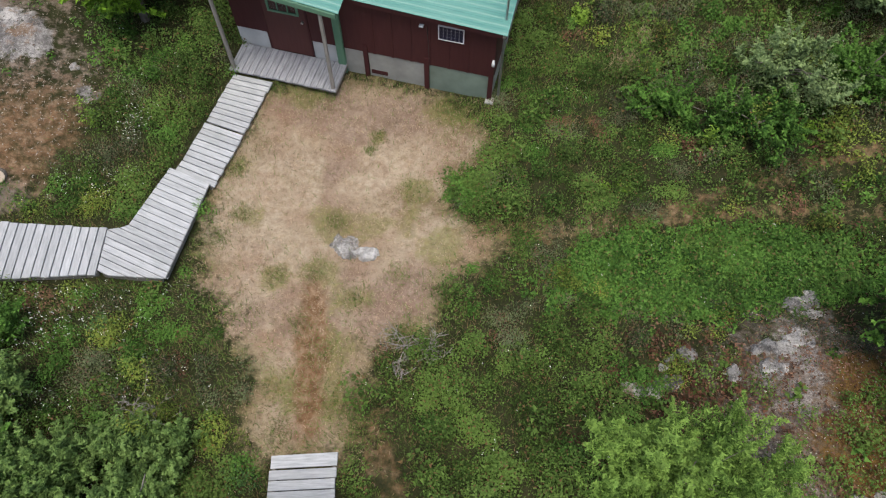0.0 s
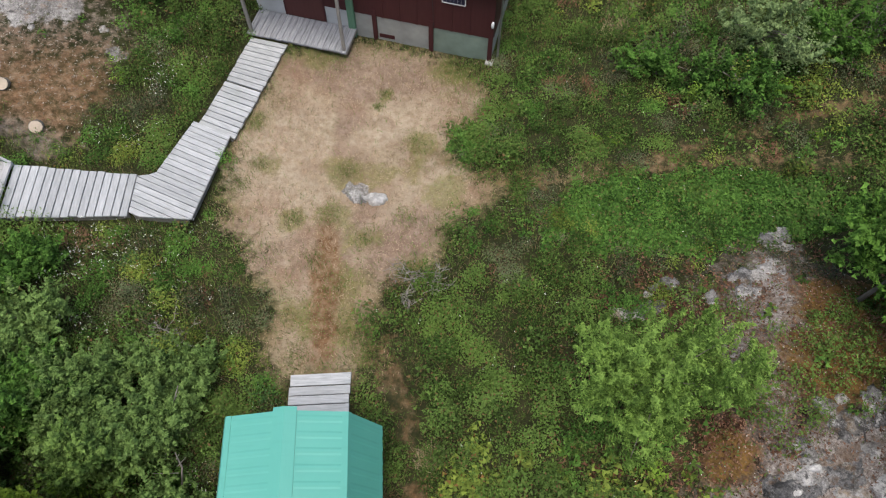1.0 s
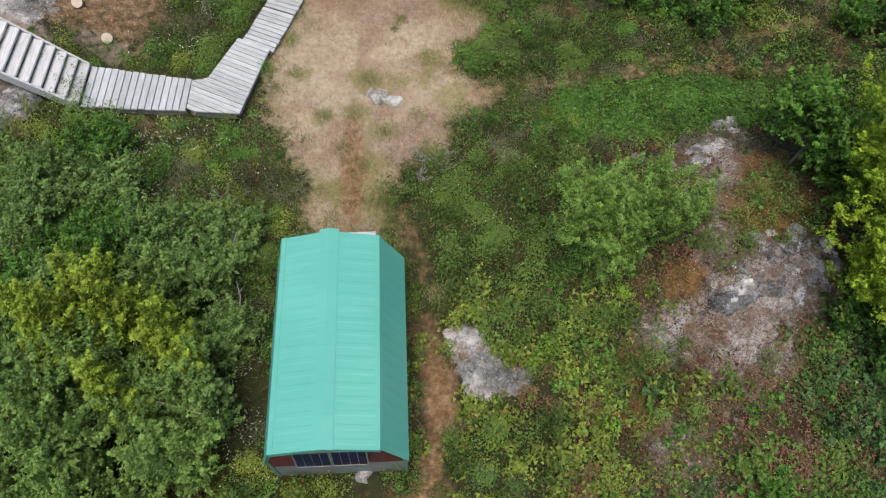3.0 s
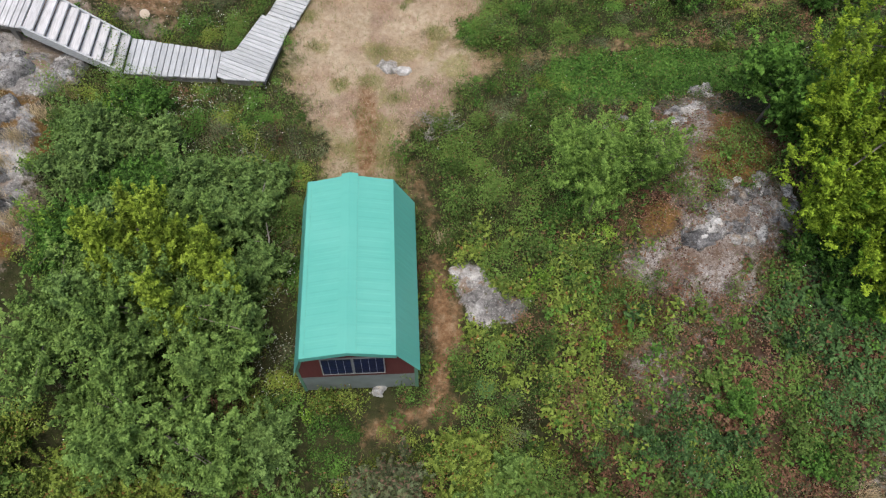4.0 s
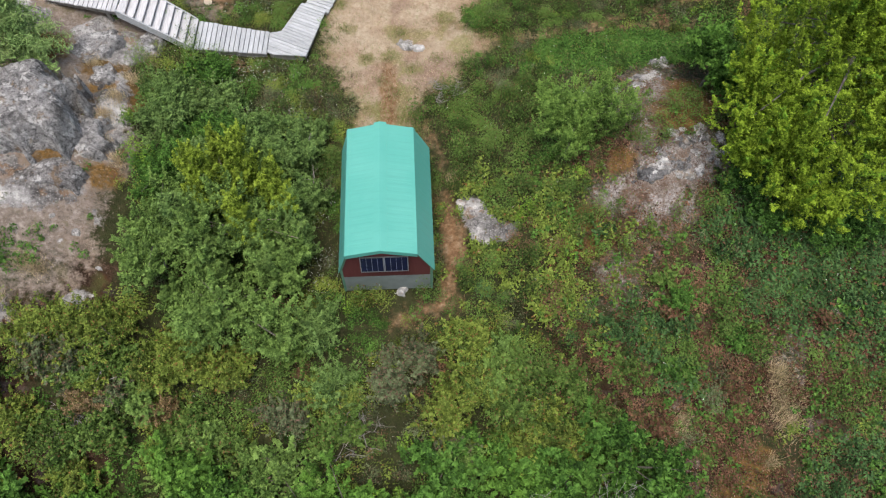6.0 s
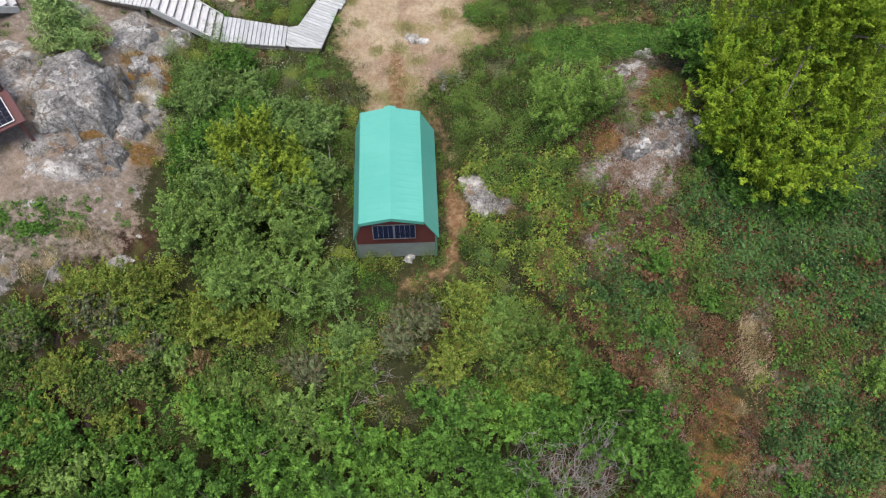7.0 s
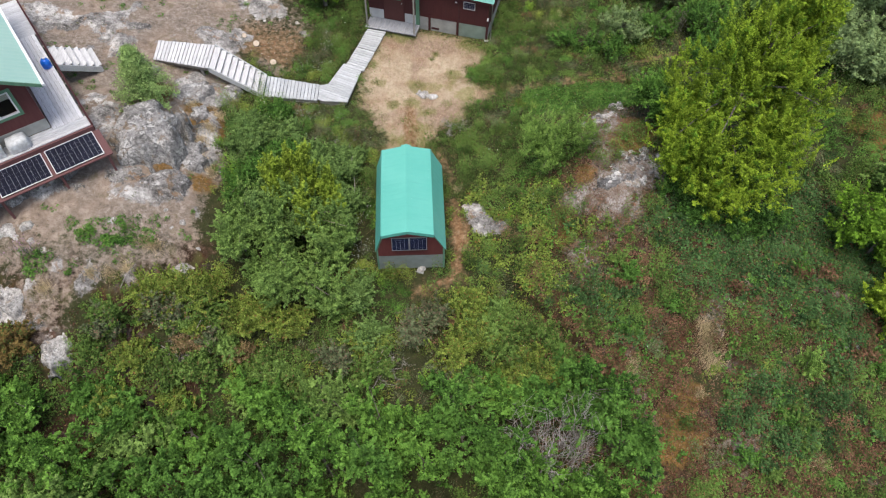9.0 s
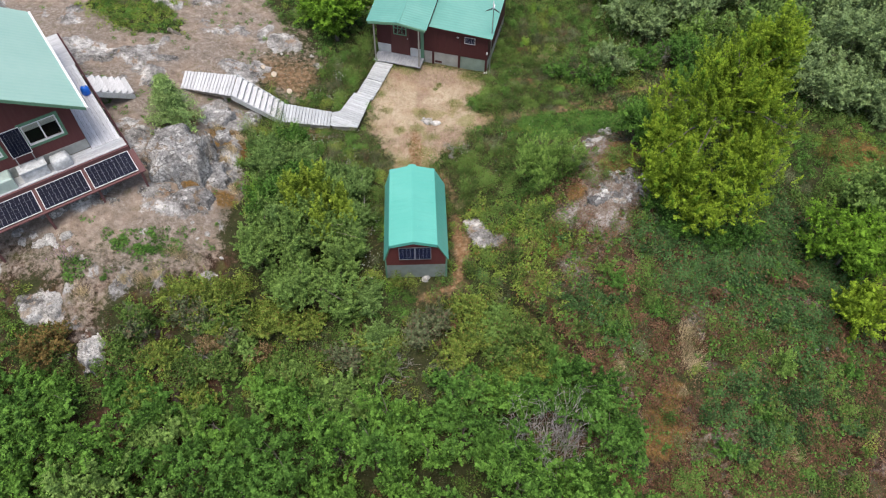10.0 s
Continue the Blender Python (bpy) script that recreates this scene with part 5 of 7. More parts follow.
rock_at("stone", 7.39, -1.32, 0.09, 0.06, 0.11, 57, WHITE_ROCK, "small white stone on dark rock", 30, -0.3, "white stones", n=14)
rock_at("stone", 7.72, -1.0, 0.11, 0.06, 0.11, 59, WHITE_ROCK, "small white stone on dark rock", -10, -0.3, "white stones", n=14)
rock_at("boulder", 1.1, 4.97, 0.30, 0.15, 0.16, 61, WHITE_ROCK, "pale stone half buried in dry grass", -5, 0.2)
rock_at("boulder", 0.72, 5.15, 0.3, 0.28, 0.06, 67, PALE_ROCK, "flat pale grey stone in dry grass", 0, 0.2)
for k, (sx, sy, s) in enumerate(((-12.56, -3.21, 0.24), (-13.49, -3.49, 0.2), (-12.85, -3.62, 0.12), (-12.34, -3.73, 0.13), (-13.76, -3.15, 0.16), (-7.86, -2.57, 0.12), (11.42, -8.17, 0.14), (-14.15, -3.33, 0.2), (-11.91, -4.02, 0.12),
                                 (-13.1, -3.35, 0.26), (-14.4, -3.0, 0.22), (7.35, -1.12, 0.12), (7.6, -0.72, 0.1), (-7.3, -3.4, 0.08), (-8.4, -2.2, 0.07), (-6.3, 9.0, 0.08), (-4.9, 9.2, 0.1))):
    rock_at("stone", sx, sy, s * 1.3, s, s * 0.6, 100 + k, PALE_ROCK, "loose pale stone on bare soil", 40 * k, 0.2, "loose stones", n=14)


rock_at("stone", 0.42, -3.84, 0.2, 0.12, 0.3, 63, WHITE_ROCK, "white stone at the foot of the shed wall", 5, 0.0, n=16)


rng_k = np.random.default_rng(12)
for cx, cy, rx, ry, count in ((8.4, -0.75, 1.1, 0.75, 26), (6.0, 2.1, 0.6, 0.25, 13), (7.7, 2.15, 0.7, 0.3, 12), (8.5, 3.0, 0.35, 0.45, 9)):
    for k in range(count):
        a, d = rng_k.uniform(0, math.tau), rng_k.uniform(0.1, 1.0) ** 0.6
        sx, sy = cx + rx * d * math.cos(a), cy + ry * d * math.sin(a) + 0.2 * math.cos(a)
        s = rng_k.uniform(0.07, 0.2)
        rock_at("stone", sx, sy, s * 1.4, s, s * 0.55, 300 + k, ROCK if k % 3 else PALE_ROCK, "loose angular stone on the rocky knoll", 57 * k, 0.15, "stones on the knoll", n=12)
rock_at("boulder", 15.1, -7.2, 0.55, 0.3, 0.25, 79, SLAB_ROCK, "low pale rock below a leafy tree", 15, 0.35, n=40)
rock_at("boulder", -13.0, -5.6, 0.85, 0.5, 0.2, 71, PALE_ROCK, "low white rock ledge in dark soil", 20, 0.7, n=56, worn=2.2)
rock_at("boulder", -11.45, -6.75, 0.5, 0.85, 0.2, 73, PALE_ROCK, "low white rock ledge in dark soil", 10, 0.65, n=56, worn=2.2)


def log_piece(x, y, turn, tilt, length, r):
    ob = thing("cut_log", pose(x, y, gz(x, y) + r * 0.8, 0, tilt, turn), "short felled log with a pale sawn end", "log", "felled logs")
    part("bark", Shape().tube([(-length, 0.02, 0), (-length * 0.5, 0, 0.01), (0, 0, 0)], (r * 0.9, r * 0.97, r), 12), BARK, ob, smooth=True)
    part("sawn_end", Shape().tube([(0.001, 0, 0), (0.015, 0, 0)], (r * 0.93, r * 0.9), 12), CUT_WOOD, ob, "pale sawn wood")


log_piece(-6.45, 7.32, -70, -50, 0.8, 0.14)
log_piece(-5.68, 6.40, -65, -45, 0.7, 0.14)
log_piece(-6.95, 7.60, -60, -40, 0.6, 0.11)
log_piece(-11.5, 9.5, 160, -20, 0.7, 0.10)


# ---------------------------------------------------------------- foliage
def leaf_arrays(centres, outward, length, width, rng, lift=0.5, loose=0.75):
    """One pointed leaf at each centre, turned mostly outward and up."""
    n = len(centres)
    normal = outward * 0.7 + np.array([0, 0, lift]) + rng.normal(size=(n, 3)) * loose * 0.6
    normal /= np.linalg.norm(normal, axis=1, keepdims=True) + 1e-9
    side = np.cross(normal, rng.normal(size=(n, 3)))
    side /= np.linalg.norm(side, axis=1, keepdims=True) + 1e-9
    way = np.cross(normal, side)
    size = rng.uniform(0.65, 1.3, (n, 1))
    l, w = length * size / 2, width * size / 2
    verts = np.stack([centres - way * l * 0.7 + side * w, centres + way * l * 1.3, centres - way * l * 0.7 - side * w], 1)
    return verts.reshape(-1, 3), np.arange(3 * n).reshape(-1, 3)


def array_object(name, verts, faces, material, parent=None, spray_shading=None):
    """A mesh of leaves, each with a tone from 0 to 1: chance by twig plus painted shading."""
    me = bpy.data.meshes.new(name)
    fill_mesh(me, verts, faces)
    tone = np.full(len(verts), 0.5) if spray_shading is None else np.repeat(spray_shading, faces.shape[1])
    me.attributes.new("spray_shading", "FLOAT", "POINT").data.foreach_set("value", tone.astype(np.float32))
    me.materials.append(material)
    ob = new(name, me)
    if parent:
        ob.parent = parent
    return ob


ALDER = leaf("alder_leaves", (0.021, 0.060, 0.011), (0.043, 0.110, 0.019), (0.098, 0.205, 0.037), patch=0.8, through=0.12, wilt=0.12)
ALDER_LIGHT = leaf("young_alder_leaves", (0.028, 0.078, 0.012), (0.057, 0.140, 0.021), (0.128, 0.255, 0.043), patch=0.8, through=0.12, wilt=0.15)
MAPLE = leaf("bright_leaves", (0.046, 0.118, 0.010), (0.088, 0.196, 0.015), (0.165, 0.300, 0.030), patch=0.7, wilt=0.15)
YELLOW_GREEN = leaf("yellow_green_leaves", (0.058, 0.119, 0.009), (0.142, 0.240, 0.017), (0.264, 0.374, 0.035), patch=0.7, through=0.2, wilt=0.08)
WILLOW = leaf("grey_green_leaves", (0.052, 0.110, 0.028), (0.098, 0.180, 0.047), (0.170, 0.265, 0.078), patch=0.9, wilt=0.2)
GREY_ALDER = leaf("grey_alder_leaves", (0.058, 0.120, 0.026), (0.104, 0.190, 0.042), (0.18, 0.282, 0.072), patch=0.9, wilt=0.2)
FEATHER = leaf("soft_green_leaves", (0.056, 0.126, 0.021), (0.116, 0.218, 0.040), (0.205, 0.325, 0.072), patch=0.9, through=0.22, wilt=0.15)
SPRUCE = leaf("spruce_needles", (0.110, 0.195, 0.055), (0.183, 0.305, 0.091), (0.293, 0.415, 0.146), patch=1.2)
SALAL = leaf("low_shrub_leaves", (0.036, 0.074, 0.016), (0.071, 0.132, 0.028), (0.128, 0.208, 0.046), (0.20, 0.13, 0.06), 0.05, 0.45, wilt=0.3)
MAT = leaf("blue_green_leaves", (0.021, 0.055, 0.018), (0.042, 0.096, 0.030), (0.095, 0.178, 0.058), (0.17, 0.09, 0.05), 0.07, 0.5, wilt=0.15)
SPRAY = leaf("fresh_spray_leaves", (0.085, 0.148, 0.014), (0.165, 0.252, 0.024), (0.260, 0.350, 0.046), patch=0.8, wilt=0.1)
WITHERED = leaf("withered_leaves", (0.060, 0.042, 0.012), (0.135, 0.090, 0.030), (0.22, 0.155, 0.055), (0.08, 0.12, 0.03), 0.2, 0.8)
FROND = leaf("withered_fronds", (0.115, 0.070, 0.030), (0.235, 0.155, 0.075), (0.33, 0.24, 0.135), (0.09, 0.12, 0.03), 0.2, 0.8, 0.15)
# paler willow for the edge trees: distant haze put into the leaf colour
HAZY_PALE_WILLOW = leaf("hazy_pale_willow_leaves", (0.085, 0.145, 0.052), (0.155, 0.232, 0.088), (0.235, 0.325, 0.135), patch=0.9, wilt=0.2)
SPROUT = leaf("sprout_leaves", (0.070, 0.150, 0.012), (0.120, 0.230, 0.022), (0.19, 0.31, 0.045), patch=0.8)
HERB = leaf("herb_leaves", (0.032, 0.088, 0.017), (0.061, 0.146, 0.027), (0.115, 0.228, 0.044), (0.17, 0.15, 0.06), 0.04, 0.6, wilt=0.25)
HEATH = leaf("dull_heath_leaves", (0.050, 0.072, 0.034), (0.090, 0.118, 0.056), (0.16, 0.195, 0.098), (0.19, 0.13, 0.09), 0.16, 0.5)
BRACKEN = leaf("yellowish_shrub_leaves", (0.058, 0.098, 0.016), (0.120, 0.178, 0.030), (0.212, 0.278, 0.054), (0.24, 0.14, 0.05), 0.05, 0.6, wilt=0.3)
RUSSET = leaf("russet_leaves", (0.070, 0.030, 0.020), (0.142, 0.062, 0.038), (0.24, 0.140, 0.088), (0.09, 0.12, 0.035), 0.30, 0.8, wilt=0.2)
PALE_STRAW = leaf("bleached_grass_blades", (0.34, 0.25, 0.135), (0.50, 0.395, 0.235), (0.58, 0.48, 0.32), (0.20, 0.20, 0.07), 0.10, 0.8, 0.15)
THATCH = leaf("trodden_grass_blades", (0.33, 0.235, 0.155), (0.43, 0.325, 0.215), (0.45, 0.35, 0.24), (0.24, 0.22, 0.09), 0.08, 0.8, 0.15)
GRASS = leaf("green_grass_blades", (0.105, 0.172, 0.021), (0.161, 0.247, 0.034), (0.247, 0.333, 0.057), (0.333, 0.285, 0.133), 0.08, 0.8)
FINE_GRASS = leaf("fine_grass_blades", (0.060, 0.115, 0.022), (0.105, 0.180, 0.036), (0.17, 0.26, 0.06), (0.26, 0.18, 0.10), 0.22, 0.8)
PETAL = leaf("white_petals", (0.60, 0.62, 0.52), (0.74, 0.76, 0.70), (0.82, 0.84, 0.80), patch=1.0, through=0.2)


def around(rng, n):
    """Ways from a middle, spread over a ball, most of them near its skin."""
    d = rng.normal(size=(n, 3))
    return d / np.linalg.norm(d, axis=1, keepdims=True) * rng.uniform(0.45, 1.1, (n, 1))


def clusters_in(blobs, count, rng, shell=0.55):
    """Cluster centres and outward ways in a crown made of several ellipsoids."""
    blobs = [(b[0] + d[0] * b[3] * 0.74, b[1] + d[1] * b[4] * 0.74, b[2] + d[2] * b[5] * 0.70, b[3] * s, b[4] * s, b[5] * s * 1.1)
             for b in blobs for d, s in zip(around(rng, 17), rng.uniform(0.24, 0.46, 17))]
    volume = np.array([b[3] * b[4] * b[5] for b in blobs]) ** 0.75
    pick = rng.choice(len(blobs), count, p=volume / volume.sum())
    b = np.array(blobs)[pick]
    d = rng.normal(size=(count, 3))
    d /= np.linalg.norm(d, axis=1, keepdims=True)
    lump = 0.66 + 0.62 * (vnoise(np.arctan2(d[:, 1], d[:, 0]) * 2.2 + b[:, 0], d[:, 2] * 3.0 + b[:, 1], 1.0, 5))
    r = (shell + (1 - shell) * rng.random(count) ** 0.6) * lump * rng.uniform(0.85, 1.15, count)
    return b[:, :3] + d * b[:, 3:] * r[:, None], d


def foliage_thing(name, label, category, x, y, blobs, count, per, spread, leaf_l, leaf_w, leaf_mat, bark_mat, trunk_r, seed, limbs=14, upright=0.0, group="", second=None):
    """A tree or shrub: trunk with limbs, and a crown of leafy sprays. Blobs are given from its base."""
    rng = np.random.default_rng(seed)
    z = gz(x, y)
    ob = thing(name, pose(x, y, z), label, category, group)
    centres, out = clusters_in(blobs, count, rng)
    keep = centres[:, 2] > 0.12
    centres, out = centres[keep], out[keep]
    m = len(centres)
    axis = out * 0.9 + np.array([0, 0, 0.35 + upright]) + rng.normal(size=(m, 3)) * 0.35
    axis /= np.linalg.norm(axis, axis=1, keepdims=True)

    def sprays(mid, way, material, label):
        """Leaves along twigs: broad at the foot of a twig, pointed at its tip."""
        k = len(mid)
        s = rng.random((k, per, 1)) ** 0.8
        reach = spread * rng.uniform(3.6, 6.6, (k, 1, 1))
        off = rng.normal(size=(k, per, 3))
        off -= (off * way[:, None]).sum(2, keepdims=True) * way[:, None]
        p = mid[:, None] + way[:, None] * (s - 0.45) * reach + off * spread * 0.62 * (1.12 - s)
        # chance tone for each twig; tips lighter as young leaves and as painted shading
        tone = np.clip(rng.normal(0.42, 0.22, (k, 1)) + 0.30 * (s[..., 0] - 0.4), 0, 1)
        ok = p.reshape(-1, 3)[:, 2] > 0.03
        turn = np.repeat(way * 0.5 + np.array([0, 0, 0.5]), per, 0)
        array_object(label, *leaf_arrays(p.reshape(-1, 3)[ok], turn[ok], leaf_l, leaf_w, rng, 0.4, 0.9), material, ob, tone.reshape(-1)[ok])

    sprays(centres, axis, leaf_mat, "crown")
    if second:
        pick = rng.choice(m, max(3, m // 7), replace=False)
        sprays(centres[pick] + out[pick] * 0.1, axis[pick], second, "shoot_foliage")
    top = max(b[2] for b in blobs) * 0.9
    mid = np.average(np.array(blobs)[:, :2], axis=0)
    spine = [Vector((0, 0, -0.25)), Vector((mid[0] * 0.15 + 0.03, mid[1] * 0.15, top * 0.35)), Vector((mid[0] * 0.5 - 0.04, mid[1] * 0.5, top * 0.7)), Vector((mid[0] * 0.8, mid[1] * 0.8, top))]
    part("trunk", Shape().tube(spine, (trunk_r * 1.25, trunk_r, trunk_r * 0.6, trunk_r * 0.2), 8), bark_mat, ob, smooth=True)
    for k in rng.choice(m, min(limbs, m), replace=False):
        tip = Vector(centres[k])
        f = min(0.95, max(0.12, tip.z / top * 0.7))
        root = spine[1].lerp(spine[3], f) if f > 0.3 else spine[0].lerp(spine[1], f / 0.35)
        bend = root.lerp(tip, 0.5) + Vector((0, 0, (tip - root).length * 0.12))
        part("limb", Shape().tube([root, bend, tip], (trunk_r * 0.35, trunk_r * 0.22, trunk_r * 0.08), 5), bark_mat, ob)
    return ob


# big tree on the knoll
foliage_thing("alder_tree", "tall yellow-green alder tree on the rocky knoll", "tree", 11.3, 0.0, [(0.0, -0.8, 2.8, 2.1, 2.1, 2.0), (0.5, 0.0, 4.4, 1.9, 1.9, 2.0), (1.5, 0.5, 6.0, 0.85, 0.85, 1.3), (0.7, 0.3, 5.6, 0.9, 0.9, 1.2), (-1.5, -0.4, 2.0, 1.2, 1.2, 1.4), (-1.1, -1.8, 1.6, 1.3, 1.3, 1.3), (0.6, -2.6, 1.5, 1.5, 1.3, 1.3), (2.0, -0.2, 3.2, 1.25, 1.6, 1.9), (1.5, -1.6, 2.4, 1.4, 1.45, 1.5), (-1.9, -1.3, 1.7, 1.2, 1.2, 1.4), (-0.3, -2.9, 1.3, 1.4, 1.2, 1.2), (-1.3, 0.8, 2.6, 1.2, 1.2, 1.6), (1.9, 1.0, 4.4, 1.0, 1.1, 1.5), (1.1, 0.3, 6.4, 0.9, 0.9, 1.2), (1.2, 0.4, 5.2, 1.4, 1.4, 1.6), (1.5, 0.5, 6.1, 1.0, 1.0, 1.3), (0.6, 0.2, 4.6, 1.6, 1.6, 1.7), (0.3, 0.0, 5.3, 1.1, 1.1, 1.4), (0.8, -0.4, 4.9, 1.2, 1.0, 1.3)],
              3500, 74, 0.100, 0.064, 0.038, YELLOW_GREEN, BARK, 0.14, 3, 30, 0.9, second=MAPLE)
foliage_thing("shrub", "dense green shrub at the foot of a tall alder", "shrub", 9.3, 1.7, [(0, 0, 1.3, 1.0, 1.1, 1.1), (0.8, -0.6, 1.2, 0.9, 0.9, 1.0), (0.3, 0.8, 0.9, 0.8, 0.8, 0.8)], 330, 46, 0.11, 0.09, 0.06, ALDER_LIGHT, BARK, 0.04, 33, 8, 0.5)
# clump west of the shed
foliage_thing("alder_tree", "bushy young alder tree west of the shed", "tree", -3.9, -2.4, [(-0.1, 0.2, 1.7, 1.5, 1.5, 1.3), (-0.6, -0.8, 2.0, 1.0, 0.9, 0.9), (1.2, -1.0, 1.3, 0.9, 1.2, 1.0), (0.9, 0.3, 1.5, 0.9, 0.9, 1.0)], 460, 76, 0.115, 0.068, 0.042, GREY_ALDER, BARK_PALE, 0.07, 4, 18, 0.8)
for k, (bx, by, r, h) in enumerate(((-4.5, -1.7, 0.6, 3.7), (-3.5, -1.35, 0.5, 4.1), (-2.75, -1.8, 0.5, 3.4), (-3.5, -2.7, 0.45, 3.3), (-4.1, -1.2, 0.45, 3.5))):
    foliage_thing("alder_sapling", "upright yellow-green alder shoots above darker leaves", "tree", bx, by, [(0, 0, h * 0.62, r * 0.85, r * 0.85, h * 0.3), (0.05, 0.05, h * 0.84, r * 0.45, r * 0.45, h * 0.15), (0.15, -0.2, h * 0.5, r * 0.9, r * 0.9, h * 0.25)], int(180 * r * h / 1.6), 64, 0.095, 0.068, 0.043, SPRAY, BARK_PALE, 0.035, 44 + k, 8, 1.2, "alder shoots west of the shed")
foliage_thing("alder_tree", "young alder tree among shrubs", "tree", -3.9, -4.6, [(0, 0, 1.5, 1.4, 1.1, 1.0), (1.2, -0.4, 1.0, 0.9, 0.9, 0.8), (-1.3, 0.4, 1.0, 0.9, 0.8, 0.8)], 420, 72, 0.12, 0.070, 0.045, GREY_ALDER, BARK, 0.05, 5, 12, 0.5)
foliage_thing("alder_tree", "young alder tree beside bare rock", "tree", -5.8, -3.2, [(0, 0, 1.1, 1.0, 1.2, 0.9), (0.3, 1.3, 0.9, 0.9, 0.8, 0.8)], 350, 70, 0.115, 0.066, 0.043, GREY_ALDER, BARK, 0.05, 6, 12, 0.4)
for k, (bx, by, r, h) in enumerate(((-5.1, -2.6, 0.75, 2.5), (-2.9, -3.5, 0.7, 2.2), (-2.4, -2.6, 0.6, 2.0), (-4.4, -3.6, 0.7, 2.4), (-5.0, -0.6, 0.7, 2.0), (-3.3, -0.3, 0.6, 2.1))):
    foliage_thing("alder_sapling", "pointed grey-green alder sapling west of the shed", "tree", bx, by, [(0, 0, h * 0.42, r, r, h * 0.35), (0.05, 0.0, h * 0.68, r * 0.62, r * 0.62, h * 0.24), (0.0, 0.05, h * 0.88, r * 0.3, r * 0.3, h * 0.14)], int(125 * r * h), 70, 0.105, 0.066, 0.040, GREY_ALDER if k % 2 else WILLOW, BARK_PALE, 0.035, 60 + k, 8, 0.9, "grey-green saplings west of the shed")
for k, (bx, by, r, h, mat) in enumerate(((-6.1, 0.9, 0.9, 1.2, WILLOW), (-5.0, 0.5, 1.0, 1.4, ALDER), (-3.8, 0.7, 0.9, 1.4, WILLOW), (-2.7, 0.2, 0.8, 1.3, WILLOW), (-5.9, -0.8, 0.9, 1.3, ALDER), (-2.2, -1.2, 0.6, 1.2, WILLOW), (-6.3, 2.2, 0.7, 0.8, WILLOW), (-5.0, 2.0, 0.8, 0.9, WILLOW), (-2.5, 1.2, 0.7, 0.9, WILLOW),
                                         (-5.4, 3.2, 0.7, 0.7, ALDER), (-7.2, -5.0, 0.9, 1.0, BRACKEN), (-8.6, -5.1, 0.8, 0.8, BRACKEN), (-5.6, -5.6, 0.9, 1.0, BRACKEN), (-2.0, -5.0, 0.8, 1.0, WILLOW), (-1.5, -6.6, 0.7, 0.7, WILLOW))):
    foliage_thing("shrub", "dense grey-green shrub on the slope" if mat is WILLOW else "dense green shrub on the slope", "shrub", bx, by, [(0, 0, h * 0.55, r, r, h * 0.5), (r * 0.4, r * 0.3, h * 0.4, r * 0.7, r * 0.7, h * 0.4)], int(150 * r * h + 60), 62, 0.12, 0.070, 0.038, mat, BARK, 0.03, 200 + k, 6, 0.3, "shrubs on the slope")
rng_s = np.random.default_rng(77)
for k in range(64):
    bx, by = rng_s.uniform(-10.5, 6.5), rng_s.uniform(-8.6, -5.0)
    if bx < -7.4 and by > -5.3:
        continue
    if abs(along(np.array([bx]), np.array([by]), [(3.3, -4.5), (4.3, -5.3), (5.2, -6.0), (6.0, -7.0)])[0]) < 0.6:
        continue
    mat = (BRACKEN, SALAL, BRACKEN, SALAL, HEATH, GREY_ALDER)[k % 6]
    r, h = rng_s.uniform(0.45, 0.85), rng_s.uniform(0.5, 1.05)
    tone = {0: "yellow-green", 1: "dark green", 2: "yellow-green", 3: "dark green", 4: "dull olive", 5: "grey-green"}[k % 6]
    foliage_thing("shrub", f"low {tone} shrub below the shed", "shrub", bx, by, [(0, 0, h * 0.5, r, r, h * 0.5), (r * 0.5, -r * 0.3, h * 0.4, r * 0.6, r * 0.6, h * 0.4)], int(120 * r + 20), 48, 0.095, 0.072, 0.046, mat, BARK, 0.02, 240 + k, 4, 0.3, "shrubs below the shed")
foliage_thing("shrub", "brown-leaved withered shrub beside bare rock", "shrub", -12.9, -7.0, [(0, 0, 0.5, 0.9, 0.8, 0.5), (0.5, 0.3, 0.4, 0.6, 0.6, 0.4)], 190, 44, 0.10, 0.085, 0.05, WITHERED, BARK, 0.03, 290, 6, 0.4)
foliage_thing("shrub", "withered tan shrub among green ones", "shrub", -7.4, -6.5, [(0, 0, 0.35, 0.7, 0.4, 0.35)], 90, 34, 0.09, 0.09, 0.022, FROND, TWIG, 0.02, 291, 8, 0.4)
foliage_thing("shrub", "withered tan shrub among green ones", "shrub", -5.9, -6.7, [(0, 0, 0.35, 0.7, 0.35, 0.35)], 70, 34, 0.09, 0.09, 0.022, FROND, TWIG, 0.02, 292, 8, 0.4)
rng_c = np.random.default_rng(88)
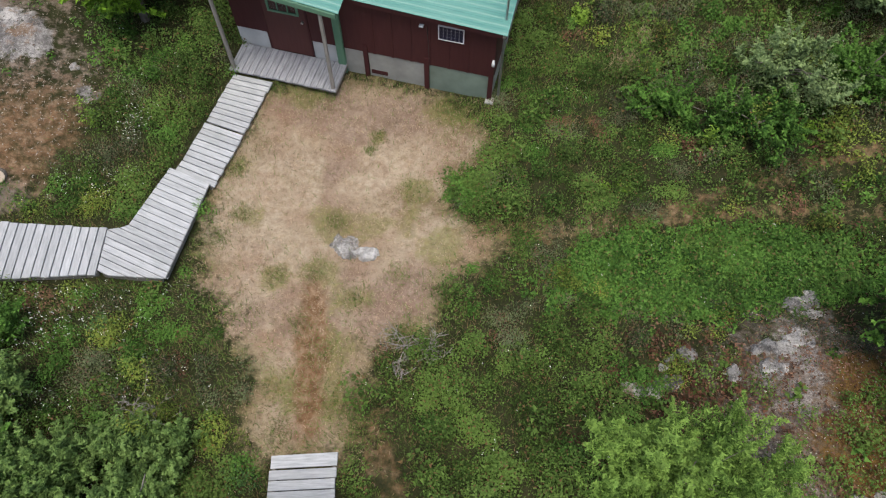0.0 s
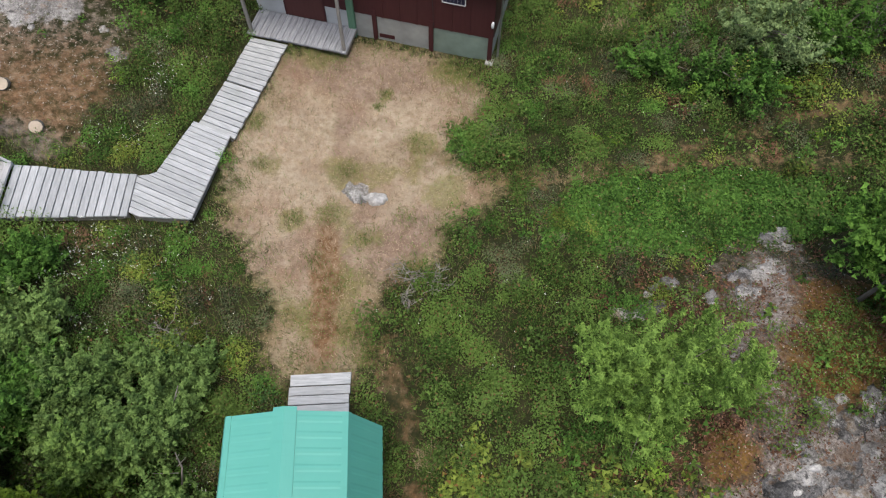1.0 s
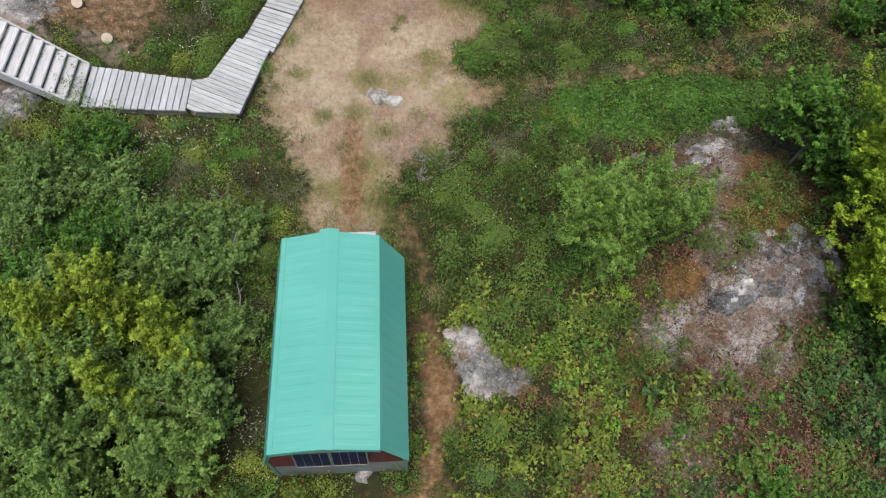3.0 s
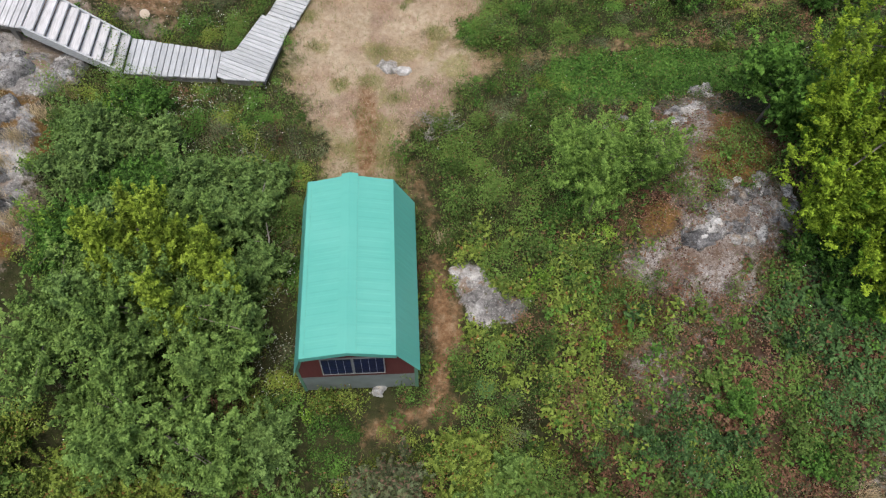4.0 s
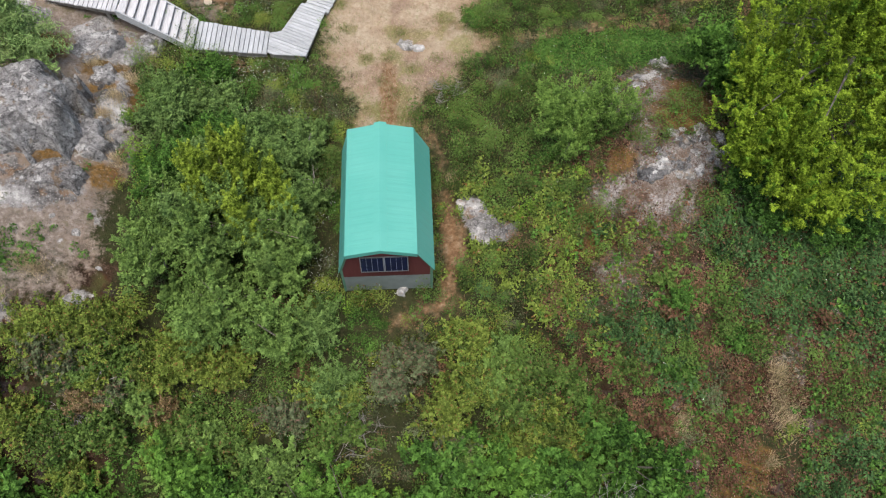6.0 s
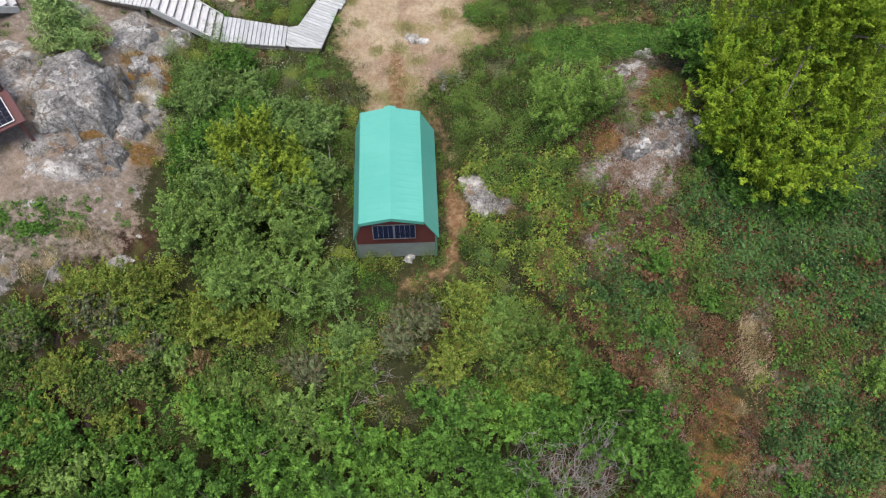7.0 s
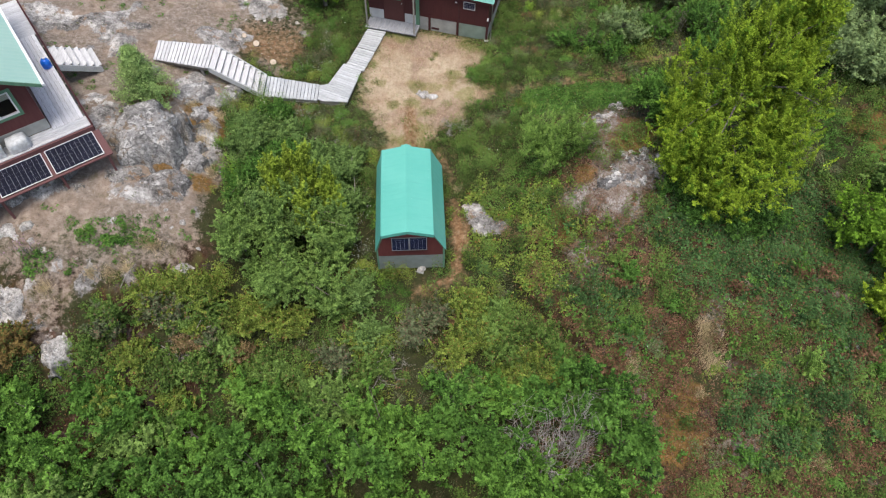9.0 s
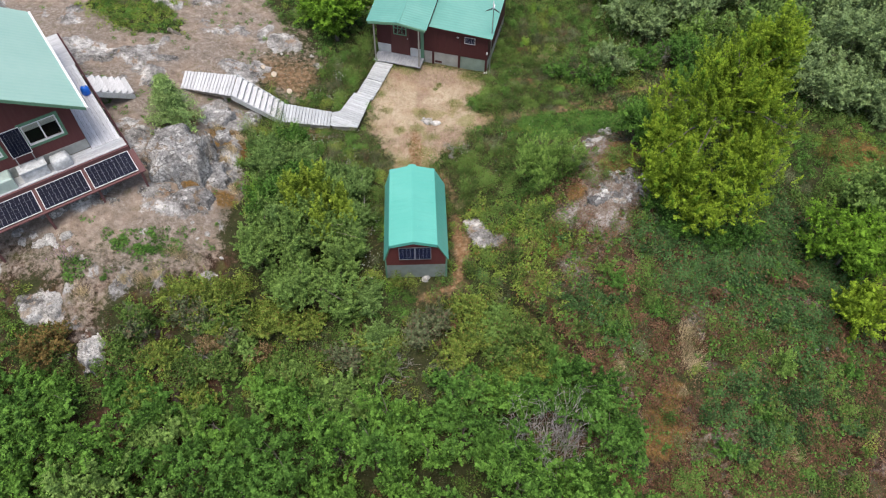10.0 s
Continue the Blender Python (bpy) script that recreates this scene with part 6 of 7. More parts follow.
for k in range(40):
    bx, by = rng_c.uniform(5.2, 16.5), rng_c.uniform(-11.5, -2.6)
    if thin_soil(np.array([bx]), np.array([by]))[0][0] > 0.4 or math.hypot(bx - 10.4, by + 7.1) < 0.9 or math.hypot(bx - 9.0, by + 9.5) < 1.2:
        continue
    mat, tone = ((MAT, "blue-green"), (SALAL, "dark green"), (MAT, "blue-green"), (ALDER, "deep green"), (RUSSET, "reddish-brown"))[k % 5]
    r, h = rng_c.uniform(0.3, 0.7), rng_c.uniform(0.3, 0.55)
    foliage_thing("shrub", f"low {tone} shrub on the brown slope", "shrub", bx, by, [(0, 0, h * 0.5, r, r * 0.8, h * 0.5), (r * 0.5, -r * 0.3, h * 0.4, r * 0.6, r * 0.6, h * 0.4)], int(70 * r + 8), 32, 0.07, 0.068, 0.048, mat, BARK, 0.015, 400 + k, 3, 0.3, "shrubs on the brown slope")
foliage_thing("shrub", "small light green bush on the brown slope", "shrub", 13.0, -8.1, [(0, 0, 0.45, 0.42, 0.42, 0.45), (0.15, 0.1, 0.75, 0.25, 0.25, 0.3)], 60, 50, 0.09, 0.06, 0.03, FEATHER, BARK, 0.02, 451, 4, 0.8)
for k, (bx, by, r) in enumerate(((10.3, -2.7, 0.8), (11.6, -3.1, 0.95), (12.9, -2.7, 0.9), (9.6, -1.9, 0.6))):
    foliage_thing("shrub", "dark green undergrowth below a tall alder", "shrub", bx, by, [(0, 0, 0.35, r, r * 0.7, 0.4), (r * 0.4, -0.2, 0.3, r * 0.7, r * 0.5, 0.35)], int(110 * r), 46, 0.10, 0.065, 0.045, ALDER, BARK, 0.02, 455 + k, 4, 0.3, "undergrowth below the alder")
# soft bush beside the knoll
foliage_thing("willow_bush", "soft light green bush beside the rock", "bush", 5.5, 0.3, [(0, 0, 1.2, 1.0, 0.95, 1.1), (0.75, 0.15, 1.45, 0.85, 0.85, 1.1), (-0.8, 0.2, 1.15, 0.7, 0.75, 0.9), (-0.1, -0.7, 0.85, 0.8, 0.6, 0.7)], 430, 84, 0.105, 0.062, 0.023, FEATHER, BARK, 0.04, 8, 14, 1.1)
# trees past the cabin and at the edges
foliage_thing("maple_tree", "bright green leafy tree beside the cabin", "tree", -3.7, 10.6, [(0, 0, 1.6, 1.2, 1.2, 1.2), (-1.0, 0.6, 1.5, 1.1, 1.1, 1.0), (0.8, 0.9, 1.8, 1.1, 1.1, 1.1), (-0.4, 1.6, 2.2, 1.2, 1.2, 1.2)], 560, 46, 0.15, 0.12, 0.08, MAPLE, BARK, 0.09, 9, 16)
for k, (bx, by, r, h, mat, kind) in enumerate(((16.6, -3.9, 1.6, 3.0, MAPLE, "tree"), (17.2, -6.6, 1.5, 2.2, YELLOW_GREEN, "tree"), (18.6, -1.6, 1.4, 2.6, GREY_ALDER, "tree"), (18.8, 5.6, 1.7, 2.4, HAZY_PALE_WILLOW, "tree"), (21.0, 4.4, 1.4, 2.0, HAZY_PALE_WILLOW, "tree"), (21.5, 8.2, 2.0, 3.2, HAZY_PALE_WILLOW, "tree"), (17.5, 9.0, 1.8, 3.2, GREY_ALDER, "tree"), (14.0, 11.6, 1.7, 3.2, HAZY_PALE_WILLOW, "tree"), (11.6, 11.3, 1.5, 2.6, HAZY_PALE_WILLOW, "tree"), (12.0, 13.6, 1.8, 3.0, MAPLE, "tree"), (16.2, 14.0, 2.0, 3.4, HAZY_PALE_WILLOW, "tree"), (20.0, 12.5, 2.2, 3.6, HAZY_PALE_WILLOW, "tree"), (24.0, 11.0, 2.2, 3.4, HAZY_PALE_WILLOW, "tree"), (22.6, 14.5, 2.2, 3.4, GREY_ALDER, "tree"), (14.5, 9.9, 1.1, 1.9, FEATHER, "tree"), (19.6, 7.4, 1.5, 2.2, HAZY_PALE_WILLOW, "tree"), (9.8, 8.4, 0.95, 1.5, HAZY_PALE_WILLOW, "shrub"), (8.9, 7.2, 0.9, 1.1, ALDER, "shrub"), (11.4, 8.4, 0.9, 1.3, ALDER, "shrub"), (13.6, 8.2, 1.3, 1.9, ALDER, "shrub"), (13.2, 6.4, 1.0, 1.2, ALDER, "shrub"), (7.4, 8.0, 0.8, 0.8, ALDER, "shrub"), (15.2, 4.2, 1.0, 1.2, HERB, "shrub"), (24.0, 6.5, 1.8, 2.6, HAZY_PALE_WILLOW, "tree"), (23.0, -3.0, 1.8, 2.6, ALDER, "tree"))):
    labels = {"tree": "leafy young tree at the edge of the clearing", "shrub": "dense leafy shrub at the edge of the clearing"}
    foliage_thing("broadleaf_tree" if kind == "tree" else "shrub", labels[kind], kind, bx, by, [(0, 0, h * 0.58, r, r, h * 0.45), (r * 0.5, -r * 0.4, h * 0.4, r * 0.7, r * 0.7, h * 0.36), (-r * 0.5, r * 0.3, h * 0.45, r * 0.7, r * 0.7, h * 0.38)], int(60 * r * r + 30 * r * h), 44 if kind == "tree" else 70, 0.15 if kind == "tree" else 0.12, 0.115 if kind == "tree" else 0.07, 0.066 if kind == "tree" else 0.045, mat, BARK, 0.05, 300 + k, 8, 0.3, "trees at the edge" if kind == "tree" else "shrubs at the edge")


def forest():
    """Young alders below the shed, their crowns closing into one canopy."""
    rng = np.random.default_rng(31)
    spots = []
    for _ in range(4000):
        x, y = rng.uniform(-17.0, 6.6), rng.uniform(-13.9, -8.4 - (0.7 if rng.random() < 0.5 else 0))
        if math.hypot((x - 4.3) / 1.35, y + 10.3) > 1.1 and all(math.hypot(x - a, y - b) > 1.36 for a, b in spots):
            spots.append((x, y))
    for k, (x, y) in enumerate(spots):
        r = rng.uniform(0.85, 1.45)
        h = max(1.1, rng.uniform(-0.5, 1.15) - gz(x, y) - (0.35 if y > -9.2 else 0))
        mat = (ALDER, ALDER_LIGHT, ALDER, ALDER_LIGHT, GREY_ALDER)[int(rng.integers(5))] if x < -1.5 else (ALDER, ALDER_LIGHT, ALDER_LIGHT)[int(rng.integers(3))]
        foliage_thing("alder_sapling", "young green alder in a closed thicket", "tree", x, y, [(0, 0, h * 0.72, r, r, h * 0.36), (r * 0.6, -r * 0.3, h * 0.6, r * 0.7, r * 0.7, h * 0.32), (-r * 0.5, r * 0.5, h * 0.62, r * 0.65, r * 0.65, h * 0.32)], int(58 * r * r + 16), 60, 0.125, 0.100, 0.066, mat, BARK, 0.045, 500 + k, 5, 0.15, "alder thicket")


forest()


def spruce(x, y, h, seed):
    rng = np.random.default_rng(seed)
    ob = thing("spruce_sapling", pose(x, y, gz(x, y)), "small light green spruce beside the boulder", "tree")
    part("trunk", Shape().tube([(0, 0, -0.2), (0, 0, h * 0.5), (0.02, 0, h)], (0.05, 0.035, 0.008), 7), BARK, ob, smooth=True)
    leaves, ways = [], []
    for n in range(11):
        z = h * (0.10 + 0.085 * n)
        reach = 1.3 * (1 - n / 11.5) ** 1.1 * rng.uniform(0.85, 1.15)
        for j in range(9):
            a = j * math.tau / 9 + n * 0.7 + rng.uniform(-0.2, 0.2)
            d = np.array([math.cos(a), math.sin(a), 0.18])
            part("branch", Shape().tube([(0, 0, z), tuple(d * reach * 0.6 + (0, 0, z)), tuple(d * reach + (0, 0, z + 0.05))], (0.012, 0.008, 0.003), 4), BARK, ob)
            t = rng.random(150) ** 0.7
            p = d * reach * t[:, None] + (0, 0, z) + rng.normal(size=(150, 3)) * np.array([0.09, 0.09, 0.045])
            leaves.append(p)
            ways.append(np.tile(d, (150, 1)))
    array_object("needles", *leaf_arrays(np.concatenate(leaves), np.concatenate(ways), 0.13, 0.03, rng), SPRUCE, ob)


spruce(-9.75, 2.75, 2.6, 71)


def twig_bush(x, y, r, h, count, seed):
    rng = np.random.default_rng(seed)
    s = Shape()
    for _ in range(count):
        a, e = rng.uniform(0, math.tau), rng.uniform(0.15, 1.3)
        tip = Vector((math.cos(a) * math.cos(e) * r, math.sin(a) * math.cos(e) * r, math.sin(e) * h))
        path = [Vector((rng.normal() * 0.2 * r, rng.normal() * 0.2 * r, 0))]
        for f in (0.35, 0.6, 0.8, 1.0):
            path.append(path[0].lerp(tip, f) + Vector(rng.normal(size=3)) * 0.09 * r)
        s.tube(path, (0.011, 0.009, 0.007, 0.005, 0.003), 4)
        for _ in range(6):
            k = int(rng.integers(1, 4))
            q = path[k].lerp(path[k + 1], rng.random())
            way = ((path[k + 1] - path[k]).normalized() + Vector(rng.normal(size=3)) * 0.6).normalized()
            end = q + way * rng.uniform(0.15, 0.42) * r
            s.tube([q, q.lerp(end, 0.5) + Vector(rng.normal(size=3)) * 0.03, end], (0.005, 0.004, 0.002), 3)
    solo("dead_shrub", s, TWIG, pose(x, y, gz(x, y) - 0.02), "bare grey dead shrub among green leaves", "shrub", "dead shrubs")


for k, (x, y, r, h) in enumerate(((4.5, -10.3, 1.3, 3.4), (3.7, -10.7, 1.2, 3.3), (5.2, -10.0, 1.1, 3.1), (3.3, -10.0, 1.1, 2.9), (4.6, -11.0, 1.1, 3.4), (-0.9, -7.4, 0.9, 0.7), (2.0, 3.0, 0.7, 0.35), (12.6, 8.9, 0.6, 1.3), (-2.6, 2.0, 0.6, 0.6), (-7.9, -6.7, 0.8, 0.4), (5.4, -9.6, 0.8, 1.2))):
    twig_bush(x, y, r, h, 20, 800 + k)


def fallen_branch(a, b, rise, seed):
    """A bare pale branch that leans on the shrubs."""
    rng = np.random.default_rng(seed)
    p, q = Vector((*a, gz(*a) - 0.03)), Vector((*b, gz(*b) + rise))
    bend = p.lerp(q, 0.5) + Vector((rng.normal() * 0.06, rng.normal() * 0.06, 0.08))
    s = Shape().tube([(0, 0, 0), tuple(bend - p), tuple(q - p)], (0.022, 0.017, 0.007), 6)
    for f in (0.55, 0.7, 0.85):
        m = p.lerp(q, f) - p
        s.tube([tuple(m), tuple(m + Vector(rng.normal(size=3)) * 0.14)], (0.008, 0.003), 4)
    solo("fallen_branch", s, TWIG, Matrix.Translation(p), "bare pale branch leaning on low shrubs", "branch", "fallen branches")


fallen_branch((-2.5, -0.1), (-2.1, 0.9), 0.95, 5)
fallen_branch((-2.15, -0.7), (-2.0, -0.2), 1.0, 6)
fallen_branch((-7.9, -6.4), (-6.6, -6.1), 0.7, 7)
fallen_branch((-7.5, -6.8), (-6.9, -6.0), 0.8, 8)
fallen_branch((-9.6, -5.0), (-9.0, -4.4), 0.5, 9)


# ---------------------------------------------------------------- low cover
def scatter(n, box, weight, rng):
    """Random places in a box, thinned by a weight from 0 to 1."""
    x, y = rng.uniform(box[0], box[1], n), rng.uniform(box[2], box[3], n)
    ok = rng.random(n) < weight(x, y)
    return x[ok], y[ok]


def under_things(x, y):
    """1 where shed, walks, cabin and house leave no room for plants."""
    shed = (np.abs(x - 0.42) < 0.3) & (y > -4.45) & (y < -3.7) | (np.abs(x) < 1.12) & (y > -3.75) & (y < 0.1) | (x > -0.45) & (x < 0.72) & (y > 0) & (y < 1.3)
    c, s = math.cos(radians(17.2)), math.sin(radians(17.2))
    u, v = (x - 3.75) * c - (y - 8.54) * s, (x - 3.75) * s + (y - 8.54) * c
    cabin = (u > -5.65) & (u < 0.03) & (v > -0.05) & (v < 4.2) | (u > -5.65) & (u < -3.2) & (v > -0.85) & (v < 0.1)
    c, s = math.cos(radians(33.5)), math.sin(radians(33.5))
    u, v = (x + 10.66) * c + (y + 0.12) * s, -(x + 10.66) * s + (y + 0.12) * c
    house = (u < 0.1) & (u > -6.5) & (v > -1.2) & (v < 8.4)
    walk_ = inside(x, y, [(-2.75, 6.9), (-1.9, 6.5), (-0.85, 9.1), (-1.7, 9.4)]) > -0.02
    walk_ |= inside(x, y, [(-2.75, 6.9), (-1.9, 6.5), (-2.5, 4.4), (-3.75, 4.55), (-3.72, 5.54), (-3.36, 5.54)]) > -0.02
    walk_ |= inside(x, y, [(-3.7, 4.55), (-3.7, 5.55), (-5.8, 5.42), (-5.8, 4.2)]) > -0.02
    return shed | cabin | house | walk_


def bare(x, y):
    dry, dirt, rock, red = cover(x, y)
    trod = soft(0.26 - along(x, y, TRAIL_SHED) + (fractal(x, y, 1.1, 4, 3) - 0.5) * 0.8, 0.35)
    clear = np.maximum(np.maximum(yard_soil(x, y), soft(1 - np.hypot((x + 7.7) / 1.3, (y + 2.7) / 1.7), 0.5)), soft(1 - np.hypot((x - 1.2) / 2.4, (y - 8.9) / 0.9), 0.4))
    clear = np.maximum(clear, 0.85 * soft(inside(x, y, WEST) + 0.1, 0.7) * soft(-2.9 - y, 0.8))
    thin = thin_soil(x, y)[0] * (0.8 + 0.35 * soft(fractal(x, y, 0.8, 3, 121) - 0.42, 0.1))
    return np.clip(np.maximum.reduce([dry, dirt, rock * 1.1, trod, clear, thin]), 0, 1)


def thicket(x, y):
    return soft(-8.3 - y, 0.8) * soft(6.8 - x, 0.8)


def low_plants(name, label, n, box, weight, material, height, radius, per, leaf_l, leaf_w, seed, lift=0.5):
    """Low growth as one sheet of stuff: many small domed plants, each of many leaves."""
    rng = np.random.default_rng(seed)
    x, y = scatter(n, box, lambda a, b: weight(a, b) * ~under_things(a, b), rng)
    m = len(x)
    z = ground_z(x, y)
    tall = rng.uniform(*height, m) * (0.35 + 1.3 * fractal(x, y, 1.2, 3, 51))
    wide = rng.uniform(*radius, m)
    d = rng.normal(size=(m, per, 3))
    d[..., 2] = np.abs(d[..., 2])
    d /= np.linalg.norm(d, axis=2, keepdims=True)
    r = 0.45 + 0.6 * rng.random((m, per, 1)) ** 0.7
    at = np.stack([x, y, z], 1)[:, None] + d * r * np.stack([wide, wide, tall], 1)[:, None]
    at = at.reshape(-1, 3)
    ob = array_object(name, *leaf_arrays(at, d.reshape(-1, 3), leaf_l, leaf_w, rng, lift), material)
    return tagged(ob, label, "vegetation", kind="stuff")


def blades(name, label, n, box, weight, material, length, width, seed, lean=0.5, places=None):
    """Grass as one sheet of stuff: single blades."""
    rng = np.random.default_rng(seed)
    x, y = places if places else scatter(n, box, lambda a, b: weight(a, b) * ~under_things(a, b), rng)
    m = len(x)
    p = np.stack([x, y, ground_z(x, y)], 1)
    a = rng.uniform(0, math.tau, m)
    tip = np.stack([np.cos(a) * lean, np.sin(a) * lean, np.ones(m)], 1) * rng.uniform(0.6, 1.3, (m, 1))
    tip[:, :2] *= rng.uniform(0.3, 1.6, (m, 1))
    tip *= length / np.linalg.norm(tip, axis=1, keepdims=True) * rng.uniform(0.6, 1.3, (m, 1))
    side = np.stack([-np.sin(a), np.cos(a), np.zeros(m)], 1) * width / 2
    verts = np.stack([p - side, p + side, p + tip], 1).reshape(-1, 3)
    ob = array_object(name, verts, np.arange(3 * m).reshape(-1, 3), material)
    return tagged(ob, label, "grass", kind="stuff")


ALL = (-19, 24, -12.6, 16)
SEEN = [(-13.5, -12.6), (15, -12.6), (20, -3), (24, 10), (24, 16), (-19, 16), (-19, 8), (-16, 0)]
ring = lambda x, y, cx, cy, rx, ry=None, w=0.4: soft(1 - np.hypot((x - cx) / rx, (y - cy) / (ry or rx)), w)
open_slope = lambda x, y: np.clip(1 - bare(x, y) * 1.15, 0, 1) * (1 - 0.4 * thicket(x, y)) * (1 - soft(inside(x, y, CLEARING) - 0.15, 0.5))
patchy = lambda x, y, size, at, s: soft(fractal(x, y, size, 3, s) - at, 0.07)
south_east = lambda x, y: soft(x - 4.2, 1.5) * soft(-2.2 - y, 1.2)
lawn = lambda x, y: np.maximum(ring(x, y, 7.3, 4.1, 2.6, 0.95, 0.35), ring(x, y, 3.2, 6.25, 0.42, 0.5, 0.5))
red_soil = lambda x, y: cover(x, y)[3]
DITCH = [(3.3, -4.5), (4.3, -5.3), (5.2, -6.0), (6.0, -7.0)]

# kinds of low growth: material, height, radius, leaves in a plant, leaf length and width, label
GROWTH = {
    "salal_cover": (SALAL, (0.18, 0.48), (0.16, 0.34), 62, 0.060, 0.048, "low dark green broad-leaved shrubs over the slope"),
    "heath_cover": (HEATH, (0.15, 0.40), (0.16, 0.32), 60, 0.054, 0.027, "dull grey-green heath between green shrubs"),
    "yellowish_cover": (BRACKEN, (0.18, 0.45), (0.16, 0.32), 60, 0.060, 0.036, "yellow-green low shrubs"),
    "herb_cover": (HERB, (0.10, 0.26), (0.14, 0.26), 56, 0.056, 0.045, "fresh green low herbs beside the trail"),
    "russet_cover": (RUSSET, (0.08, 0.26), (0.12, 0.26), 46, 0.060, 0.040, "reddish-brown low plants on thin soil"),
    "blue_green_mats": (MAT, (0.15, 0.42), (0.16, 0.30), 70, 0.056, 0.047, "dense blue-green mats of low plants"),
    "bright_sprouts": (SPROUT, (0.25, 0.60), (0.12, 0.24), 52, 0.085, 0.052, "bright green sprouts scattered in the low cover"),
}


def mat_places(x, y):
    """Where dense blue-green mats cover the brown slope."""
    return 1.1 * ring(x, y, 15.6, -5.0, 1.8, 2.6) + 1.3 * ring(x, y, 13.2, -3.2, 2.8, 3.0) + 1.2 * ring(x, y, 10.6, -2.6, 1.7, 1.0) + 0.8 * ring(x, y, 10.0, -4.6, 0.8, 0.7) + ring(x, y, 12.2, -9.4, 2.0, 1.3) + 0.7 * ring(x, y, 9.6, -3.0, 1.2, 0.7) + 0.6 * ring(x, y, 14.5, -7.2, 1.0, 2.0) + 0.5 * ring(x, y, 6.6, -5.2, 0.6, 1.0) + 0.6 * ring(x, y, 7.6, -6.2, 0.8, 0.9)


def growth_scores(x, y):
    """How well each kind of low growth does at a place; the last is bare litter."""
    se, south = south_east(x, y), soft(-3.8 - y, 1.2) * soft(4.6 - x, 1.5)
    west = soft(-1.2 - x, 1.0) * soft(y + 1.0, 1.0)
    dark = soft(1 - np.hypot((x - 3.7) / 2.2, (y - 0.2) / 3.0), 0.4)
    north_west = soft(-2.4 - x, 0.6) * soft(y - 5.6, 0.8)
    field_ne = ring(x, y, 9.5, 12.0, 5.0, 4.0, 0.5)
    lush = ring(x, y, 3.2, -4.0, 1.9, 1.5, 0.5)
    north = soft(y + 3.0, 1.0) * soft(x - 1.5, 0.8)
    dull_ne = np.maximum(ring(x, y, 6.2, 6.9, 3.0, 1.5, 0.5), ring(x, y, 3.2, 2.6, 1.6, 1.6, 0.6))
    litter = np.maximum(soft(1 - np.hypot((x - 7.6) / 2.2, (y - 0.2) / 3.4), 0.5), 1.2 * ring(x, y, 8.9, 1.7, 1.8, 1.5))
    mats = mat_places(x, y)
    field = lambda size, s: 0.86 * fractal(x, y, size, 4, s) + 0.14 * fractal(x, y, 0.35, 2, s + 3)
    return np.stack([
        field(1.3, 201) + 0.045 + 0.02 * west + 0.10 * dark - 0.06 * se,
        field(1.2, 207) - 0.015 + 0.005 * west - 0.06 * se - 0.05 * dark + 0.045 * dull_ne,
        field(1.0, 213) - 0.055 - 0.05 * north + 0.06 * lush + 0.095 * south - 0.06 * se - 0.10 * dark,
        field(1.4, 219) - 0.050 + 0.085 * west + 0.35 * lawn(x, y) - 0.06 * se + 0.10 * north_west + 0.05 * field_ne - 0.08 * dull_ne,
        field(0.8, 225) - 0.115 + 0.055 * south + 0.20 * se + 0.07 * litter + 0.02 * west + 0.055 * dull_ne,
        field(1.1, 231) - 0.20 + 0.38 * mats + 0.06 * se,
        field(0.5, 237) - 0.125 - 0.04 * north - 0.05 * se + 0.03 * north_west,
        field(1.0, 243) - 0.10 + 0.03 * dull_ne + 0.095 * se + 0.12 * litter + 0.02 * south - 0.25 * lawn(x, y) - 0.05 * field_ne - 0.3 * mats - 0.3 * lush + 0.3 * soft(0.12 - along(x, y, DITCH), 0.10),
    ])


def clumped(x, y, rng, cell=0.62):
    """Draws plants together into knots: the moved places, the knot's middle, the distance from it and the knot's own chance."""
    i, j = np.floor(x / cell).astype(int), np.floor(y / cell).astype(int)
    best, mx, my, lot = np.full(x.shape, 1e9), x.copy(), y.copy(), np.zeros(x.shape)
    for a in (-1, 0, 1):
        for b in (-1, 0, 1):
            u, v = (i + a) % 256, (j + b) % 256
            cx, cy = (i + a + 0.15 + 0.7 * TABLE[u, v]) * cell, (j + b + 0.15 + 0.7 * TABLE[v, (u + 91) % 256]) * cell
            d = np.hypot(x - cx, y - cy) * (0.75 + 0.5 * TABLE[(u + 17) % 256, (v + 5) % 256])
            near = d < best
            best, mx, my, lot = np.where(near, d, best), np.where(near, cx, mx), np.where(near, cy, my), np.where(near, TABLE[(u + 33) % 256, (v + 71) % 256], lot)
    pull = rng.uniform(0.12, 0.40, len(x))
    return x + (mx - x) * pull, y + (my - y) * pull, mx, my, best / cell, lot


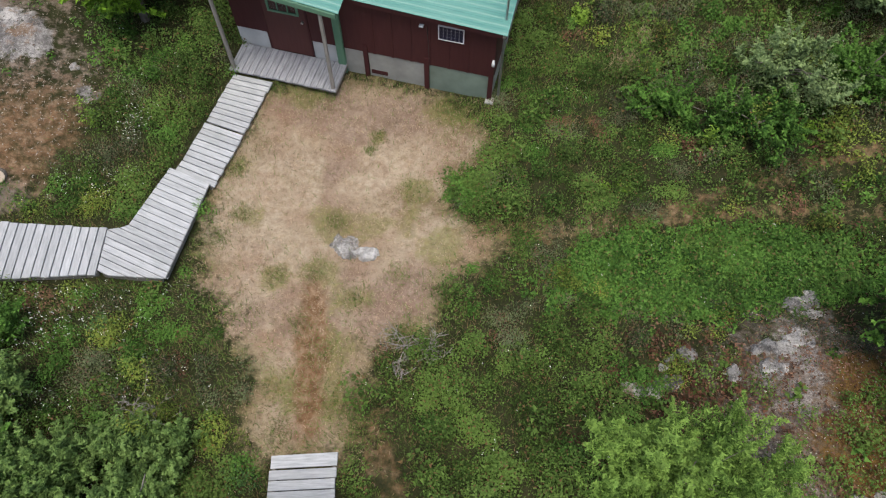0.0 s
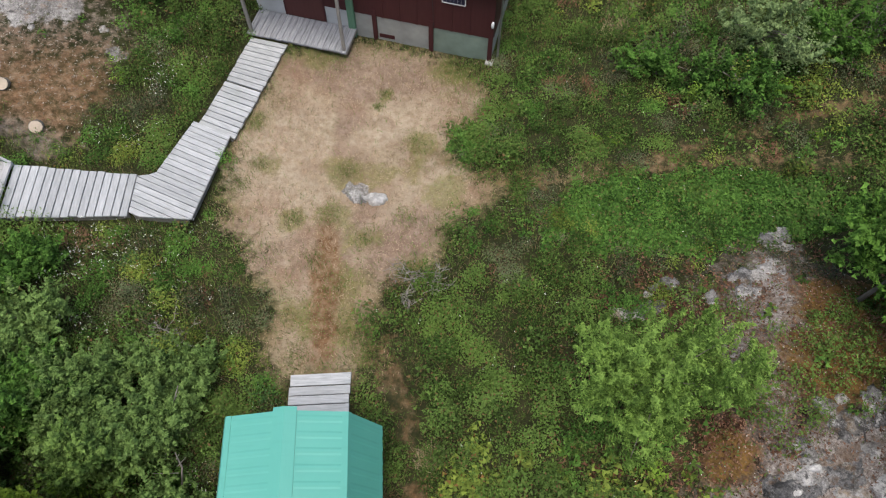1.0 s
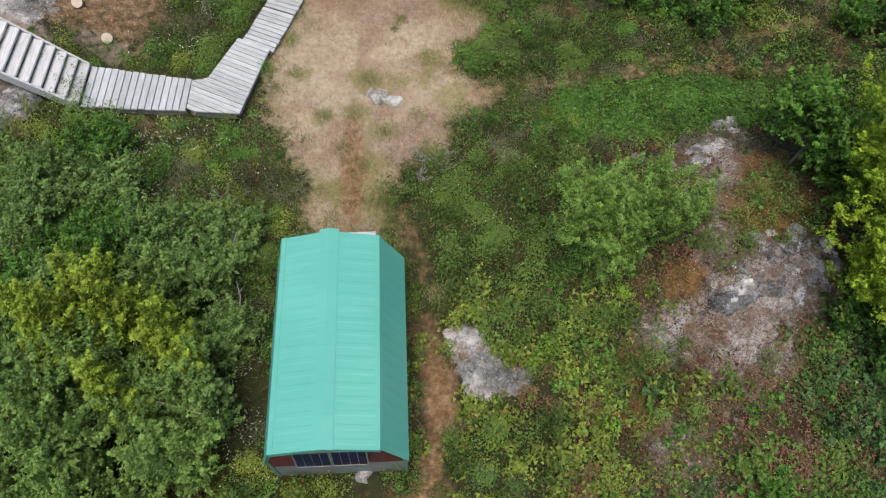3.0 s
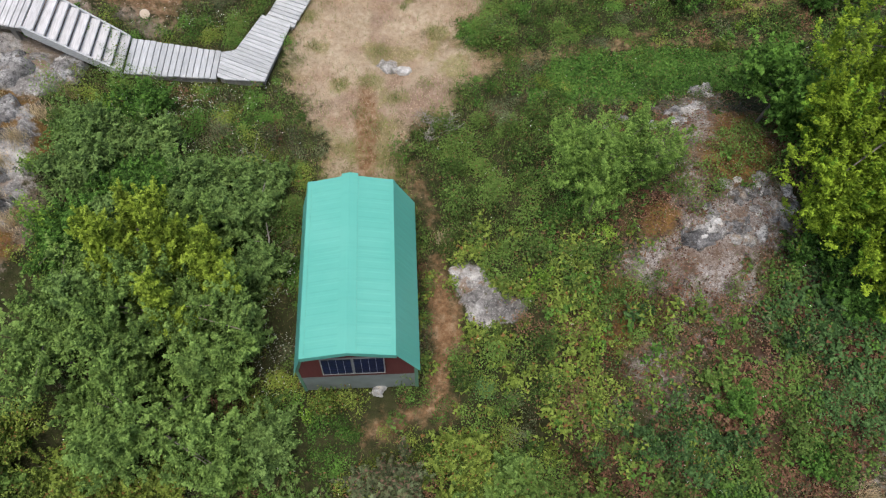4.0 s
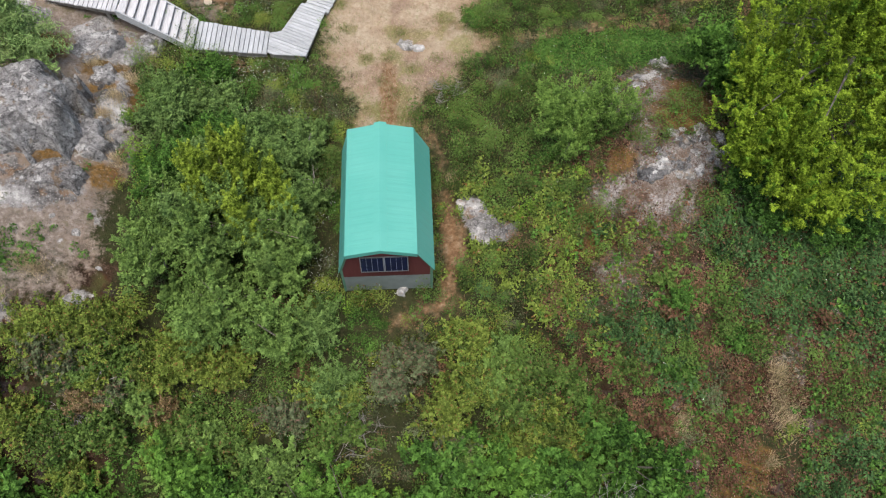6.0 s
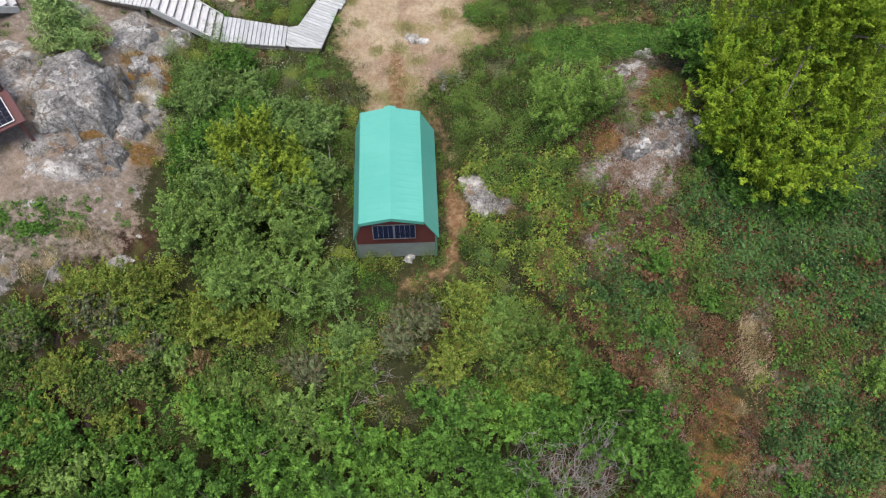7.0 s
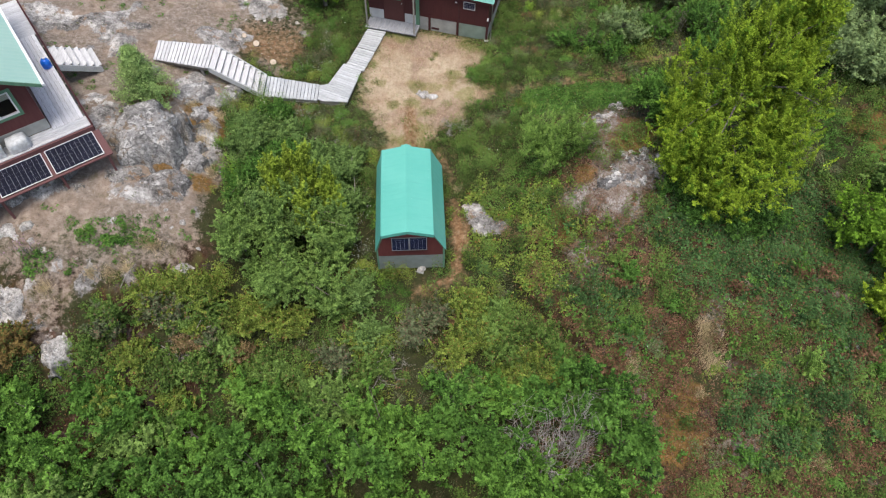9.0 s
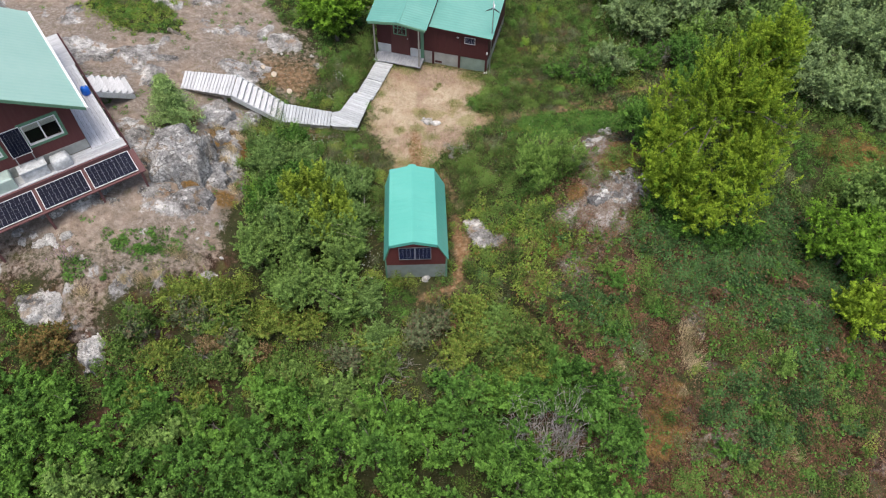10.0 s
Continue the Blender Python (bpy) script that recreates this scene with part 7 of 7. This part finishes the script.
def low_cover(n, seed):
    """The open slope: plants of each kind where that kind does best, in knots with litter between."""
    rng = np.random.default_rng(seed)
    x, y = scatter(n, ALL, lambda a, b: np.clip(open_slope(a, b) + 0.5 * lawn(a, b), 0, 1) * ~under_things(a, b) * (inside(a, b, SEEN) > 0), rng)
    x, y, mx, my, off, lot = clumped(x, y, rng)
    free = open_slope(x, y) + lawn(x, y) > 0.25
    x, y, mx, my, off, lot = (a[free & ~under_things(x, y)] for a in (x, y, mx, my, off, lot))
    scores = 0.4 * growth_scores(mx, my) + 0.6 * growth_scores(x, y)
    for k in range(7):
        scores[k] += 0.06 * (np.modf(lot * (7.3 + 3.1 * k))[0] - 0.5)
    best = np.argmax(scores + rng.normal(size=scores.shape) * 0.012, 0)
    swell = np.clip(3.4 * (fractal(x, y, 1.1, 3, 51) - 0.26), 0.25, 1.7) * (0.45 + 1.1 * np.clip(1 - (off / 0.62) ** 2, 0, 1)) * (0.6 + 0.9 * lot)
    flat = lawn(x, y)
    swell = (swell + 0.25 * soft(-1.2 - x, 1.0) * soft(y + 1.0, 1.0)) * (1 - 0.5 * flat) + 0.25 * flat
    for k, (name, (material, height, radius, per, leaf_l, leaf_w, label)) in enumerate(GROWTH.items()):
        pick = best == k
        m = int(pick.sum())
        p = np.stack([x[pick], y[pick], ground_z(x[pick], y[pick])], 1)
        tall, wide = rng.uniform(*height, m) * swell[pick] * 1.2, rng.uniform(*radius, m) * 0.97
        near = np.hypot((p[:, 0] - 1.0) / 9.5, (p[:, 1] - 2.0) / 10.5) < rng.uniform(0.85, 1.0, m)
        tall, wide, p, own = (np.concatenate([np.repeat(a[near], 2, 0), a[~near]]) for a in (tall, wide, p, lot[pick]))
        size = np.repeat(np.where(np.arange(len(p)) < 2 * near.sum(), 0.66, 0.92), per)[:, None]
        m = len(p)
        d = rng.normal(size=(m, per, 3))
        d[..., 2] = np.abs(d[..., 2])
        d /= np.linalg.norm(d, axis=2, keepdims=True)
        r = 0.35 + 0.75 * rng.random((m, per, 1)) ** 0.7
        at = (p[:, None] + d * r * np.stack([wide, wide, tall], 1)[:, None]).reshape(-1, 3)
        # upper leaves lighter: top light painted into the tone, besides chance by knot
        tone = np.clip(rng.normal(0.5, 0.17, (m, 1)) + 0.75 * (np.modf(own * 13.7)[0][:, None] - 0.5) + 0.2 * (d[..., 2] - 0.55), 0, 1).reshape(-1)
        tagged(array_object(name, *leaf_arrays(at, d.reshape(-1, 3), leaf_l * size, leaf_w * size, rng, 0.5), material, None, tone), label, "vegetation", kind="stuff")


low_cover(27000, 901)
low_plants("tall_shrubs", "knee-high dark green shrubs in loose clumps", 1600, ALL, lambda x, y: open_slope(x, y) * (1 - lawn(x, y)) * (1 - 0.85 * south_east(x, y)) * (1 - 0.8 * red_soil(x, y)) * patchy(x, y, 1.2, 0.56, 81), SALAL, (0.45, 0.8), (0.22, 0.42), 80, 0.075, 0.055, 909)
low_plants("clover_lawn", "dense low green clover beside the trail", 7000, (2, 11, 2.5, 8), lambda x, y: lawn(x, y) * (1 - cover(x, y)[2]), HERB, (0.08, 0.18), (0.10, 0.20), 34, 0.055, 0.050, 917)
worn_gap = lambda x, y: 1 - 0.9 * np.maximum(ring(x, y, 10.1, -7.1, 0.55, 1.1, 0.5), ring(x, y, 9.4, -9.2, 0.8, 1.5, 0.5))
creeping = lambda x, y: open_slope(x, y) * worn_gap(x, y) * np.clip(south_east(x, y) + ring(x, y, 7.6, -0.4, 2.6, 3.4, 0.5), 0, 1) * (1 - 0.85 * thin_soil(x, y)[0]) * (1 - 0.9 * thin_soil(x, y)[1]) * (inside(x, y, SEEN) > 0)
low_plants("creeping_cover", "low green creepers over brown soil", 5500, (4, 19, -12.4, 3), lambda x, y: creeping(x, y) * (0.12 + 0.88 * patchy(x, y, 0.9, 0.50, 83)), SALAL, (0.06, 0.22), (0.10, 0.20), 16, 0.085, 0.066, 961)
low_plants("russet_creepers", "low reddish creepers over brown soil", 13000, (4, 19, -12.4, 3), lambda x, y: creeping(x, y) * (0.12 + 0.88 * patchy(x, y, 0.8, 0.49, 85)) * (1 - 0.7 * np.clip(mat_places(x, y), 0, 1)), RUSSET, (0.04, 0.14), (0.10, 0.20), 15, 0.070, 0.050, 962)
low_plants("mat_carpet", "dense carpet of small blue-green leaves", 8500, (5.5, 17.5, -11.5, -0.5), lambda x, y: worn_gap(x, y) * np.clip(0.75 * mat_places(x, y), 0, 1) * (0.3 + 0.7 * patchy(x, y, 0.7, 0.44, 87)) * (inside(x, y, SEEN) > 0), MAT, (0.10, 0.34), (0.10, 0.20), 18, 0.085, 0.068, 963)
lush = lambda x, y: open_slope(x, y) * np.clip(ring(x, y, 4.2, -3.2, 2.6, 2.2, 0.5) + ring(x, y, 2.6, -1.6, 1.0, 1.3, 0.5), 0, 1)
low_plants("bramble_cover", "yellow-green brambles beside the brown slope", 2600, (1.2, 8, -6.4, 0.5), lambda x, y: lush(x, y) * (0.15 + 0.85 * patchy(x, y, 0.7, 0.46, 91)), BRACKEN, (0.15, 0.42), (0.12, 0.22), 18, 0.085, 0.066, 965)
low_plants("bramble_sprigs", "bright green bramble sprigs over brown soil", 2600, (4, 19, -12.4, 1), lambda x, y: (creeping(x, y) + 0.5 * lush(x, y)) * patchy(x, y, 0.55, 0.54, 93), HERB, (0.12, 0.36), (0.09, 0.18), 16, 0.090, 0.072, 966)
low_plants("weed_patch", "green weeds and nettles on brown soil", 420, (-13, -8, -5.2, -2.2), lambda x, y: np.maximum(ring(x, y, -9.9, -3.35, 1.1, 0.5, 0.6), 0.7 * ring(x, y, -12.2, -4.5, 1.3, 0.35, 0.6)) * (1 - cover(x, y)[2]), HERB, (0.15, 0.35), (0.10, 0.22), 40, 0.08, 0.045, 918)
low_plants("sparse_weeds", "scattered green weeds on bare soil", 7000, (-24, 10, -9, 18), lambda x, y: (0.35 * patchy(x, y, 2.4, 0.5, 69) + 0.9 * soft(1 - np.hypot((x + 9.3) / 1.7, (y + 3.3) / 0.7), 0.4) + 0.7 * soft(1 - np.hypot((x + 7.6) / 0.5, (y - 8.2) / 1.2), 0.4)) * cover(x, y)[1] * (1 - cover(x, y)[2]), HERB, (0.06, 0.16), (0.10, 0.22), 26, 0.07, 0.045, 906)
low_plants("meadow_cover", "green meadow plants above the house", 2200, (-20, -9, 7, 18), lambda x, y: soft(inside(x, y, MEADOW), 0.8), GRASS, (0.10, 0.25), (0.14, 0.28), 46, 0.10, 0.03, 907)

dry_grass = lambda x, y: cover(x, y)[0] * (0.35 + 0.65 * patchy(x, y, 0.9, 0.45, 71)) * (1 - cover(x, y)[2])
blades("dry_grass", "flattened straw-coloured grass in the clearing", 60000, (-3.5, 6, 0.5, 10), dry_grass, THATCH, 0.10, 0.007, 911, 1.6)
blades("green_grass", "short green grass along the edges of the clearing", 60000, (-4, 14, 0.5, 10.5), lambda x, y: 3.0 * cover(x, y)[0] * np.clip(0.9 - cover(x, y)[0], 0, 1), FINE_GRASS, 0.10, 0.007, 912, 0.7)


blades("slope_grass", "thin olive grass between the shrubs", 60000, (-8, 16, -9, 12), lambda x, y: open_slope(x, y) * (1 - lawn(x, y)) * (1 - 0.6 * south_east(x, y)) * (0.2 + 0.8 * patchy(x, y, 1.3, 0.5, 77)), FINE_GRASS, 0.15, 0.008, 913, 0.9)


fine = lambda x, y: np.clip(1 - 0.95 * cover(x, y)[0], 0, 1) * (1 - bare(x, y) * (cover(x, y)[0] < 0.2)) * (1 - 0.5 * lawn(x, y))
blades("fine_grass", "fine green grass between the shrubs near the boardwalk", 110000, (-6.5, 6.0, -1.0, 9.6), lambda x, y: fine(x, y) * (1 - 0.5 * soft(x - 2.0, 1.0)) * (0.35 + 0.65 * patchy(x, y, 0.8, 0.46, 311)), FINE_GRASS, 0.17, 0.009, 919, 0.9)
blades("field_grass", "yellow-green grass behind the cabin", 60000, (4, 16, 8, 17), lambda x, y: open_slope(x, y) * ring(x, y, 9.5, 12.0, 5.0, 4.2, 0.5), FINE_GRASS, 0.13, 0.010, 914, 0.9)
blades("lawn_grass", "short fresh grass in the green patches", 26000, (2, 11, 2.5, 8), lambda x, y: lawn(x, y), GRASS, 0.14, 0.010, 916, 0.9)


def tufts(name, label, spots, per, spread, material, length, width, seed):
    rng = np.random.default_rng(seed)
    x = np.concatenate([rng.normal(sx, s * spread, int(per * s)) for sx, sy, s in spots])
    y = np.concatenate([rng.normal(sy, s * spread, int(per * s)) for sx, sy, s in spots])
    blades(name, label, 0, None, None, material, length, width, seed, 0.7, (x, y))


tufts("grass_tufts", "green grass tufts in the clearing", [(-0.23, 2.4, 1.2), (0.66, 2.16, 1.1), (0.17, 4.65, 0.7), (-0.56, 4.56, 0.6), (0.92, 4.04, 0.7), (0.46, 5.67, 0.6), (2.01, 6.31, 0.8), (1.34, 7.67, 0.4), (1.16, 7.34, 0.3), (1.85, 3.32, 0.8), (3.2, 6.3, 2.2), (3.9, 5.6, 1.0), (0.34, 3.09, 0.8), (-1.3, 5.9, 0.6), (-0.1, 3.6, 0.6), (1.7, 4.5, 0.6), (0.1, 8.7, 1.2), (3.2, 8.1, 1.8), (4.4, 9.6, 2.4), (5.0, 10.8, 2.0), (-0.3, 1.7, 0.6), (0.9, 1.6, 0.6), (-0.7, 9.2, 0.7), (-0.2, 9.1, 0.8), (0.3, 8.95, 0.7), (3.4, 8.3, 1.6), (2.8, 8.4, 0.8), (-1.7, 5.4, 0.6), (-1.5, 6.9, 0.5), (2.6, 4.0, 0.9)], 620, 0.24, FINE_GRASS, 0.09, 0.007, 921)
tufts("straw_tufts", "pale dry grass tufts on the slope", [(10.05, -6.5, 1.4), (10.1, -7.05, 2.0), (10.15, -7.65, 1.8), (7.4, -7.7, 1.1), (7.6, -7.4, 0.7), (9.6, -8.6, 0.7), (-7.2, 2.6, 1.2), (-7.6, 0.9, 1.0), (-7.5, 0.0, 1.0), (-8.3, 3.0, 0.8), (-7.4, 1.6, 0.9), (-7.1, -0.4, 0.9), (-6.9, 3.4, 0.7), (-8.9, -3.4, 1.0), (6.8, 9.4, 1.5), (2.0, -0.3, 0.7), (7.3, 10.2, 0.8), (-9.4, -4.4, 0.8), (-9.9, -4.6, 0.8), (-10.4, -4.7, 0.7), (-8.9, -4.8, 0.8), (-8.6, -3.5, 1.0), (13.0, -11.0, 1.2), (5.0, -7.0, 1.2), (-11.8, -5.2, 1.0)], 420, 0.13, PALE_STRAW, 0.24, 0.008, 922)

def fallen_litter(name, label, n, box, weight, material, length, width, seed):
    """Dead leaves, chips and crumbs that lie loose on the soil."""
    rng = np.random.default_rng(seed)
    x, y = scatter(n, box, lambda a, b: weight(a, b) * ~under_things(a, b), rng)
    p = np.stack([x, y, ground_z(x, y) + rng.uniform(0.012, 0.05, len(x))], 1)
    tagged(array_object(name, *leaf_arrays(p, np.tile((0, 0, 1.0), (len(p), 1)), length, width, rng, 1.0, 0.6), material), label, "litter", kind="stuff")


DEAD_LEAF = leaf("dead_leaves", (0.045, 0.021, 0.014), (0.125, 0.056, 0.034), (0.27, 0.165, 0.11), (0.11, 0.15, 0.045), 0.15, 1.2, 0.15, wilt=0.2)
CHIP = leaf("grey_brown_chips", (0.045, 0.033, 0.024), (0.13, 0.10, 0.075), (0.30, 0.25, 0.20), (0.16, 0.10, 0.05), 0.15, 1.2, 0.1)
fallen_litter("leaf_litter", "brown dead leaves strewn over thin soil", 140000, (3, 19, -13, 4), lambda x, y: np.clip(0.9 * south_east(x, y) + ring(x, y, 7.6, 0.0, 2.4, 3.4, 0.5), 0, 1) * (1 - cover(x, y)[2]) * (0.25 + 0.75 * patchy(x, y, 0.7, 0.48, 301)), DEAD_LEAF, 0.045, 0.030, 951)
fallen_litter("wood_chips", "grey-brown wood chips strewn over the yard soil", 60000, (-17, -4, -8, 12), lambda x, y: cover(x, y)[1] * (1 - cover(x, y)[2]) * (0.08 + 0.8 * patchy(x, y, 1.1, 0.52, 303) + ring(x, y, -7.6, -2.4, 1.2, 1.6, 0.6)), CHIP, 0.045, 0.018, 952)

PALE_BIT = leaf("pale_lichen_bits", (0.18, 0.15, 0.12), (0.34, 0.31, 0.265), (0.40, 0.375, 0.33), (0.14, 0.08, 0.04), 0.15, 1.2, 0.1, wilt=0.2)
fallen_litter("lichen_crust", "pale lichen crumbs and grit over thin soil", 30000, (4.5, 13, -11, 4), lambda x, y: np.clip(thin_soil(x, y)[0] * 0.9, 0, 1) * (0.25 + 0.75 * patchy(x, y, 0.5, 0.5, 305)), PALE_BIT, 0.024, 0.018, 953)
fallen_litter("wood_splinters", "pale wood splinters strewn over the yard soil", 6000, (-10, -4, 5.5, 11.5), lambda x, y: (0.25 + 0.75 * patchy(x, y, 0.8, 0.5, 307)) * yard_soil(x, y) * 0.5, PALE_BIT, 0.055, 0.016, 954)

flower_zone = lambda x, y: np.clip(0.55 * np.exp(-(((x + 4.4) / 1.7) ** 2 + ((y - 3.2) / 1.4) ** 2)) + 1.3 * np.exp(-(((x + 4.0) / 1.0) ** 2 + ((y - 7.2) / 1.0) ** 2)) + np.exp(-(((x + 1.7) / 0.35) ** 2 + ((y + 2.2) / 1.6) ** 2)) + 0.018 * open_slope(x, y), 0, 1) * open_slope(x, y)


def flowers(n, seed):
    rng = np.random.default_rng(seed)
    x, y = scatter(n, (-9, 13, -8, 11), lambda a, b: flower_zone(a, b) * patchy(a, b, 0.7, 0.5, 73) * ~under_things(a, b), rng)
    p = np.stack([x, y, ground_z(x, y) + rng.uniform(0.30, 0.52, len(x))], 1)
    p = np.repeat(p, 2, 0) + rng.normal(size=(2 * len(x), 3)) * 0.018
    tagged(array_object("white_flowers", *leaf_arrays(p, np.tile((0, 0, 1.0), (len(p), 1)), 0.016, 0.015, rng, 1.0, 0.5), PETAL), "small white flowers dotted over the green slope", "flowers", kind="stuff")


flowers(80000, 931)


def fireweed(x, y, seed):
    """A stand of thin stalks with purple flower spikes."""
    rng = np.random.default_rng(seed)
    ob = thing("fireweed", pose(x, y, gz(x, y)), "stand of purple flowering fireweed on the slope", "flower", "fireweed")
    stalks, spots = Shape(), []
    for _ in range(9):
        fx, fy, h = rng.normal(0, 0.14), rng.normal(0, 0.14), rng.uniform(0.5, 0.85)
        stalks.tube([(fx, fy, -0.03), (fx * 1.15, fy * 1.15, h)], (0.006, 0.003), 4)
        spots.append(np.stack([fx * 1.1 + rng.normal(0, 0.03, 10), fy * 1.1 + rng.normal(0, 0.03, 10), rng.uniform(h * 0.6, h * 1.05, 10)], 1))
    part("stem", stalks, HERB, ob)
    p = np.concatenate(spots)
    array_object("blossom", *leaf_arrays(p, np.tile((0, 0, 1.0), (len(p), 1)), 0.026, 0.022, rng, 0.6, 0.9), PURPLE, ob)


PURPLE = leaf("purple_petals", (0.17, 0.08, 0.18), (0.26, 0.13, 0.28), (0.36, 0.20, 0.38), patch=1.0, through=0.2)
fireweed(-12.5, -4.15, 941)
fireweed(-12.1, -4.3, 942)
